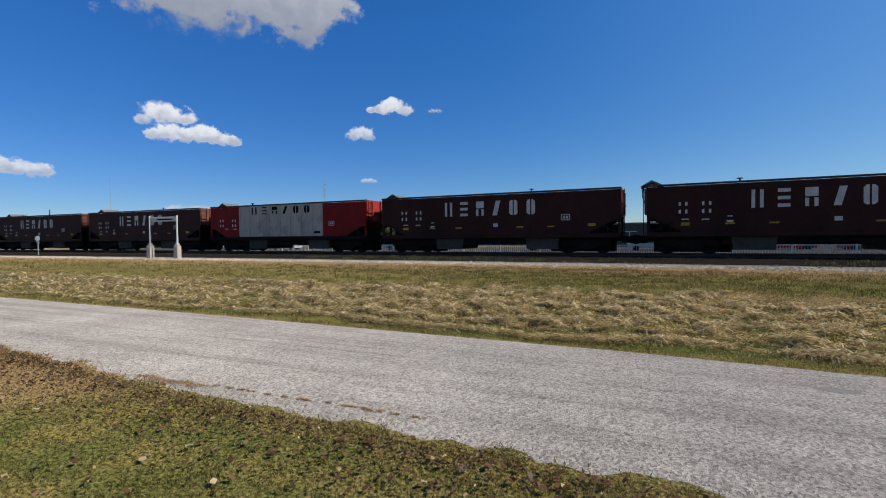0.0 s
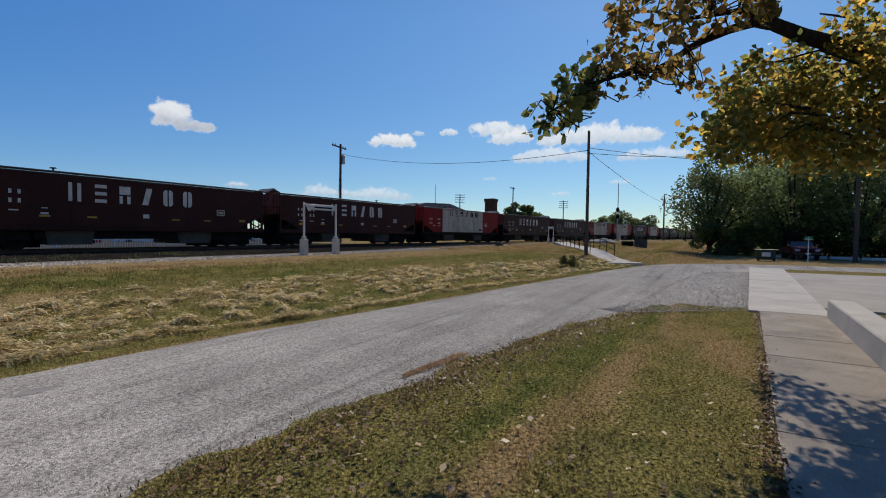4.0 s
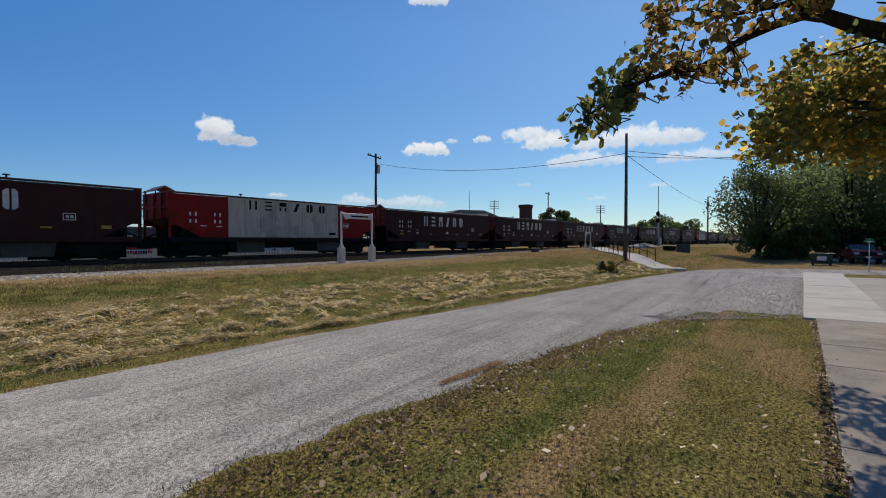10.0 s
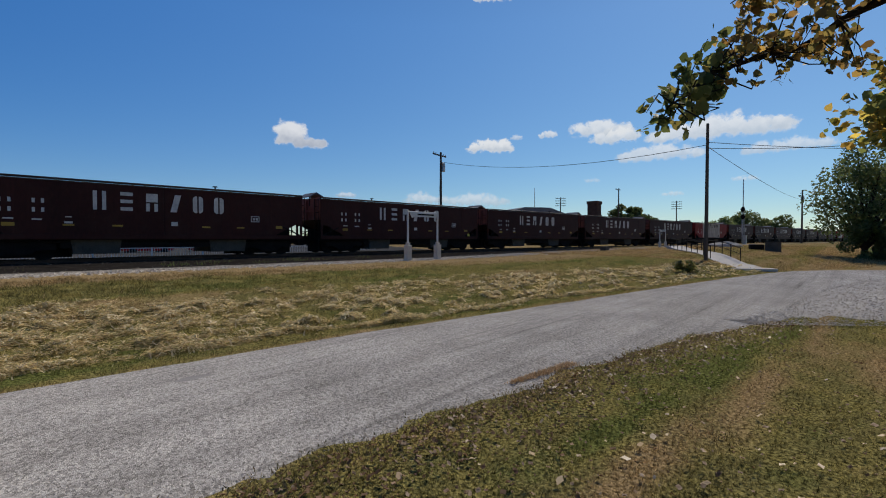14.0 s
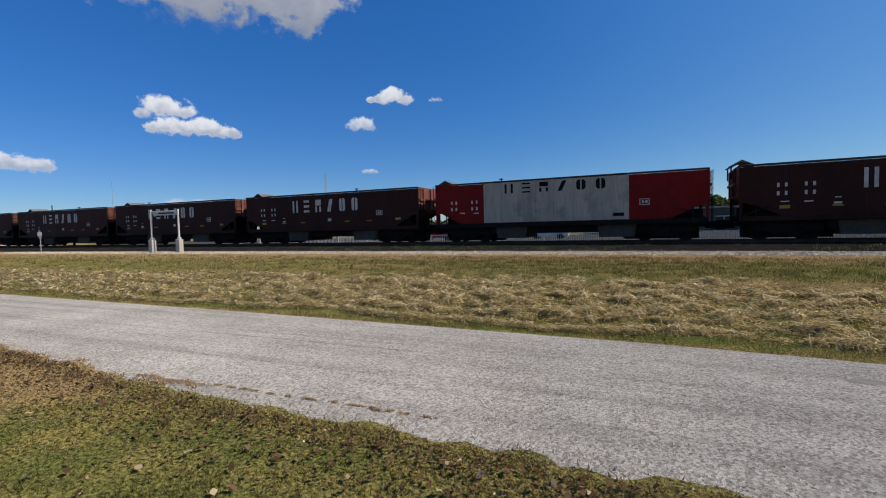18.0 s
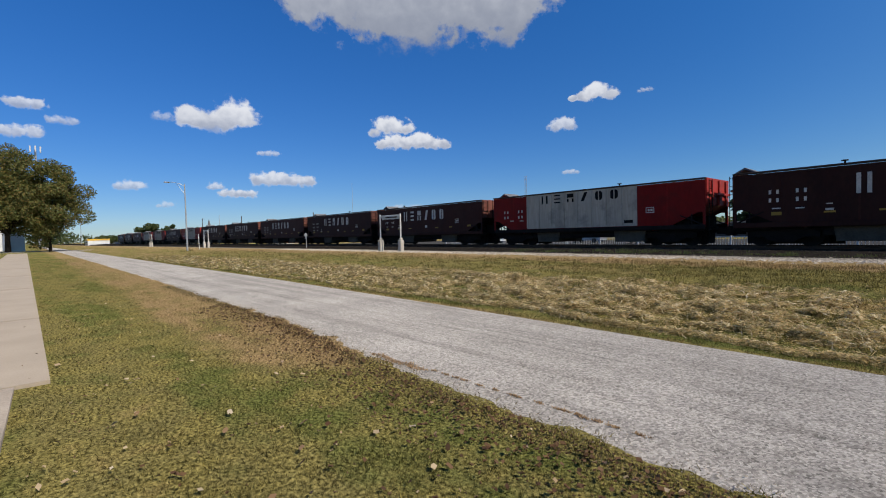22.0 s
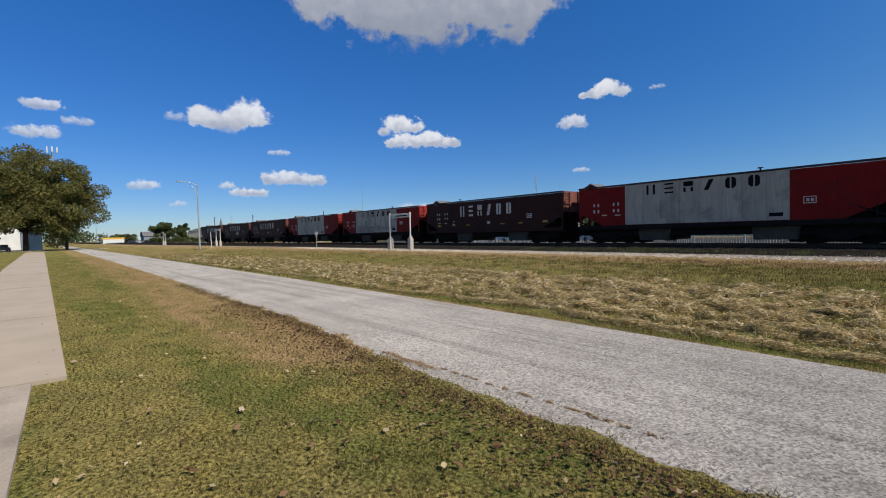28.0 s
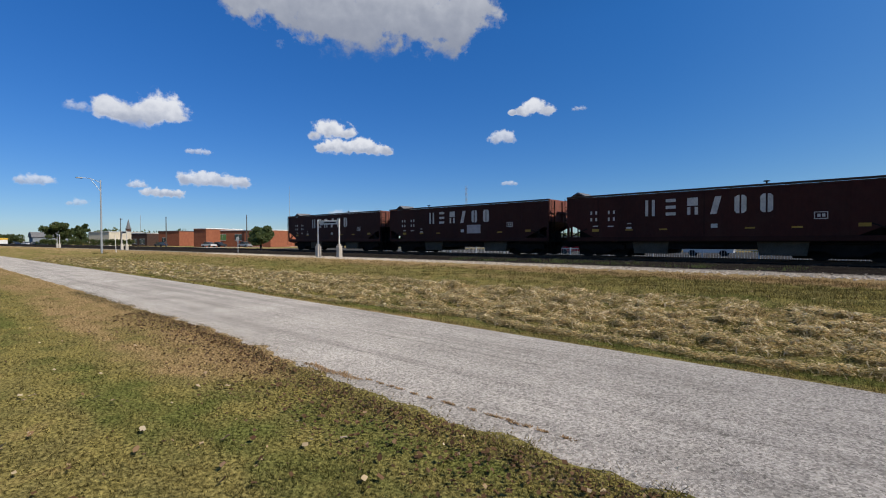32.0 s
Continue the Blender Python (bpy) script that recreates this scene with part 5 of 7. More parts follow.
# ---- plants ----
def leaf_cloud(centres, radii, count, size, rng, squash=0.75, shape=4):
    """Leaves scattered round cluster centres, as an array of small faces."""
    c = np.asarray(centres, float)
    r = np.asarray(radii, float)
    wgt = r ** 2 / (r ** 2).sum()
    k = rng.choice(len(c), count, p=wgt)
    off = rng.normal(0, 1, (count, 3))
    off /= np.linalg.norm(off, axis=1)[:, None]
    off *= (rng.uniform(0.25, 1.0, (count, 1)) ** 0.6) * r[k][:, None] * np.array((1, 1, squash))
    pos = c[k] + off
    u = rng.normal(0, 1, (count, 3))
    u /= np.linalg.norm(u, axis=1)[:, None]
    w = np.cross(u, rng.normal(0, 1, (count, 3)))
    w /= np.linalg.norm(w, axis=1)[:, None]
    s = (size * rng.uniform(0.6, 1.3, count))[:, None]
    if shape == 6:
        n = np.cross(u, w)
        corners = ((-0.62, 0.0, 0), (-0.32, 0.5, .08), (0.12, 0.48, .05), (0.72, 0.0, -.12), (0.12, -0.48, .05), (-0.32, -0.5, .08))
        pts = np.stack([pos + s * (a * u + b * w + e * n) for a, b, e in corners], 1)
    else:
        pts = np.stack([pos + s * (a * u + b * w) for a, b in ((-0.6, 0), (0, 0.42), (0.6, 0), (0, -0.42))], 1)
    return pts


def tree(name, x, y, height, radius, mat, label, seed, leaves=5000, size=0.3, low=0.22, trunk=0.25, clusters=34, stretch=1.0, z=None, group=""):
    rng = np.random.default_rng(seed)
    gz = ground_z(x, y) if z is None else z
    t = thing(name, pose(x, y, gz), label, "bush" if name == "bush" else "tree", group)
    zc, hz = height * (1 + low) / 2, height * (1 - low) / 2
    cs, rs = [], []
    for k in range(clusters):
        d = rng.normal(0, 1, 3)
        d /= np.linalg.norm(d)
        f = rng.uniform(0.35, 0.86)
        lump = 1 + 0.22 * noise.noise((d[0] * 1.5 + seed, d[1] * 1.5, d[2] * 1.5))
        cs.append((d[0] * radius * f * stretch * lump, d[1] * radius * f * lump, zc + d[2] * hz * f * lump))
        rs.append(radius * rng.uniform(0.2, 0.38))
    bm = bmesh.new()
    fork = height * (low + 0.12)
    tube(bm, (0, 0, -0.2), (0, 0, fork), trunk, trunk * 0.72, n=10)
    part("trunk", bm, BARK, t)
    bm = bmesh.new()
    for k in range(0, clusters, 3):
        a, b = Vector((0, 0, fork * 0.95)), Vector(cs[k])
        m = a.lerp(b, 0.55) + Vector((0, 0, 0.12 * (b - a).length))
        tube(bm, a, m, trunk * 0.42, trunk * 0.24, n=6)
        tube(bm, m, b, trunk * 0.24, trunk * 0.06, n=5)
    part("limb", bm, BARK, t)
    part("crown", quads("crown", leaf_cloud(cs, rs, leaves, size, rng), mat), None, t)
    return t


def weeds(c, r, count, height, mat=None, name="weeds"):
    """A tuft of rank grass and weeds round a point."""
    rng = np.random.default_rng(int(abs(c[0]) * 97 + abs(c[1]) * 13))
    a, d = rng.uniform(0, 6.28, count), r * np.sqrt(rng.uniform(0, 1, count))
    x, y = c[0] + d * np.cos(a), c[1] + d * np.sin(a)
    z = np.array([ground_z(u, v) for u, v in zip(x, y)])
    h = height * rng.uniform(0.3, 1.0, count) * (1 - 0.5 * d / r)
    lean = rng.normal(0, 0.35, (count, 2)) * h[:, None]
    w = 0.012 + 0.02 * rng.uniform(0, 1, count)
    ang = rng.uniform(0, 6.28, count)
    p0 = np.stack([x - w * np.cos(ang), y - w * np.sin(ang), z - 0.02], 1)
    p1 = np.stack([x + w * np.cos(ang), y + w * np.sin(ang), z - 0.02], 1)
    p2 = np.stack([x + lean[:, 0], y + lean[:, 1], z + h], 1)
    ob = new(name, set_dryness(quads(name, np.stack([p0, p1, p2], 1), mat or BLADES)))
    return tagged(ob, "tuft of rank grass and weeds", "weeds", kind="stuff")


def build_trees():
    tree("tree", -121, -2.6, 22.0, 8.2, LEAF_AUTUMN, "large spreading tree turning yellow-brown beside the far footpath", 11, 52000, 0.30, 0.05, 0.5, 80)
    tree("tree", -118, 3.5, 19.0, 6.9, LEAF_AUTUMN, "smaller tree turning yellow beside a large one", 12, 34000, 0.30, 0.03, 0.3, 60)
    tree("tree", -128, -9, 12.0, 6.0, LEAF_AUTUMN, "turning tree in front of a white building", 13, 3500, 0.5, 0.15, 0.3)
    for k, (b, d, h, r) in enumerate(((-80.2, 230, 10.1, 4.8), (-78.5, 226, 8.9, 2.8), (-84.5, 330, 5.0, 6), (-83.4, 335, 5.0, 6), (-61.8, 105, 4.8, 2.9), (-12.6, 92, 9.2, 4.5), (8, 110, 7.5, 5), (-30, 150, 8, 6), (70.3, 118, 10.6, 4.6), (72.0, 150, 8, 4), (79.6, 190, 9.5, 7), (81.9, 200, 12.2, 8), (84.2, 205, 10, 7), (66, 160, 7.0, 5), (-48, 190, 7, 6))):
        x, y, z = at(b, d)
        tree("tree", x, y, h - z, r, (LEAF_MID, LEAF_DARK, LEAF_MID)[k % 3], "distant leafy green tree behind the railway", 30 + k, 4200, 0.6, 0.12, 0.25, 26, group="distant trees")
    grove = ((51.0, -0.6, 10.2, 4.2), (56.5, -4.5, 10.6, 4.6), (50.5, -7.0, 10.8, 4.4), (56.0, -9.0, 14.0, 5.5), (51.0, -11.5, 12.0, 4.8), (58.0, -16, 14, 5.5), (52.0, -18.0, 12.5, 5.0), (66, -4.5, 11.5, 4.6), (60, -24, 13, 6), (54, -26, 12, 5.5), (66, -8, 15, 6), (70, -18, 15, 7))
    for k, (x, y, h, r) in enumerate(grove):
        tree("tree", x, y, h, r, LEAF_DARK if k % 3 else LEAF_MID, "dense dark green tree in a grove across the street", 60 + k, 10000, 0.2, -0.05, 0.3, 80, group="grove trees")
    # Added undergrowth; its darker leaves put the grove's deep shade into the colour.
    for k in range(13):
        x, y = (48.0 if k < 2 or k > 6 else 52.0) + 1.6 * ((k * 7) % 3) / 2, -1.2 - 2.6 * k
        tree("bush", x + 1.2, y, 3.6 + 0.9 * ((k * 5) % 4) / 3, 2.3, LEAF_MID, "undergrowth added at a grove's foot, leaves darkened for the shade", 80 + k, 2600, 0.22, -0.1, 0.06, 24, group="grove bushes")
    for k in range(6):
        tree("bush", 58 + 2 * (k % 2), -3 - 5.5 * k, 5.5, 3.8, LEAF_DARK, "dark green undergrowth deep in a grove", 100 + k, 2000, 0.34, -0.1, 0.06, 24, group="grove bushes")
    tree("bush", 22.4, 5.6, 0.75, 0.6, LEAF_AUTUMN, "small scrubby bush on the mown bank", 90, 900, 0.09, 0.0, 0.03, 14)


def far_hedge():
    """A clipped dark hedge before the cream building."""
    rng = np.random.default_rng(41)
    a, b = Vector(at(-81.9, 200)), Vector(at(-74.3, 196))
    f = rng.uniform(0, 1, 150)
    cs = np.stack([a.x + (b.x - a.x) * f, a.y + (b.y - a.y) * f + rng.normal(0, 0.3, 150), 0.3 + rng.uniform(0.3, 1.7, 150)], 1)
    tagged(new("hedge", quads("hedge", leaf_cloud(cs, np.full(150, 0.8), 9000, 0.3, rng), LEAF_MID)), "low dark green clipped hedge before a cream building", "hedge")


def far_woods():
    """Low woods along the horizon on both sides of the railway."""
    rng = np.random.default_rng(77)
    b = rng.uniform(-98, 100, 900)
    d = rng.uniform(330, 430, 900)
    keep = np.array([noise.noise((v * 0.11, 0.5, 0.0)) + 0.35 * noise.noise((v * 0.6, 2.0, 0.0)) for v in b]) > -0.12
    b, d = np.radians(b[keep]), d[keep]
    h = np.array([3.6 + 4.0 * abs(noise.noise((v * 20, 0.0, 3.0))) for v in b])
    cs = np.stack([d * np.sin(b), d * np.cos(b), h], 1)
    me = quads("far_woods", leaf_cloud(cs, h * 1.1, 26000, 1.5, rng, 0.8), LEAF_MID)
    tagged(new("far_woods", me), "low dark green woods along the horizon", "woods", kind="stuff")


def limb_chain(bm, pts, r0, r1):
    n = len(pts) - 1
    for k in range(n):
        a, b = r0 + (r1 - r0) * k / n, r0 + (r1 - r0) * (k + 1) / n
        tube(bm, pts[k], pts[k + 1], a, b, n=9)
        bmesh.ops.create_icosphere(bm, subdivisions=2, radius=b * 1.0, matrix=Matrix.Translation(pts[k + 1]))


def near_tree():
    """The tree beside the footpath whose long limb hangs over the lawn; its leaves turn yellow."""
    rng = np.random.default_rng(4)
    t = thing("shade_tree", pose(0, 0, 0), "large shade tree with yellowing leaves and one long low limb", "tree")
    bm = bmesh.new()
    limb_chain(bm, [(11.75, -7.00, -0.20), (11.62, -6.88, 1.59), (11.25, -6.50, 3.34)], 0.42, 0.34)
    part("trunk", bm, BARK, t)
    bm = bmesh.new()
    def near(ps):
        return [tuple(Vector((0.1, 0.2, 1.65)).lerp(Vector(p), float(np.interp(math.degrees(math.atan2(p[0], p[1])), (72, 76, 85), (0.67, 0.73, 0.87))))) for p in ps]
    limb_chain(bm, [(11.25, -6.50, 3.21)] + near([(10.90, -4.20, 4.0), (10.20, -2.72, 4.36), (9.50, -2.08, 4.48), (8.88, -1.55, 4.50), (8.38, -1.08, 4.54), (8.09, -0.69, 4.68)]), 0.15, 0.074)
    part("limb", bm, BARK, t)
    bm = bmesh.new()
    limb_chain(bm, near([(8.09, -0.69, 4.68), (8.00, -0.62, 5.34), (7.88, -0.25, 6.21)]), 0.087, 0.045)
    part("limb", bm, BARK, t)
    bough = [(8.09, -0.69, 4.65), (7.96, -0.49, 4.68), (7.88, -0.19, 4.61), (7.80, 0.14, 4.49), (7.82, 0.33, 4.41), (7.86, 0.54, 4.28), (7.88, 0.75, 4.21), (7.84, 1.04, 4.21), (7.81, 1.42, 4.15), (7.76, 1.75, 4.09), (7.76, 2.01, 3.89), (7.74, 2.26, 3.74)]
    bough = near(bough)
    bm = bmesh.new()
    limb_chain(bm, bough, 0.06, 0.010)
    part("bough", bm, BARK, t)
    upper = [(8.09, -0.69, 4.68), (7.90, -0.30, 4.86), (7.80, 0.07, 4.84), (7.79, 0.38, 4.84), (7.75, 0.75, 5.02), (7.75, 1.25, 5.15)]
    upper = near(upper)
    bm = bmesh.new()
    limb_chain(bm, upper, 0.042, 0.010)
    part("bough", bm, BARK, t)
    lower = [[(8.90, -2.25, 4.05), (10.75, -2.75, 5.3), (11.25, -1.75, 5.9)], [(11.25, -6.50, 3.34), (12.00, -4.00, 5.84), (12.25, -2.25, 7.34)]]
    for ch in lower:
        bm = bmesh.new()
        limb_chain(bm, ch, 0.07, 0.015)
        part("bough", bm, BARK, t)
    # twigs and leaf clusters
    twigs, cs, rs = bmesh.new(), [], []

    def out(b, e, d):
        b, e = radians(b), radians(e)
        return Vector((d * math.sin(b) * math.cos(e), d * math.cos(b) * math.cos(e), 1.65 + d * math.sin(e)))

    def sprig(p, q, r):
        m = Vector(p).lerp(q, 0.5) + Vector(rng.normal(0, 0.05 + 0.14 * (Vector(q) - Vector(p)).length, 3))
        tube(twigs, p, m, 0.010, 0.007, n=5)
        tube(twigs, m, q, 0.007, 0.003, n=4)
        cs.append(tuple(q))
        cs.append(tuple(m.lerp(q, 0.6)))
        rs.extend((r, r * 0.8))
    stems = [Vector(p) for p in bough + upper]
    for k, p in enumerate(bough[5:]):
        for _ in range(7 if k < 4 else 15):
            sprig(p, Vector(p) + Vector(rng.normal(0, 0.17 if k < 4 else 0.185, 3)) + Vector((0, 0, 0.08 if k < 4 else -0.02)), 0.12)
    for _ in range(95):
        b = rng.uniform(77.5, 95)
        e = rng.uniform(float(np.interp(b, (77, 84, 95), (18.0, 18.6, 21.0))), 29.5)
        if noise.noise((b * 0.45, e * 0.5, 2.0)) < -0.12 or (b < 80 and e > 21.5) or (b < 82 and e > 25):
            continue
        q = out(b, e, rng.uniform(6.35, 7.6) * float(np.interp(b, (77, 85), (0.84, 1.0))))
        sprig(min(stems, key=lambda s: (s - q).length), q, 0.19)
    for _ in range(12):
        q = out(rng.uniform(82, 91), rng.uniform(15.2, 18.2), rng.uniform(6.5, 7.1))
        sprig(min(stems, key=lambda s: (s - q).length), q, 0.13)
    part("twig", twigs, BARK, t)
    tip = [k for k, c in enumerate(cs) if math.atan2(c[0], c[1]) < radians(78.5)]
    mid = [k for k, c in enumerate(cs) if math.atan2(c[0], c[1]) > radians(77.5)]
    part("foliage", quads("foliage", leaf_cloud([cs[k] for k in mid], [rs[k] for k in mid], 1500, 0.074, rng, 1.0, 6), LEAF_BOUGH), None, t, "orange-brown and olive heart-shaped leaves")
    part("foliage", quads("foliage", leaf_cloud([cs[k] for k in tip], [rs[k] for k in tip], 340, 0.086, rng, 1.0, 6), LEAF_TIP), None, t, "large dark green leaves at the bough's tip")
    # the dense side of the crown
    cs, rs = [], []
    while len(cs) < 360:
        b = rng.uniform(88.5, 112)
        lo = float(np.interp(b, (89, 90.5, 92, 94, 97, 104), (10.6, 10.0, 9.6, 9.2, 8.6, 6.8)))
        hi = float(np.interp(b, (89, 90.2, 92, 94.4, 97, 99.6, 103, 112), (10.3, 12.0, 14.4, 17.0, 16.8, 18.0, 23, 38)))
        e = rng.uniform(lo - 0.8 + 2.2 * noise.noise((b * 0.8, 3.0, 0.0)), hi + 1.5)
        gap = noise.noise((b * 0.7, e * 0.8, 5.0)) + 0.5 * noise.noise((b * 1.9, e * 2.1, 1.0))
        if gap < -0.12 or (e > hi - 1.5 and gap < 0.12) or (b < 91 and gap < 0.0) or (e > 18 and gap < 0.15):
            continue
        cs.append(tuple(out(b, e, float(np.interp(b, (88, 92, 96), (6.0, 6.3, 7.9))) + rng.uniform(-0.4, 0.6))))
        rs.append(rng.uniform(0.17, 0.31))
    part("foliage", quads("foliage", leaf_cloud(cs[::2], rs[::2], 7000, 0.060, rng, 0.9, 6), LEAF_NEAR), None, t, "dense green and orange heart-shaped leaves")
    part("foliage", quads("foliage", leaf_cloud(cs, rs, 2600, 0.060, rng, 0.9, 6), LEAF_SHADE), None, t, "dense dark green heart-shaped leaves")
    deep = []
    while len(deep) < 70:      # farther side of the same crown, whose shade falls on the footpath
        b = rng.uniform(92, 107)
        deep.append(tuple(out(b, rng.uniform(10.5, float(np.interp(b, (92, 97, 107), (13.0, 15.5, 24)))), rng.uniform(9.0, 10.4))))
    part("foliage", quads("foliage", leaf_cloud(deep, [0.34] * 70, 2600, 0.076, rng, 0.9, 6), LEAF_NEAR), None, t, "dense green and orange heart-shaped leaves")
    for k in range(0, 360, 10):
        bm = bmesh.new()
        c = Vector(cs[k])
        a = c.lerp(Vector((10.4, -3.6, 3.8)), 0.3) + Vector(rng.normal(0, 0.25, 3))
        limb_chain(bm, [tuple(a), tuple(a.lerp(c, 0.55) + Vector((0, 0, 0.25))), tuple(c)], 0.018, 0.005)
        part("limb", bm, BARK, t)
    # The high crown: unseen leaves added to shade the footpath, trimmed by their shadow.
    cs, rs = [], []
    while len(cs) < 420:
        d = rng.normal(0, 1, 3)
        d *= rng.uniform(0, 1) ** 0.33 / np.linalg.norm(d)
        x, y, z = 10.5 + 9.5 * d[0], -4.0 + 10.5 * d[1], 9.6 + 4.6 * d[2]
        sx, sy = x - 1.068 * z, y - 0.0935 * z
        high = math.degrees(math.atan2(z - 1.65 - 0.5, math.hypot(x, y))) > 32
        if not high or sx > 4.4 or sy > -2.1:
            continue
        cs.append((x, y, z))
        rs.append(0.75)
    part("foliage", quads("foliage", leaf_cloud(cs, rs, 26000, 0.2, rng, 0.9, 6), LEAF_NEAR), None, t, "unseen high crown of green and yellow leaves")
    for k in range(0, 420, 14):
        bm = bmesh.new()
        limb_chain(bm, [(11.25, -6.5, 3.3), tuple(Vector((11.25, -6.5, 3.3)).lerp(Vector(cs[k]), 0.5) + Vector((0, 0, 0.6))), cs[k]], 0.1, 0.02)
        part("limb", bm, BARK, t)
    return t


# ---- buildings and things in the distance ----
def building(name, label, corner, length, depth, height, turn, wall, roof=ROOF, windows=(), parapet=0.25, category="building", z=None):
    x, y = corner
    b = thing(name, pose(x, y, (ground_z(x, y) if z is None else z) - 0.1, 0, 0, turn), label, category)
    part("wall", boxes((0, length, 0, depth, 0, height)), wall, b)
    part("roof", boxes((-0.15, length + 0.15, -0.15, depth + 0.15, height, height + parapet), bevel=0.04), roof, b)
    for x0, x1, z0, z1, *m in windows:
        w = part("window", boxes((x0, x1, -0.05, 0.1, z0, z1)), m[0] if m else GLASS, b)
        part("window_frame", boxes((x0 - 0.06, x1 + 0.06, -0.07, -0.045, z1, z1 + 0.1), (x0 - 0.06, x1 + 0.06, -0.07, -0.045, z0 - 0.1, z0), ((x0 + x1) / 2 - 0.04, (x0 + x1) / 2 + 0.04, -0.07, -0.045, z0, z1)), WHITE_STEEL, w)
    return b


def gable(parent, length, depth, z, rise, mat):
    bm = bmesh.new()
    prism(bm, [(-0.4, z), (length + 0.4, z), (length / 2 + length * 0.2, z + rise), (length / 2 - length * 0.2, z + rise)], -0.4, depth + 0.4)
    part("pitched_roof", bm, mat, parent)


def build_distance():
    green = material("green_lit_glass", (0.12, 0.3, 0.12), rough=0.2, bump=0)
    a = at(-68.7, 150)
    building("brick_hall", "orange brick building with a pale roof edge", a[:2], 5.6, 12, 5.2, 12, BRICK, WHITE_WALL)
    c = at(-66.4, 149)
    building("brick_hall", "long orange brick building with green-tinted windows", c[:2], 20, 12, 4.7, 18, BRICK, WHITE_WALL, ((1.0, 3.6, 2.0, 3.7, green), (7.0, 9.6, 2.0, 3.7), (12.5, 15.0, 2.0, 3.7)))
    d = at(-72.0, 192)
    building("brick_shed", "low orange brick building behind the railway", d[:2], 11.5, 10, 5.2, 14, BRICK, ROOF, ((2, 4, 1.5, 3),))
    d = at(-74.4, 205)
    building("dark_shed", "low dark shed behind the railway", d[:2], 9.5, 10, 4.6, 14, DARK_BRICK, WHITE_WALL, ((1.0, 3.5, 0.8, 2.6), (5.0, 8.0, 0.8, 2.6)))
    d = at(-77.9, 222)
    building("cream_store", "long cream rendered building behind trees", d[:2], 14.5, 12, 5.2, 12, CREAM, WHITE_WALL)
    d = at(-82.3, 262)
    g = building("grey_barn", "grey barn with a pitched roof", d[:2], 5, 12, 3.4, 5, GREY_WALL)
    gable(g, 5, 12, 3.5, 2.2, ROOF)
    d = at(-74.9, 320)
    s = building("church_tower", "dark church steeple on the skyline", d[:2], 2.2, 2.2, 9, 0, DARK_BRICK, category="church")
    bm = bmesh.new()
    tube(bm, (1.1, 1.1, 9.2), (1.1, 1.1, 14.6), 1.25, 0.05, n=6)
    part("spire", bm, ROOF, s)
    d = at(-85.7, 262)
    building("service_station", "small white shop with a yellow canopy", d[:2], 6, 8, 2.3, 4, WHITE_WALL, material("yellow_canopy", (0.75, 0.47, 0.06), (0.6, 0.36, 0.05), rough=0.5, bump=0), ((0.8, 2.2, 0.4, 2.0), (3.2, 5.2, 0.4, 2.0)), parapet=0.7)
    building("white_store", "white metal-sided building behind a tree", (-150, -26), 22, 14, 5.4, 84, WHITE_WALL, ROOF, ((3, 5, 0.3, 2.6), (9, 11, 0.3, 2.6)))
    building("white_store", "white metal-sided building behind a tree", (-136, -3.2), 3, 10, 4.8, 90, WHITE_WALL, ROOF)
    # behind the train
    building("warehouse", "long low dark grey warehouse behind the railway", (-4, 76), 46, 14, 3.6, 0, DARK_WALL, ROOF, tuple((k, k + 2, 1.2, 2.4) for k in range(3, 44, 6)))
    building("shed", "low dark grey shed behind the railway", (-40, 84), 26, 12, 2.4, 0, DARK_WALL, ROOF)
    d = at(55.6, 84)
    st = building("depot", "brick depot with a low pitched roof behind the railway", d[:2], 13, 12, 5.2, -32, DARK_BRICK)
    gable(st, 13, 12, 5.4, 1.4, ROOF)
    x, y, z = at(66.3, 92)
    ch = thing("brick_chimney", pose(x, y, z), "square dark brick chimney with a wider cap", "chimney")
    part("shaft", boxes((-0.95, 0.95, -0.95, 0.95, 0, 7.4)), DARK_BRICK, ch)
    part("cap", boxes((-1.1, 1.1, -1.1, 1.1, 7.4, 8.0), bevel=0.05), DARK_BRICK, ch)
    lot = strip("parking_lot", [(-90, 34.5), (-10, 34.5), (40, 33.0)], [(-90, 70), (-10, 70), (50, 70)], 0.0, ASPHALT_PALE, across=4)
    for v in lot.data.vertices:
        v.co.z = ground_z(v.co.x, v.co.y) + 0.05
    tagged(lot, "dark worn car park behind the railway", "car park", kind="structure")
    # white picket railing behind the track
    picket = bm_mesh("picket", boxes((-0.012, 0.012, -0.012, 0.012, 0.1, 0.84)), WHITE_STEEL)
    for k in range(-12, 9):
        x0 = k * 4.0
        z = ground_z(x0, 44)
        f = thing("picket_railing", pose(x0, 44 - 0.012 * x0, z), "white steel picket railing behind the track", "railing", "picket railings")
        part("rail", boxes((0, 4, -0.03, 0.03, 0.1, 0.16)), WHITE_STEEL, f)
        part("rail", boxes((0, 4, -0.03, 0.03, 0.8, 0.87)), WHITE_STEEL, f)
        part("post", boxes((-0.06, 0.06, -0.06, 0.06, -0.05, 1.0)), WHITE_STEEL, f)
        for j in range(1, 20):
            p = new("picket", picket)
            p.parent, p.matrix_basis = f, pose(j * 0.2, 0, 0)
    rng = random.Random(3)
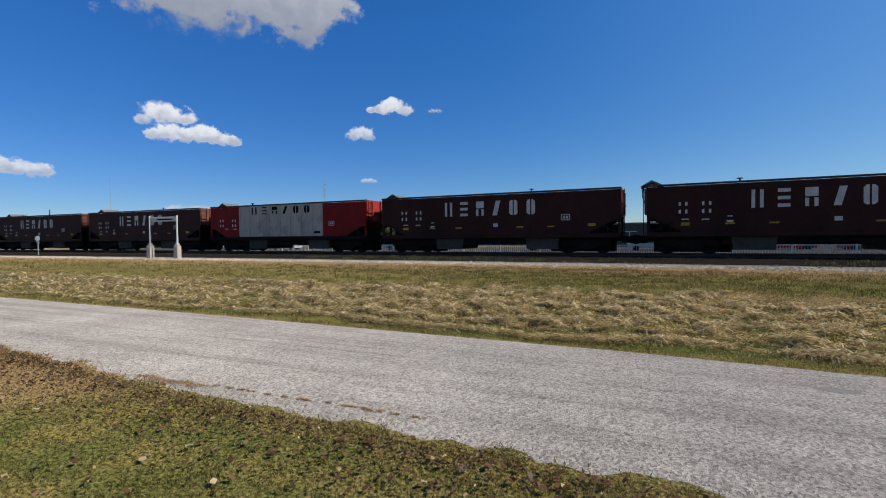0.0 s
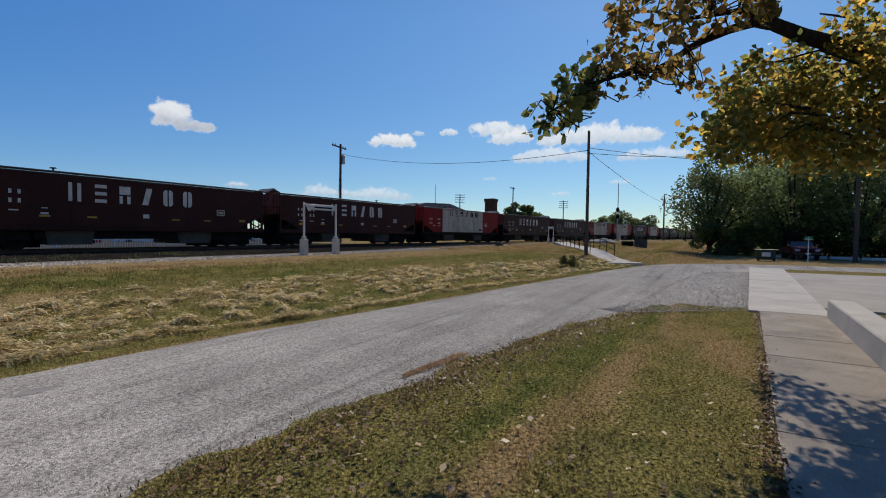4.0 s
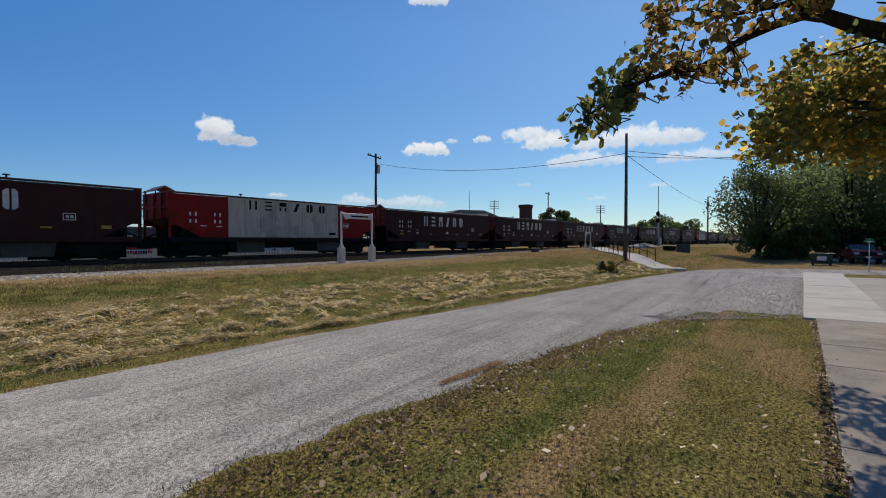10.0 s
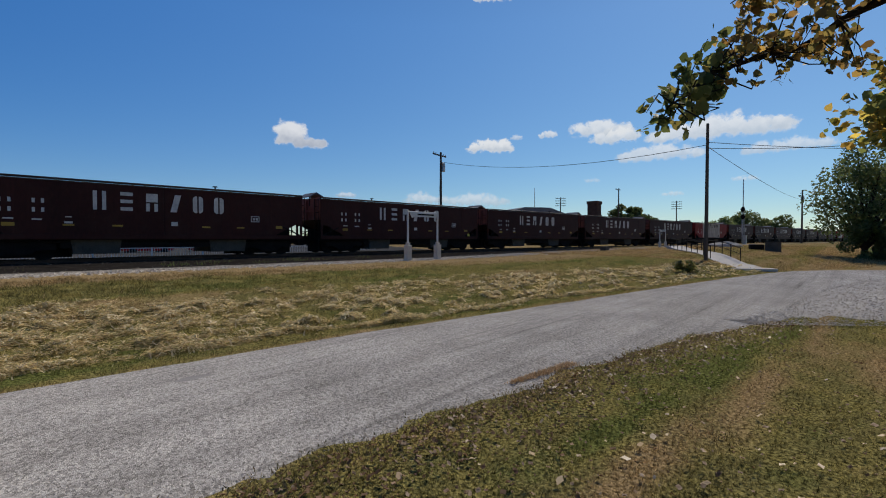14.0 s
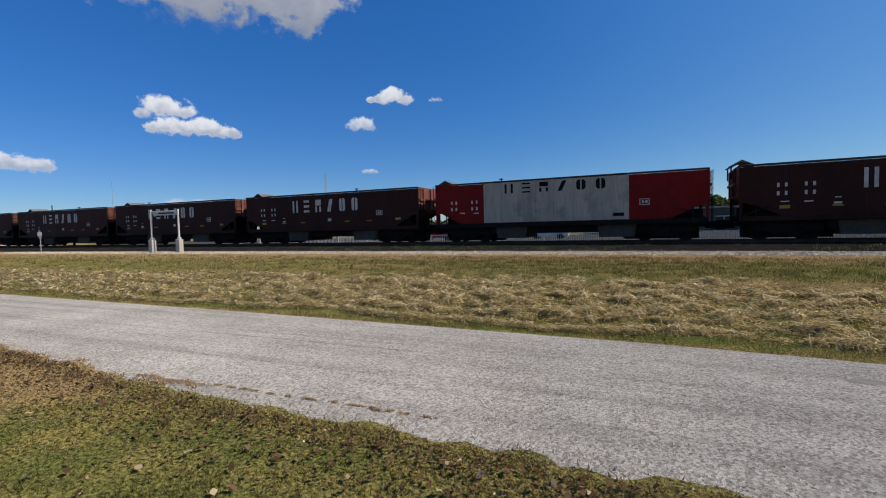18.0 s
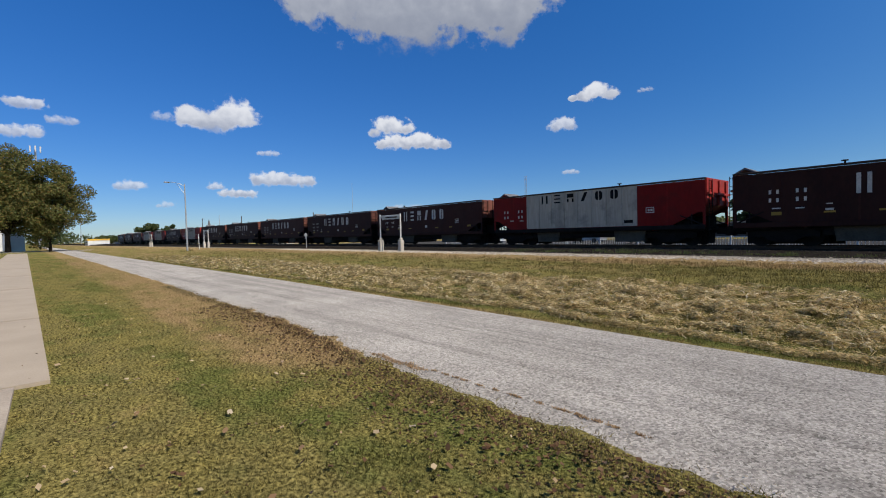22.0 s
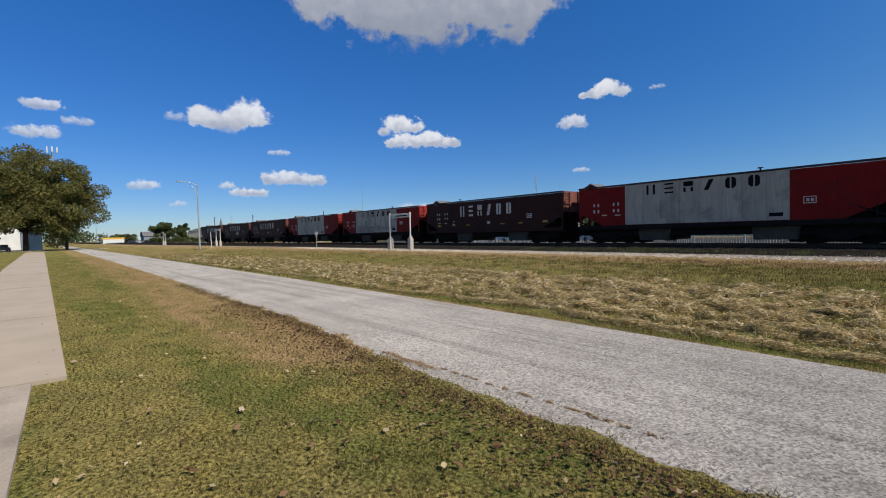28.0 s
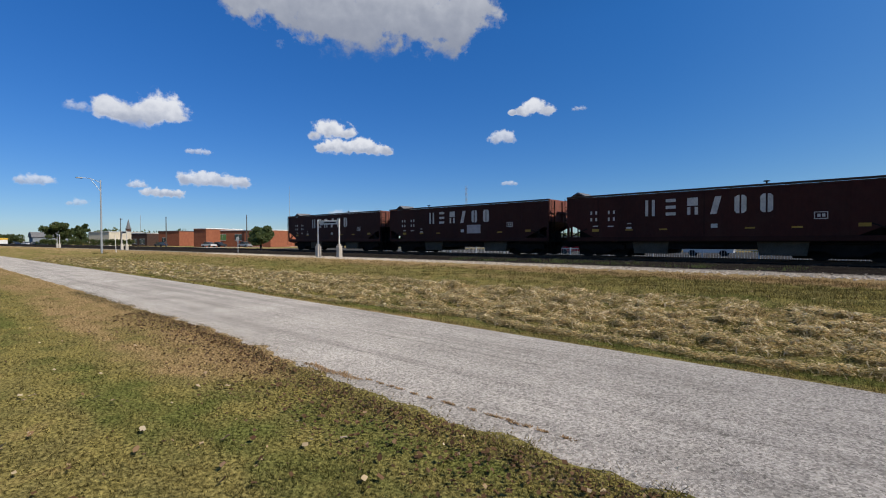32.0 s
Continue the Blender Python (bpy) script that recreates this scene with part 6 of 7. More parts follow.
    for k, (x, y, m) in enumerate(((-46, 52, CAR_WHITE), (-31, 54, CAR_SILVER), (-22, 51, CAR_RED), (-9, 53, CAR_WHITE), (2, 52, CAR_SILVER), (14, 53, CAR_RED), (20, 52, CAR_RED), (27, 54, CAR_WHITE), (38, 52, CAR_SILVER))):
        car(x, y, ground_z(x, y) + 0.05, rng.choice((0, 180)), m)
    for b, d, m in ((-67.2, 140, CAR_WHITE), (-66.2, 141, CAR_DARK), (-63.5, 138, CAR_SILVER), (-71.8, 160, CAR_DARK), (-92.8, 122, CAR_DARK), (-83.2, 240, CAR_DARK), (-82.5, 244, CAR_WHITE), (-81.9, 238, CAR_DARK)):
        x, y, z = at(b, d)
        car(x, y, z, 10, m)


ASPHALT_PALE = material("worn_parking_asphalt", (0.075, 0.073, 0.07), (0.05, 0.049, 0.047), rough=0.9, scale=0.6, fine=30, bump=0.2, spec=0.0)


def car(x, y, z, turn, mat, label=None):
    names = {"white_car_paint": "white", "silver_car_paint": "silver", "red_car_paint": "red", "dark_car_paint": "dark"}
    c = thing("parked_car", pose(x, y, z, 0, 0, turn), "parked %s saloon car far behind the railway" % names[mat.name], "car", "parked cars")
    bm = bmesh.new()
    prism(bm, [(-2.2, 0.35), (2.2, 0.35), (2.25, 0.7), (1.3, 0.9), (-1.6, 0.92), (-2.25, 0.8)], -0.85, 0.85)
    part("body", bm, mat, c)
    bm = bmesh.new()
    prism(bm, [(-1.5, 0.9), (0.95, 0.9), (0.35, 1.38), (-0.95, 1.4)], -0.74, 0.74)
    part("cabin", bm, GLASS, c)
    part("roof_panel", boxes((-0.95, 0.36, -0.72, 0.72, 1.38, 1.44), bevel=0.02), mat, c)
    for wx in (-1.35, 1.4):
        for wy in (-0.78, 0.78):
            part("wheel", tubes(((wx, wy - 0.1, 0.32), (wx, wy + 0.1, 0.32), 0.32), n=16), RUBBER, c)
    return c


def pickup():
    """A dark red pickup parked under the trees, its front towards the street."""
    p = thing("pickup_truck", pose(45.5, -6.7, 0.0, 0, 0, 184) @ Matrix.Scale(0.86, 4), "dark red pickup truck parked under the trees", "pickup truck")
    bm = bmesh.new()
    prism(bm, [(-2.7, 0.55), (2.55, 0.5), (2.65, 0.95), (2.5, 1.1), (1.0, 1.18), (-2.7, 1.15)], -0.95, 0.95)
    body = part("body", bm, MAROON, p)
    bm = bmesh.new()
    prism(bm, [(-0.75, 1.1), (1.15, 1.1), (0.55, 1.58), (-0.6, 1.6)], -0.82, 0.82)
    part("cab_glass", bm, GLASS, p)
    part("cab_roof", boxes((-0.62, 0.56, -0.8, 0.8, 1.57, 1.63), bevel=0.03), MAROON, p)
    part("bed_inside", boxes((-2.6, -0.85, -0.8, 0.8, 1.1, 1.165)), UNDER, p)
    part("bumper", boxes((2.55, 2.78, -0.95, 0.95, 0.5, 0.64), bevel=0.03), HOPPER, p)
    part("grille", boxes((2.6, 2.67, -0.45, 0.45, 0.72, 0.98), bevel=0.01), UNDER, p)
    for yy in (-0.72, 0.72):
        part("headlight", boxes((2.56, 2.68, yy - 0.16, yy + 0.16, 0.78, 0.96), bevel=0.02), GALVANISED, p)
        part("mirror", boxes((0.85, 1.05, yy * 1.45 - 0.1, yy * 1.45 + 0.1, 1.2, 1.4), bevel=0.02), MAROON, p)
    part("plate_bar", boxes((2.78, 2.8, -0.2, 0.2, 0.52, 0.64)), WHITE, p)
    for wx in (-1.7, 1.75):
        for wy in (-0.85, 0.85):
            w = part("wheel", tubes(((wx, wy - 0.13, 0.38), (wx, wy + 0.13, 0.38), 0.38), n=20), RUBBER, p)
            part("hubcap", tubes(((wx, wy - 0.145, 0.38), (wx, wy + 0.145, 0.38), 0.2), n=16), CHROME, w)


def dumpster():
    x, y, z = at(95.7, 40)
    d = thing("dumpster", pose(x, y, 0.02, 0, 0, 90 - 95.7), "dark green steel dumpster with a pale panel across the street", "dumpster")
    bm = bmesh.new()
    prism(bm, [(-0.5, 0.1), (0.5, 0.1), (0.58, 0.74), (-0.58, 0.74)], -0.55, 0.55)
    part("bin", bm, DUMPSTER_GREEN, d)
    part("lid", boxes((-0.62, 0.62, -0.7, 0.7, 0.74, 0.8), bevel=0.02), DUMPSTER_GREEN, d)
    part("front_panel", boxes((-0.64, -0.55, -0.25, 0.25, 0.32, 0.6)), WHITE_STEEL, d)
    for yy in (-0.45, 0.45):
        part("foot", boxes((-0.45, 0.45, yy - 0.06, yy + 0.06, -0.03, 0.1)), UNDER, d)


def street_sign():
    x, y, z = at(99.0, 32)
    s = thing("street_sign", pose(x, y, 0.0, 0, 0, -60), "green street name sign on a thin post", "street sign")
    part("post", tubes(((0, 0, 0), (0, 0, 1.75), 0.025)), GALVANISED, s)
    b = part("name_blade", boxes((-0.26, 0.26, -0.012, 0.012, 1.56, 1.66)), SIGN_GREEN, s)
    part("name_bar", boxes((-0.18, 0.18, -0.016, 0.016, 1.595, 1.625)), WHITE, b)
    part("name_blade", boxes((-0.012, 0.012, -0.24, 0.24, 1.67, 1.77)), SIGN_GREEN, s)
    k = thing("kerb_block", pose(46.5, -12.5, 0.0, 0, 0, 80), "row of low white kerb blocks under the trees", "kerb block")
    for j in range(4):
        part("block", boxes((j * 1.9, j * 1.9 + 1.75, -0.12, 0.12, 0.0, 0.22), bevel=0.03), WHITE_STEEL, k)


# ---- clouds, far up in the sky ----
def cloud(bearing, height, wide, tall, thick, seed):
    d = 3600.0
    e = radians(height)
    pos = Vector((d * math.sin(radians(bearing)) * math.cos(e), d * math.cos(radians(bearing)) * math.cos(e), d * math.sin(e)))
    w, h = d * math.tan(radians(wide) / 2) * 1.3, d * math.tan(radians(tall) / 2) * 1.35
    aspect = wide / tall
    puffs = HEAPS.get((bearing, height))
    if puffs:
        puffs = [(x * aspect, y, r) for x, y, r in puffs]
    else:
        rng = random.Random(seed)
        n = max(2, round(1.6 * aspect))
        puffs = []
        for k in range(n):
            x = -0.82 + 1.64 * (k + 0.5) / n + rng.uniform(-0.25, 0.25) / n
            r = (0.45 + 0.6 * (1 - x * x) * rng.uniform(0.5, 1.0))
            puffs.append((x * aspect, -0.75 + 0.72 * r + rng.uniform(-0.1, 0.1), r))
    me = mesh("cloud", [(-w, -h, 0), (w, -h, 0), (w, h, 0), (-w, h, 0)], [(0, 1, 2, 3)], cloud_material(seed, thick, puffs, aspect, 1.0 if tall < 6 else 2.0, min(1.0, max(0.0, (bearing - 20) / 40))))
    uv = me.uv_layers.new(name="UVMap")
    for k, c in enumerate(((0, 0), (1, 0), (1, 1), (0, 1))):
        uv.data[k].uv = c
    ob = new("cloud", me)
    ob.matrix_basis = look(pos, (0, 0, 1.6))
    ob.visible_shadow = False
    tagged(ob, "white fair-weather cloud in a blue sky", "cloud", "clouds", "structure")


# round heaps of the clouds with a shape of their own: across and up in halves of the cloud, radius in half-heights
HEAPS = {
    (-50.0, 26.4): ((-0.80, 0.1, 0.55), (-0.62, -0.1, 0.6), (-0.66, -0.62, 0.26), (-0.30, 0.1, 1.0), (0.05, -0.25, 0.85), (0.25, 0.2, 0.9), (0.55, 0.2, 0.75), (0.8, 0.25, 0.5)),
    (-73.3, 13.8): ((-0.42, 0.05, 0.85), (-0.15, -0.3, 0.6), (0.2, -0.5, 0.5), (0.62, -0.25, 0.55), (0.72, 0.05, 0.4)),
    (-53.7, 13.4): ((-0.6, -0.2, 0.5), (-0.15, 0.05, 0.75), (0.25, -0.05, 0.65), (0.6, -0.5, 0.4)),
    (30.9, 12.3): ((0.45, 0.1, 0.75), (0.2, -0.3, 0.6), (-0.2, -0.45, 0.42), (-0.6, -0.45, 0.32), (0.7, -0.35, 0.45)),
    (-28.4, 16.1): ((0.0, 0.05, 0.8), (-0.4, -0.4, 0.5), (0.5, -0.35, 0.5), (0.8, -0.4, 0.3)),
}
# bearing, height, width and depth in degrees, thickness
WEST_CLOUDS = (
    (-50.0, 26.4, 28.7, 10.2, 1), (-73.3, 13.8, 7.6, 4.1, 1), (-53.7, 13.4, 6.0, 3.3, 1), (-50.9, 11.6, 9.9, 2.4, 1),
    (-28.4, 16.1, 6.7, 2.7, 1), (-32.7, 12.8, 3.2, 2.1, 0.8), (-23.3, 15.6, 1.9, 0.7, 0.5), (-66.7, 7.1, 7.8, 2.3, 0.9),
    (-71.6, 5.4, 4.4, 1.6, 0.9), (-73.9, 6.0, 1.7, 1.0, 0.7), (-81.9, 5.9, 3.1, 1.3, 0.7), (-90.2, 10.5, 3.6, 1.7, 0.8),
    (-89.7, 13.0, 2.9, 1.5, 0.8), (-87.0, 11.8, 2.2, 1.2, 0.6), (-68.1, 9.9, 2.9, 0.8, 0.6), (-78.7, 13.2, 1.8, 1.4, 0.5),
    (-78.8, 3.9, 1.8, 0.9, 0.5), (-31.6, 7.2, 2.0, 0.8, 0.6), (-51.3, 3.5, 6.4, 1.2, 0.5))
EAST_CLOUDS = (
    (30.9, 12.3, 6.4, 3.7, 1), (53.8, 11.5, 5.2, 2.4, 1), (67.4, 13.0, 6.9, 2.6, 0.9), (60.8, 12.6, 2.1, 1.1, 0.8),
    (79.0, 11.9, 15.0, 2.8, 0.9), (68.6, 12.0, 5.0, 2.2, 0.9), (73.5, 9.8, 10.0, 2.3, 0.75), (85.0, 9.4, 9.0, 1.6, 0.65), (74.8, 5.2, 2.2, 0.9, 0.5), (35.9, 5.4, 2.5, 0.9, 0.6), (45.5, 5.1, 5.5, 1.7, 0.6),
    (51.8, 5.0, 9.9, 2.1, 0.6), (54.1, 27.8, 5.0, 1.5, 0.9), (81.5, 6.4, 2.6, 0.8, 0.5), (57.1, 12.4, 1.3, 0.8, 0.6),
    (66.1, 7.0, 1.7, 0.8, 0.4), (-93.8, 6.8, 3.5, 1.6, 0.8), (-91.1, 4.9, 1.2, 0.8, 0.4))
for k, c in enumerate(WEST_CLOUDS + EAST_CLOUDS):
    cloud(*c, k + 1)

street_lamp()
marker_sign()
build_poles()
signal_mast()
footpath_ramp()
build_distance()
pickup()
dumpster()
street_sign()
build_trees()
far_woods()
far_hedge()
near_tree()


# ---- grass, straw and fallen leaves ----
def build_lawn():
    rng = np.random.default_rng(8)
    n = 520000
    r = 1.2 * (62 / 1.2) ** rng.uniform(0, 1, n) ** 0.85
    a = rng.uniform(-1.75, 1.75, n)
    x, y = r * np.sin(a), r * np.cos(a)
    x[:60000], y[:60000] = rng.uniform(-2.2, 2.2, 60000), rng.uniform(-0.4, 2.0, 60000)
    r = np.hypot(x, y)
    nx, ny = [p[0] for p in NEAR_EDGE], [p[1] for p in NEAR_EDGE]
    rag = np.array([edge_rag(u) for u in x])
    edge = np.interp(x, nx, ny) + rag + rng.normal(0.03, 0.05, n)
    walk_edge = np.interp(x, (-7.2, -7.0, 0, 3.8, 12.2), (0.27, -0.05, -0.22, -0.41, -1.04)) + rng.normal(0, 0.025, n)
    ok = (y < edge) & (y > walk_edge) & (x < np.interp(y, (-1.0, 0.3, 1.4, 2.1, 3.0), (12.3, 12.2, 10.9, 8.9, 30)) + 0.12 * rng.normal(0, 1, n)) & (y < 3.9)
    x, y, r = x[ok], y[ok], r[ok]
    n = len(x)
    clump = np.array([noise.noise((u * 3.1, v * 3.1, 0)) + 0.7 * noise.noise((u * 9, v * 9, 4)) for u, v in zip(x, y)])
    near = np.interp(x, nx, ny) - y
    h = (0.022 + 0.016 * clump + 0.014 * np.exp(-near / 0.2)) * rng.uniform(0.5, 1.4, n)
    h = np.clip(h, 0.008, 0.06) * (1 + 0.02 * r)
    w = (0.0022 + 0.0005 * r) * rng.uniform(0.7, 1.4, n)
    ang, lean = rng.uniform(0, 6.28, n), rng.normal(0, 1.0, (n, 2)) * h[:, None]
    z = np.full(n, -0.01)
    p0 = np.stack([x - w * np.cos(ang), y - w * np.sin(ang), z], 1)
    p1 = np.stack([x + w * np.cos(ang), y + w * np.sin(ang), z], 1)
    p2 = np.stack([x + lean[:, 0], y + lean[:, 1], z + h + 0.01], 1)
    ob = new("lawn_grass", set_dryness(quads("lawn_grass", np.stack([p0, p1, p2], 1), BLADES)))
    tagged(ob, "short mown lawn grass, green with dry brown patches", "grass", kind="stuff")


def strands(pos, ang, rise, length, width):
    """Bent dry strands, two faces' worth of bend in one: root, middle and tip."""
    c, sn = np.cos(ang), np.sin(ang)
    dirv = np.stack([c * length, sn * length, rise * length], 1)
    side = np.stack([-sn * width, c * width, 0.4 * width], 1)
    mid = pos + dirv * 0.55 + np.stack([0 * c, 0 * c, 0.10 * length], 1)
    return np.stack([pos - side, pos + side, mid + side * 0.9, pos + dirv], 1)


def hay(x, d):
    """Height of the cut grass that lies on the bank, d metres from the road: low heaps and rows along the mower's way."""
    rows = 0.5 * noise.noise((x * 0.5, d * 2.6, 7.0)) + 0.8 * noise.noise((x * 1.9, d * 4.6, 2.0)) + 0.8 * noise.noise((x * 4.6, d * 8.5, 6.0))
    h = 0.125 * max(0.0, rows + float(np.interp(x, (-3, 5, 12), (0.36, 0.14, 0.20)))) + 0.03 * noise.noise((x * 10.0, d * 15.0, 1.0))
    h *= float(np.interp(d, (0.75, 0.95, 2.9, 3.9, 5.0), (0.0, 0.9, 0.95, 0.30, 0.1)))
    h += 0.115 * math.exp(-((d - 0.55 - 0.12 * math.sin(x * 0.7) - 0.08 * math.sin(x * 1.9)) / 0.09) ** 2) * max(0.0, 0.75 + 0.6 * noise.noise((x * 0.9, 4.0, 0.0)) + 0.5 * noise.noise((x * 5.0, 1.0, 0.0)))
    return h


def bank_z(x, y, d):
    return ground_z(x, y) + (0.07 * noise.noise((x * 1.1, y * 1.3, 3.0)) + 0.05 * noise.noise((x * 2.3, y * 2.9, 5.0))) * smooth(0, 0.8, d)


def build_bank():
    rng = np.random.default_rng(9)
    # the matted layer of cut grass: it sinks into the turf where the heaps are thin
    xs = steps((-60, -34, 0.4), (-34, -16, 0.2), (-16, 14, 0.085), (14, 29, 0.16))
    ds = steps((0.3, 1.0, 0.055), (1.0, 4.2, 0.075), (4.2, 5.0, 0.2))
    vs = []
    for d in ds:
        for x in xs:
            y = far_edge(x) + d
            vs.append((x, y, bank_z(x, y, d) + hay(x, d) - 0.045))
    n = len(xs)
    fs = [(j * n + i, j * n + i + 1, (j + 1) * n + i + 1, (j + 1) * n + i) for j in range(len(ds) - 1) for i in range(n - 1)]
    tagged(new("cut_grass_mat", mesh("cut_grass_mat", vs, fs, HAY_MAT, False)), "matted heaps of dry cut grass on the bank", "straw", kind="stuff")
    # loose strands on the heaps
    n = 60000
    x = np.clip(8.5 * np.tan(rng.uniform(-1.40, 1.30, n)), -60, 29.5)
    d = 0.35 + 4.9 * rng.uniform(0, 1, n) ** 1.15
    h = np.array([hay(u, v) for u, v in zip(x, d)])
    keep = (rng.uniform(0, 1, n) < np.interp(np.abs(x), (0, 14, 40), (1, 0.8, 0.4)) * np.clip((h - 0.025) * 22.0, 0.012, 1)) & (x > -59.5) & (x < 29)
    x, d, h = x[keep], d[keep], h[keep]
    y = np.array([far_edge(u) for u in x]) + d
    z = np.array([bank_z(u, v, e) for u, v, e in zip(x, y, d)]) + h - 0.04
    k = 22
    heap = np.repeat(np.arange(len(x)), k)
    far = np.clip(np.hypot(x, y) / 9.0, 0.8, 4)[heap]
    turn = rng.choice((0.0, math.pi), len(x))[heap] + rng.normal(0, 0.8, len(x))[heap] + rng.normal(0, 0.9, len(heap))
    off = rng.normal(0, 1, (len(heap), 2)) * 0.055
    hz = np.abs(rng.normal(0, 1, len(heap))) * np.clip(0.3 * h, 0.01, 0.05)[heap]
    pos = np.stack([x[heap] + off[:, 0], y[heap] + off[:, 1], z[heap] + hz], 1)
    ln = rng.uniform(0.03, 0.085, len(heap)) * (0.8 + 0.2 * far)
    pts = strands(pos, turn, np.where(rng.uniform(0, 1, len(heap)) < 0.7, rng.normal(0.0, 0.14, len(heap)), rng.normal(0.1, 0.45, len(heap))), ln, rng.uniform(0.0016, 0.0038, len(heap)) * far)
    tagged(new("cut_straw", quads("cut_straw", pts, HAY)), "thin heaps of dry cut grass lying on the bank", "straw", kind="stuff")
    # longer curled wisps thrown over the heaps
    n = 26000
    x = np.clip(8.5 * np.tan(rng.uniform(-1.38, 1.28, n)), -45, 28.5)
    d = 0.45 + 3.3 * rng.uniform(0, 1, n)
    h = np.array([hay(u, v) for u, v in zip(x, d)])
    keep = (h > 0.06) & (rng.uniform(0, 1, n) < np.interp(np.abs(x), (0, 12, 40), (1, 0.6, 0.25)))
    x, d = x[keep], d[keep]
    ang, bend = rng.uniform(0, 6.28, len(x)), rng.normal(0, 0.65, len(x))
    seg, wide = rng.uniform(0.025, 0.06, len(x)), rng.uniform(0.005, 0.011, len(x)) * np.clip(np.hypot(x, d + 7) / 9.0, 0.8, 3)
    px, py, chain = x, np.array([far_edge(u) for u in x]) + d, []
    for k in range(5):
        pz = np.array([bank_z(u, v, v - far_edge(u)) + hay(u, v - far_edge(u)) for u, v in zip(px, py)]) - 0.015 + 0.03 * math.sin(k * 0.8)
        side = np.stack([-np.sin(ang) * wide, np.cos(ang) * wide, 0.6 * wide], 1)
        mid = np.stack([px, py, pz], 1)
        chain.append((mid - side, mid + side))
        px, py, ang = px + np.cos(ang) * seg, py + np.sin(ang) * seg, ang + bend
    pts = np.concatenate([np.stack([a0, a1, b1, b0], 1) for (a0, a1), (b0, b1) in zip(chain, chain[1:])])
    tagged(new("straw_wisps", quads("straw_wisps", pts, WISP)), "long curled wisps of pale dry grass on the bank", "straw", kind="stuff")
    # standing stubble and grass
    n = 150000
    x = np.clip(8.0 * np.tan(rng.uniform(-1.42, 1.36, n)), -62, 30)
    d = rng.uniform(0, 1, n) ** 1.25 * 9.5
    keep = (x > -61.5) & (x < 29.5)
    x, d = x[keep], d[keep]
    n = len(x)
    e = np.array([far_edge(u) for u in x])
    y = e + d + 0.02 * rng.normal(0, 1, n)
    far = np.hypot(x, y) / 9.0
    z = np.array([ground_z(u, v) + (0.07 * noise.noise((u * 1.1, v * 1.3, 3.0)) + 0.05 * noise.noise((u * 2.3, v * 2.9, 5.0))) * smooth(0, 0.8, q) for u, v, q in zip(x, y, d)]) - 0.015
    clump = np.array([noise.noise((u * 2.2, v * 2.2, 9)) for u, v in zip(x, y)])
    h = (0.05 + 0.09 * np.clip(clump, -0.35, 1)) * rng.uniform(0.5, 1.6, n)
    w = rng.uniform(0.003, 0.006, n) * far
    ang, lean = rng.uniform(0, 6.28, n), rng.normal(0, 0.5, (n, 2)) * h[:, None]
    c, s = np.cos(ang) * w, np.sin(ang) * w
    pts = np.stack([np.stack([x - c, y - s, z], 1), np.stack([x + c, y + s, z], 1), np.stack([x + lean[:, 0], y + lean[:, 1], z + h + 0.02], 1)], 1)
    tagged(new("bank_grass", set_dryness(quads("bank_grass", pts, BLADES))), "rough mown grass on the bank", "grass", kind="stuff")


def build_slope():
    """Rough grass between the road's bend and the railway, round the ramp."""
    rng = np.random.default_rng(21)
    n = 60000
    x = 28.5 + 42 * rng.uniform(0, 1, n) ** 1.4
    lo = np.interp(x, (28, 30, 33, 35, 70), (3.2, 2.5, 0.4, -0.6, -4.0))
    hi = np.array([track_y(u) - 5.2 for u in x])
    y = lo + (hi - lo) * rng.uniform(0, 1, n)
    across = -(x - 28.0) * 0.4175 + (y - 4.1) * 0.9087
    ok = np.abs(across) > 0.8
    x, y = x[ok], y[ok]
    n = len(x)
    z = np.array([ground_z(u, v) for u, v in zip(x, y)]) - 0.02
    clump = np.array([noise.noise((u * 0.8, v * 0.8, 9)) for u, v in zip(x, y)])
    h = (0.06 + 0.10 * np.clip(clump, -0.4, 1)) * rng.uniform(0.5, 1.6, n)
    w = rng.uniform(0.012, 0.026, n)
    ang, lean = rng.uniform(0, 6.28, n), rng.normal(0, 0.6, (n, 2)) * h[:, None]
    c, s = np.cos(ang) * w, np.sin(ang) * w
    pts = np.stack([np.stack([x - c, y - s, z], 1), np.stack([x + c, y + s, z], 1), np.stack([x + lean[:, 0], y + lean[:, 1], z + h + 0.02], 1)], 1)
    tagged(new("slope_grass", set_dryness(quads("slope_grass", pts, BLADES))), "rough dry grass on the slope below the railway", "grass", kind="stuff")


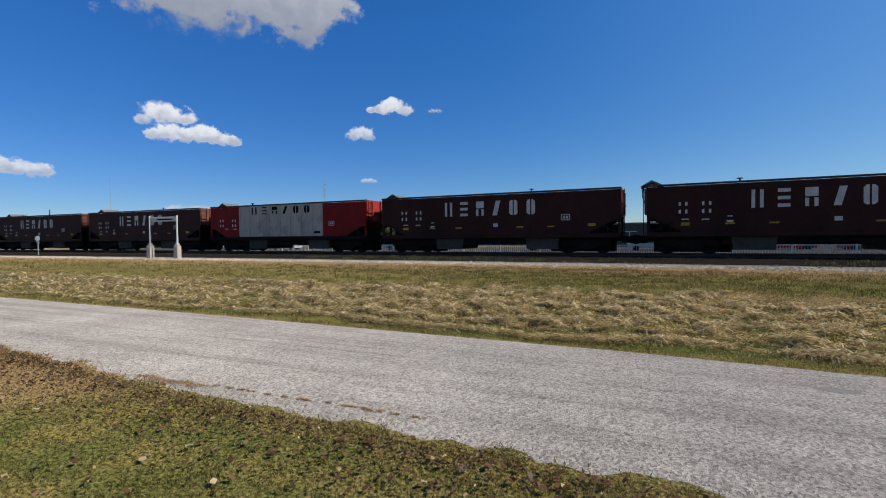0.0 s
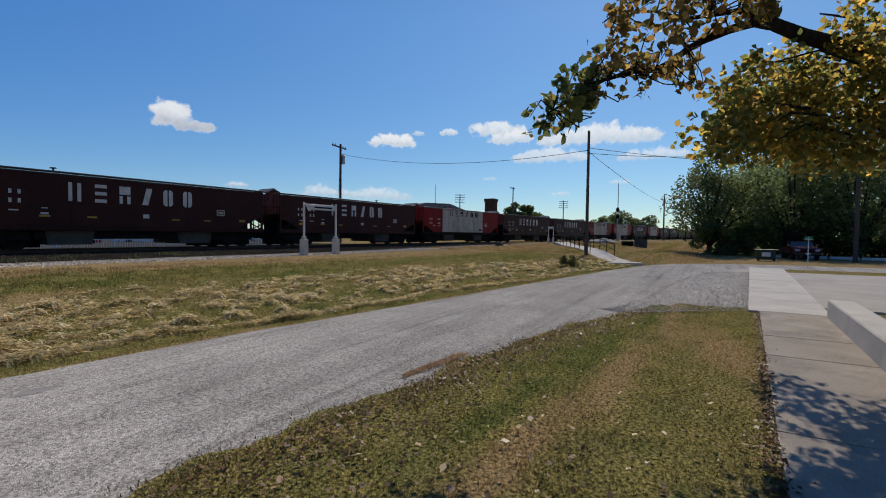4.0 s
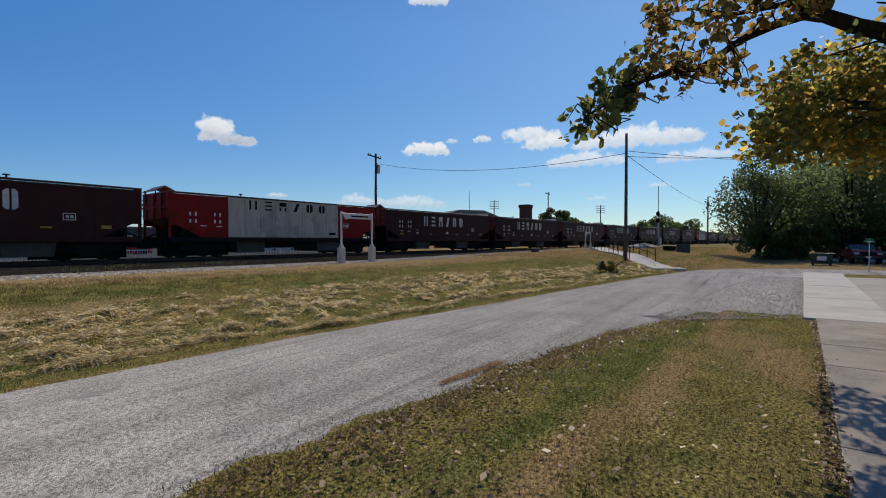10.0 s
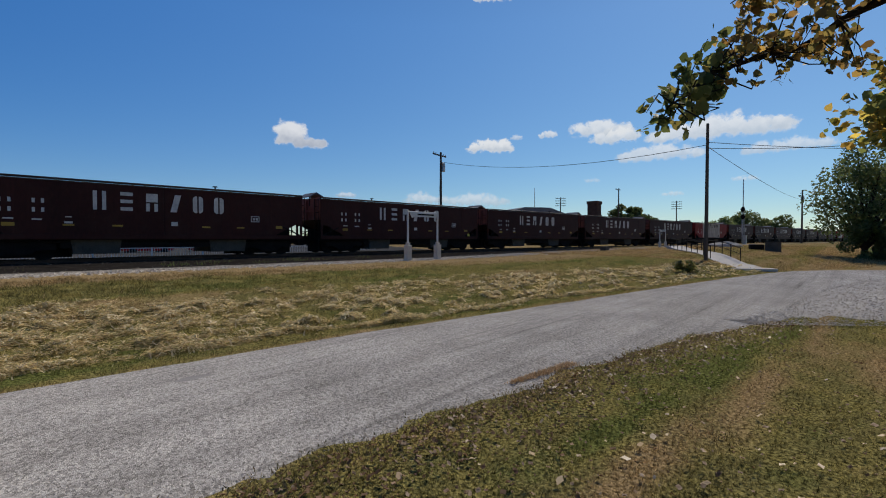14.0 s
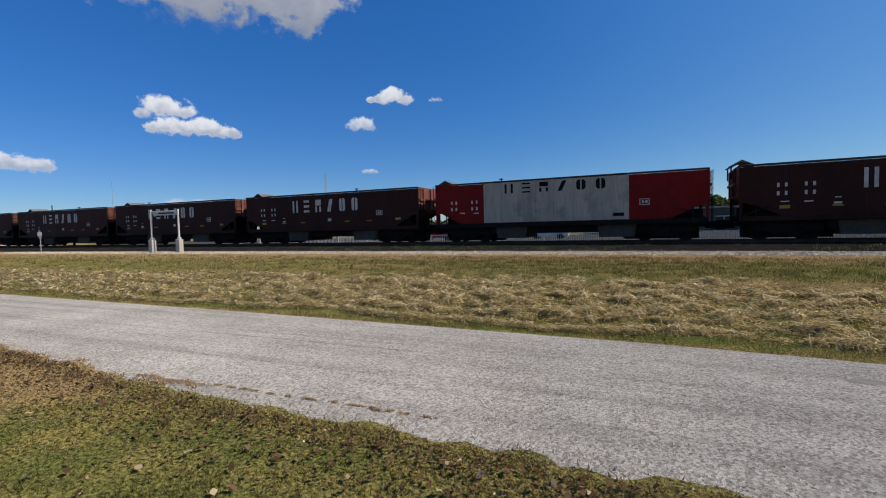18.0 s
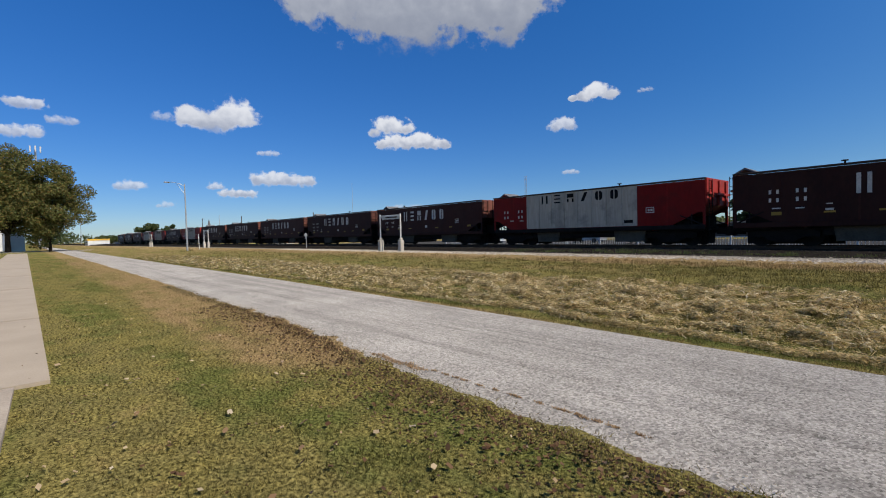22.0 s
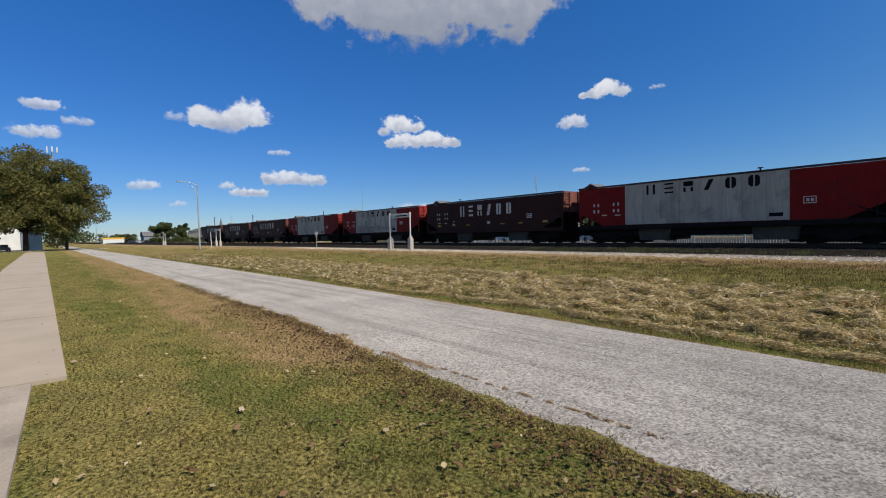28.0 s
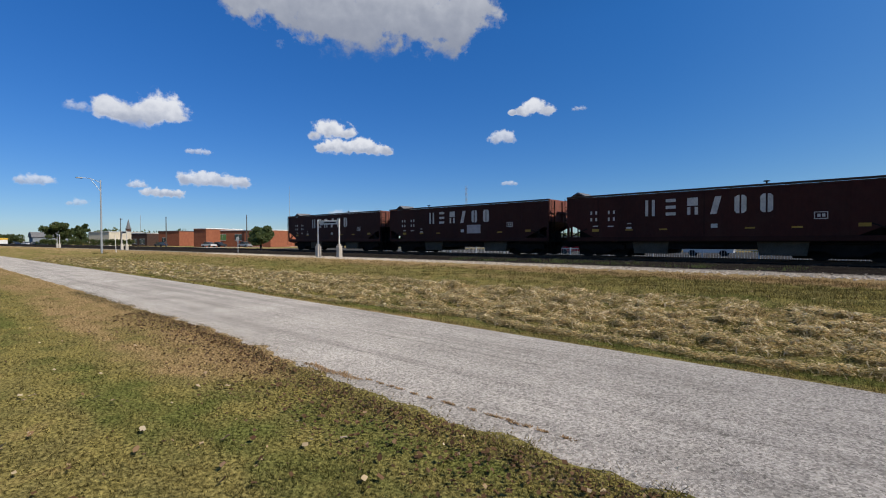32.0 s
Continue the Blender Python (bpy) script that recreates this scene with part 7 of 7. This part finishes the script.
def build_gravel():
    rng = np.random.default_rng(14)
    n = 8000
    x = 10.6 + 15 * rng.uniform(0, 1, n) ** 1.7
    lo = np.interp(x, (10.6, 12.3, 20, 29.75), (1.3, -0.85, -1.46, -2.18))
    hi = np.interp(x, (10.6, 14, 20, 29), (2.7, 2.5, 1.9, 0.1))
    y = lo + (hi - lo) * rng.uniform(0, 1, n) ** 1.3
    s = rng.uniform(0.008, 0.034, n) * (0.8 + 0.02 * x)
    # grit along the lawn's edge of the road
    m = 2500
    xe = rng.uniform(-14, 11, m)
    ye = np.interp(xe, [p[0] for p in NEAR_EDGE], [p[1] for p in NEAR_EDGE]) + np.abs(rng.normal(0, 0.16, m)) + 0.02
    x, y, s = np.concatenate([x, xe]), np.concatenate([y, ye]), np.concatenate([s, rng.uniform(0.004, 0.013, m)])
    n += m
    z = np.where(np.arange(n) < n - m, 0.028, 0.03)
    a = rng.uniform(0, 6.28, n)
    base = np.stack([x, y, z], 1)
    ring = [base + np.stack([np.cos(a + o) * s, np.sin(a + o) * s * 0.8, 0 * s - 0.004], 1) for o in (0, 2.2, 4.1)]
    v = np.concatenate([*ring, base + np.stack([0 * s, 0 * s, s * 0.25], 1)])
    i = np.arange(n)
    f = np.concatenate([np.stack([i + n * p, i + n * q, i + 3 * n], 1) for p, q in ((0, 1), (1, 2), (2, 0))])
    tagged(new("gravel_stones", mesh("gravel_stones", v, f, BALLAST)), "loose grey gravel stones beside the road", "gravel", kind="stuff")


def build_litter():
    rng = np.random.default_rng(10)
    n = 2600
    r = 1.5 * (13 / 1.5) ** rng.uniform(0, 1, n)
    a = np.where(rng.uniform(0, 1, n) < 0.62, rng.uniform(0.6, 1.85, n), rng.uniform(-1.6, 0.6, n))
    x, y = r * np.sin(a), r * np.cos(a)
    side = rng.uniform(0, 1, n) < 0.2
    x[side] = rng.uniform(1.6, 7.5, side.sum())
    y[side] = np.interp(x[side], (0, 3.8, 12.2), (-0.24, -0.43, -1.06)) + rng.normal(0.02, 0.07, side.sum())
    ok = (y < np.interp(x, [p[0] for p in NEAR_EDGE], [p[1] for p in NEAR_EDGE]) - 0.05) & (y > -2.0)
    x, y = x[ok], y[ok]
    lay = np.interp(x, (-7, 0, 3.8, 12.2), (-0.07, -0.24, -0.43, -1.06))
    ok = (y > lay - 0.03) | (rng.uniform(0, 1, len(x)) < 0.12)
    leaf_sheet(x[ok], y[ok], rng, LITTER, "dry brown and pale leaves scattered on the lawn")
    r = 2.0 + 13 * rng.uniform(0, 1, 900) ** 1.5
    a = rng.uniform(-1.75, 1.7, 900)
    x, y = r * np.sin(a), r * np.cos(a)
    ok = (y < np.interp(x, [p[0] for p in NEAR_EDGE], [p[1] for p in NEAR_EDGE]) - 0.1) & (y > np.interp(x, (-7.2, -7, 0, 12.2), (0.3, -0.05, -0.2, -1.0))) & (x < 11.5)
    leaf_sheet(x[ok], y[ok], rng, LITTER_PALE, "pale curled leaves scattered on the lawn", 1.4)
    # dark leaves gathered along the road's edge and the footpath's edge
    x = rng.uniform(-12, 11, 6000)
    y = np.interp(x, [p[0] for p in NEAR_EDGE], [p[1] for p in NEAR_EDGE]) - np.abs(rng.normal(0, 0.5, 6000)) - 0.03
    xw = rng.uniform(1.5, 12, 900)
    yw = np.interp(xw, (0, 3.8, 12.2), (-0.24, -0.43, -1.06)) + np.abs(rng.normal(0, 0.06, 900))
    leaf_sheet(np.concatenate([x, xw]), np.concatenate([y, yw]), rng, LITTER_DARK, "dark brown leaves gathered along the edge of the lawn")


def leaf_sheet(x, y, rng, mat, label, large=1.0):
    n = len(x)
    s = large * (0.008 + 0.018 * rng.uniform(0, 1, n) ** 2)
    t = rng.uniform(0, 6.28, n)
    u = np.stack([np.cos(t), np.sin(t), rng.normal(0, 0.25, n)], 1)
    v = np.stack([-np.sin(t), np.cos(t), rng.normal(0, 0.35, n)], 1)
    on_walk = y < np.interp(x, (0, 3.8, 12.2), (-0.24, -0.43, -1.06))
    c = np.stack([x, y, np.where(on_walk, 0.055, 0.034) + rng.uniform(0, 0.015, n)], 1)
    pts = np.stack([c + s[:, None] * (p * u + q * v) + np.array((0, 0, g)) for p, q, g in ((-1.1, 0, 0.006), (-0.4, 0.7, 0.0), (0.5, 0.6, 0.01), (1.2, 0, 0), (0.5, -0.6, 0.012), (-0.4, -0.7, 0.0))], 1)
    tagged(new("fallen_leaves", quads("fallen_leaves", pts, mat)), label, "leaves", kind="stuff")


def build_tufts():
    """Grass in the cracks of the road, the straw spill at its edge, and weeds along the ballast."""
    rng = np.random.default_rng(12)
    pts = []

    def tuft(x, y, n, rx, ry, h):
        px, py = x + rng.normal(0, rx, n), y + rng.normal(0, ry, n)
        a, w, hh = rng.uniform(0, 6.28, n), rng.uniform(0.004, 0.009, n), 0.3 * h * rng.uniform(0.4, 1.2, n)
        l = rng.normal(0, 0.9, (n, 2)) * hh[:, None]
        z = np.full(n, 0.02)
        pts.append(np.stack([np.stack([px - w * np.cos(a), py - w * np.sin(a), z], 1), np.stack([px + w * np.cos(a), py + w * np.sin(a), z], 1), np.stack([px + l[:, 0], py + l[:, 1], z + hh + 0.012], 1)], 1))
    for x in (-4.2, -4.0, -3.82, -3.7, -3.45, -3.25, -3.02, -2.95, -2.7, -2.5, -2.42, -2.3, -2.22, -2.1, -1.95, -1.74):
        tuft(x, 3.63 + 0.015 * rng.normal(), 42, 0.030, 0.010, 0.03)
    spill = len(pts)
    for x in np.arange(-5.35, -4.3, 0.07):
        tuft(x, 3.56 + 0.02 * rng.normal(), 45, 0.05, 0.028, 0.035)
    for x in np.arange(4.45, 5.6, 0.03):
        tuft(x, 3.0 - 0.13 * (x - 4.45), 42, 0.06, 0.022 + 0.018 * (x - 4.45), 0.06)
    tagged(new("straw_spill", quads("straw_spill", np.concatenate(pts[spill:]), SPILL)), "tan dry grass spilled on the road's edge", "grass", kind="stuff")
    del pts[spill:]
    tagged(new("road_tufts", quads("road_tufts", np.concatenate(pts), SPILL)), "dry grass growing in the cracks at the road edge", "grass", kind="stuff")
    for k in range(84):
        x = rng.uniform(-34, 20)
        if rng.uniform() < 0.6:
            x = rng.uniform(-18, -2)
        weeds((x, track_y(x) - rng.uniform(2.7, 3.9)), rng.uniform(0.3, 0.9), 60, rng.uniform(0.12, 0.36), LEAF_MID)
    # the dead brown rim of the lawn along the road
    pts.clear()
    for x in np.arange(-19, 9, 0.055):
        thick = noise.noise((x * 1.3, 0, 11)) + 0.6 * noise.noise((x * 4.1, 0, 12))
        if thick > -0.35:
            edge = float(np.interp(x, [p[0] for p in NEAR_EDGE], [p[1] for p in NEAR_EDGE])) + edge_rag(x)
            tuft(x, edge - 0.10, int(14 + 24 * max(0, thick)), 0.06, 0.11, 0.06)
    tagged(new("lawn_rim", quads("lawn_rim", np.concatenate(pts), DRY_TUFT)), "dead brown grass along the lawn's ragged edge", "grass", kind="stuff")


build_lawn()
build_bank()
build_slope()
build_gravel()
build_litter()
build_tufts()


def motions():
    for i, c in TRAIN:
        walk(c, car_rows(i))


motions()
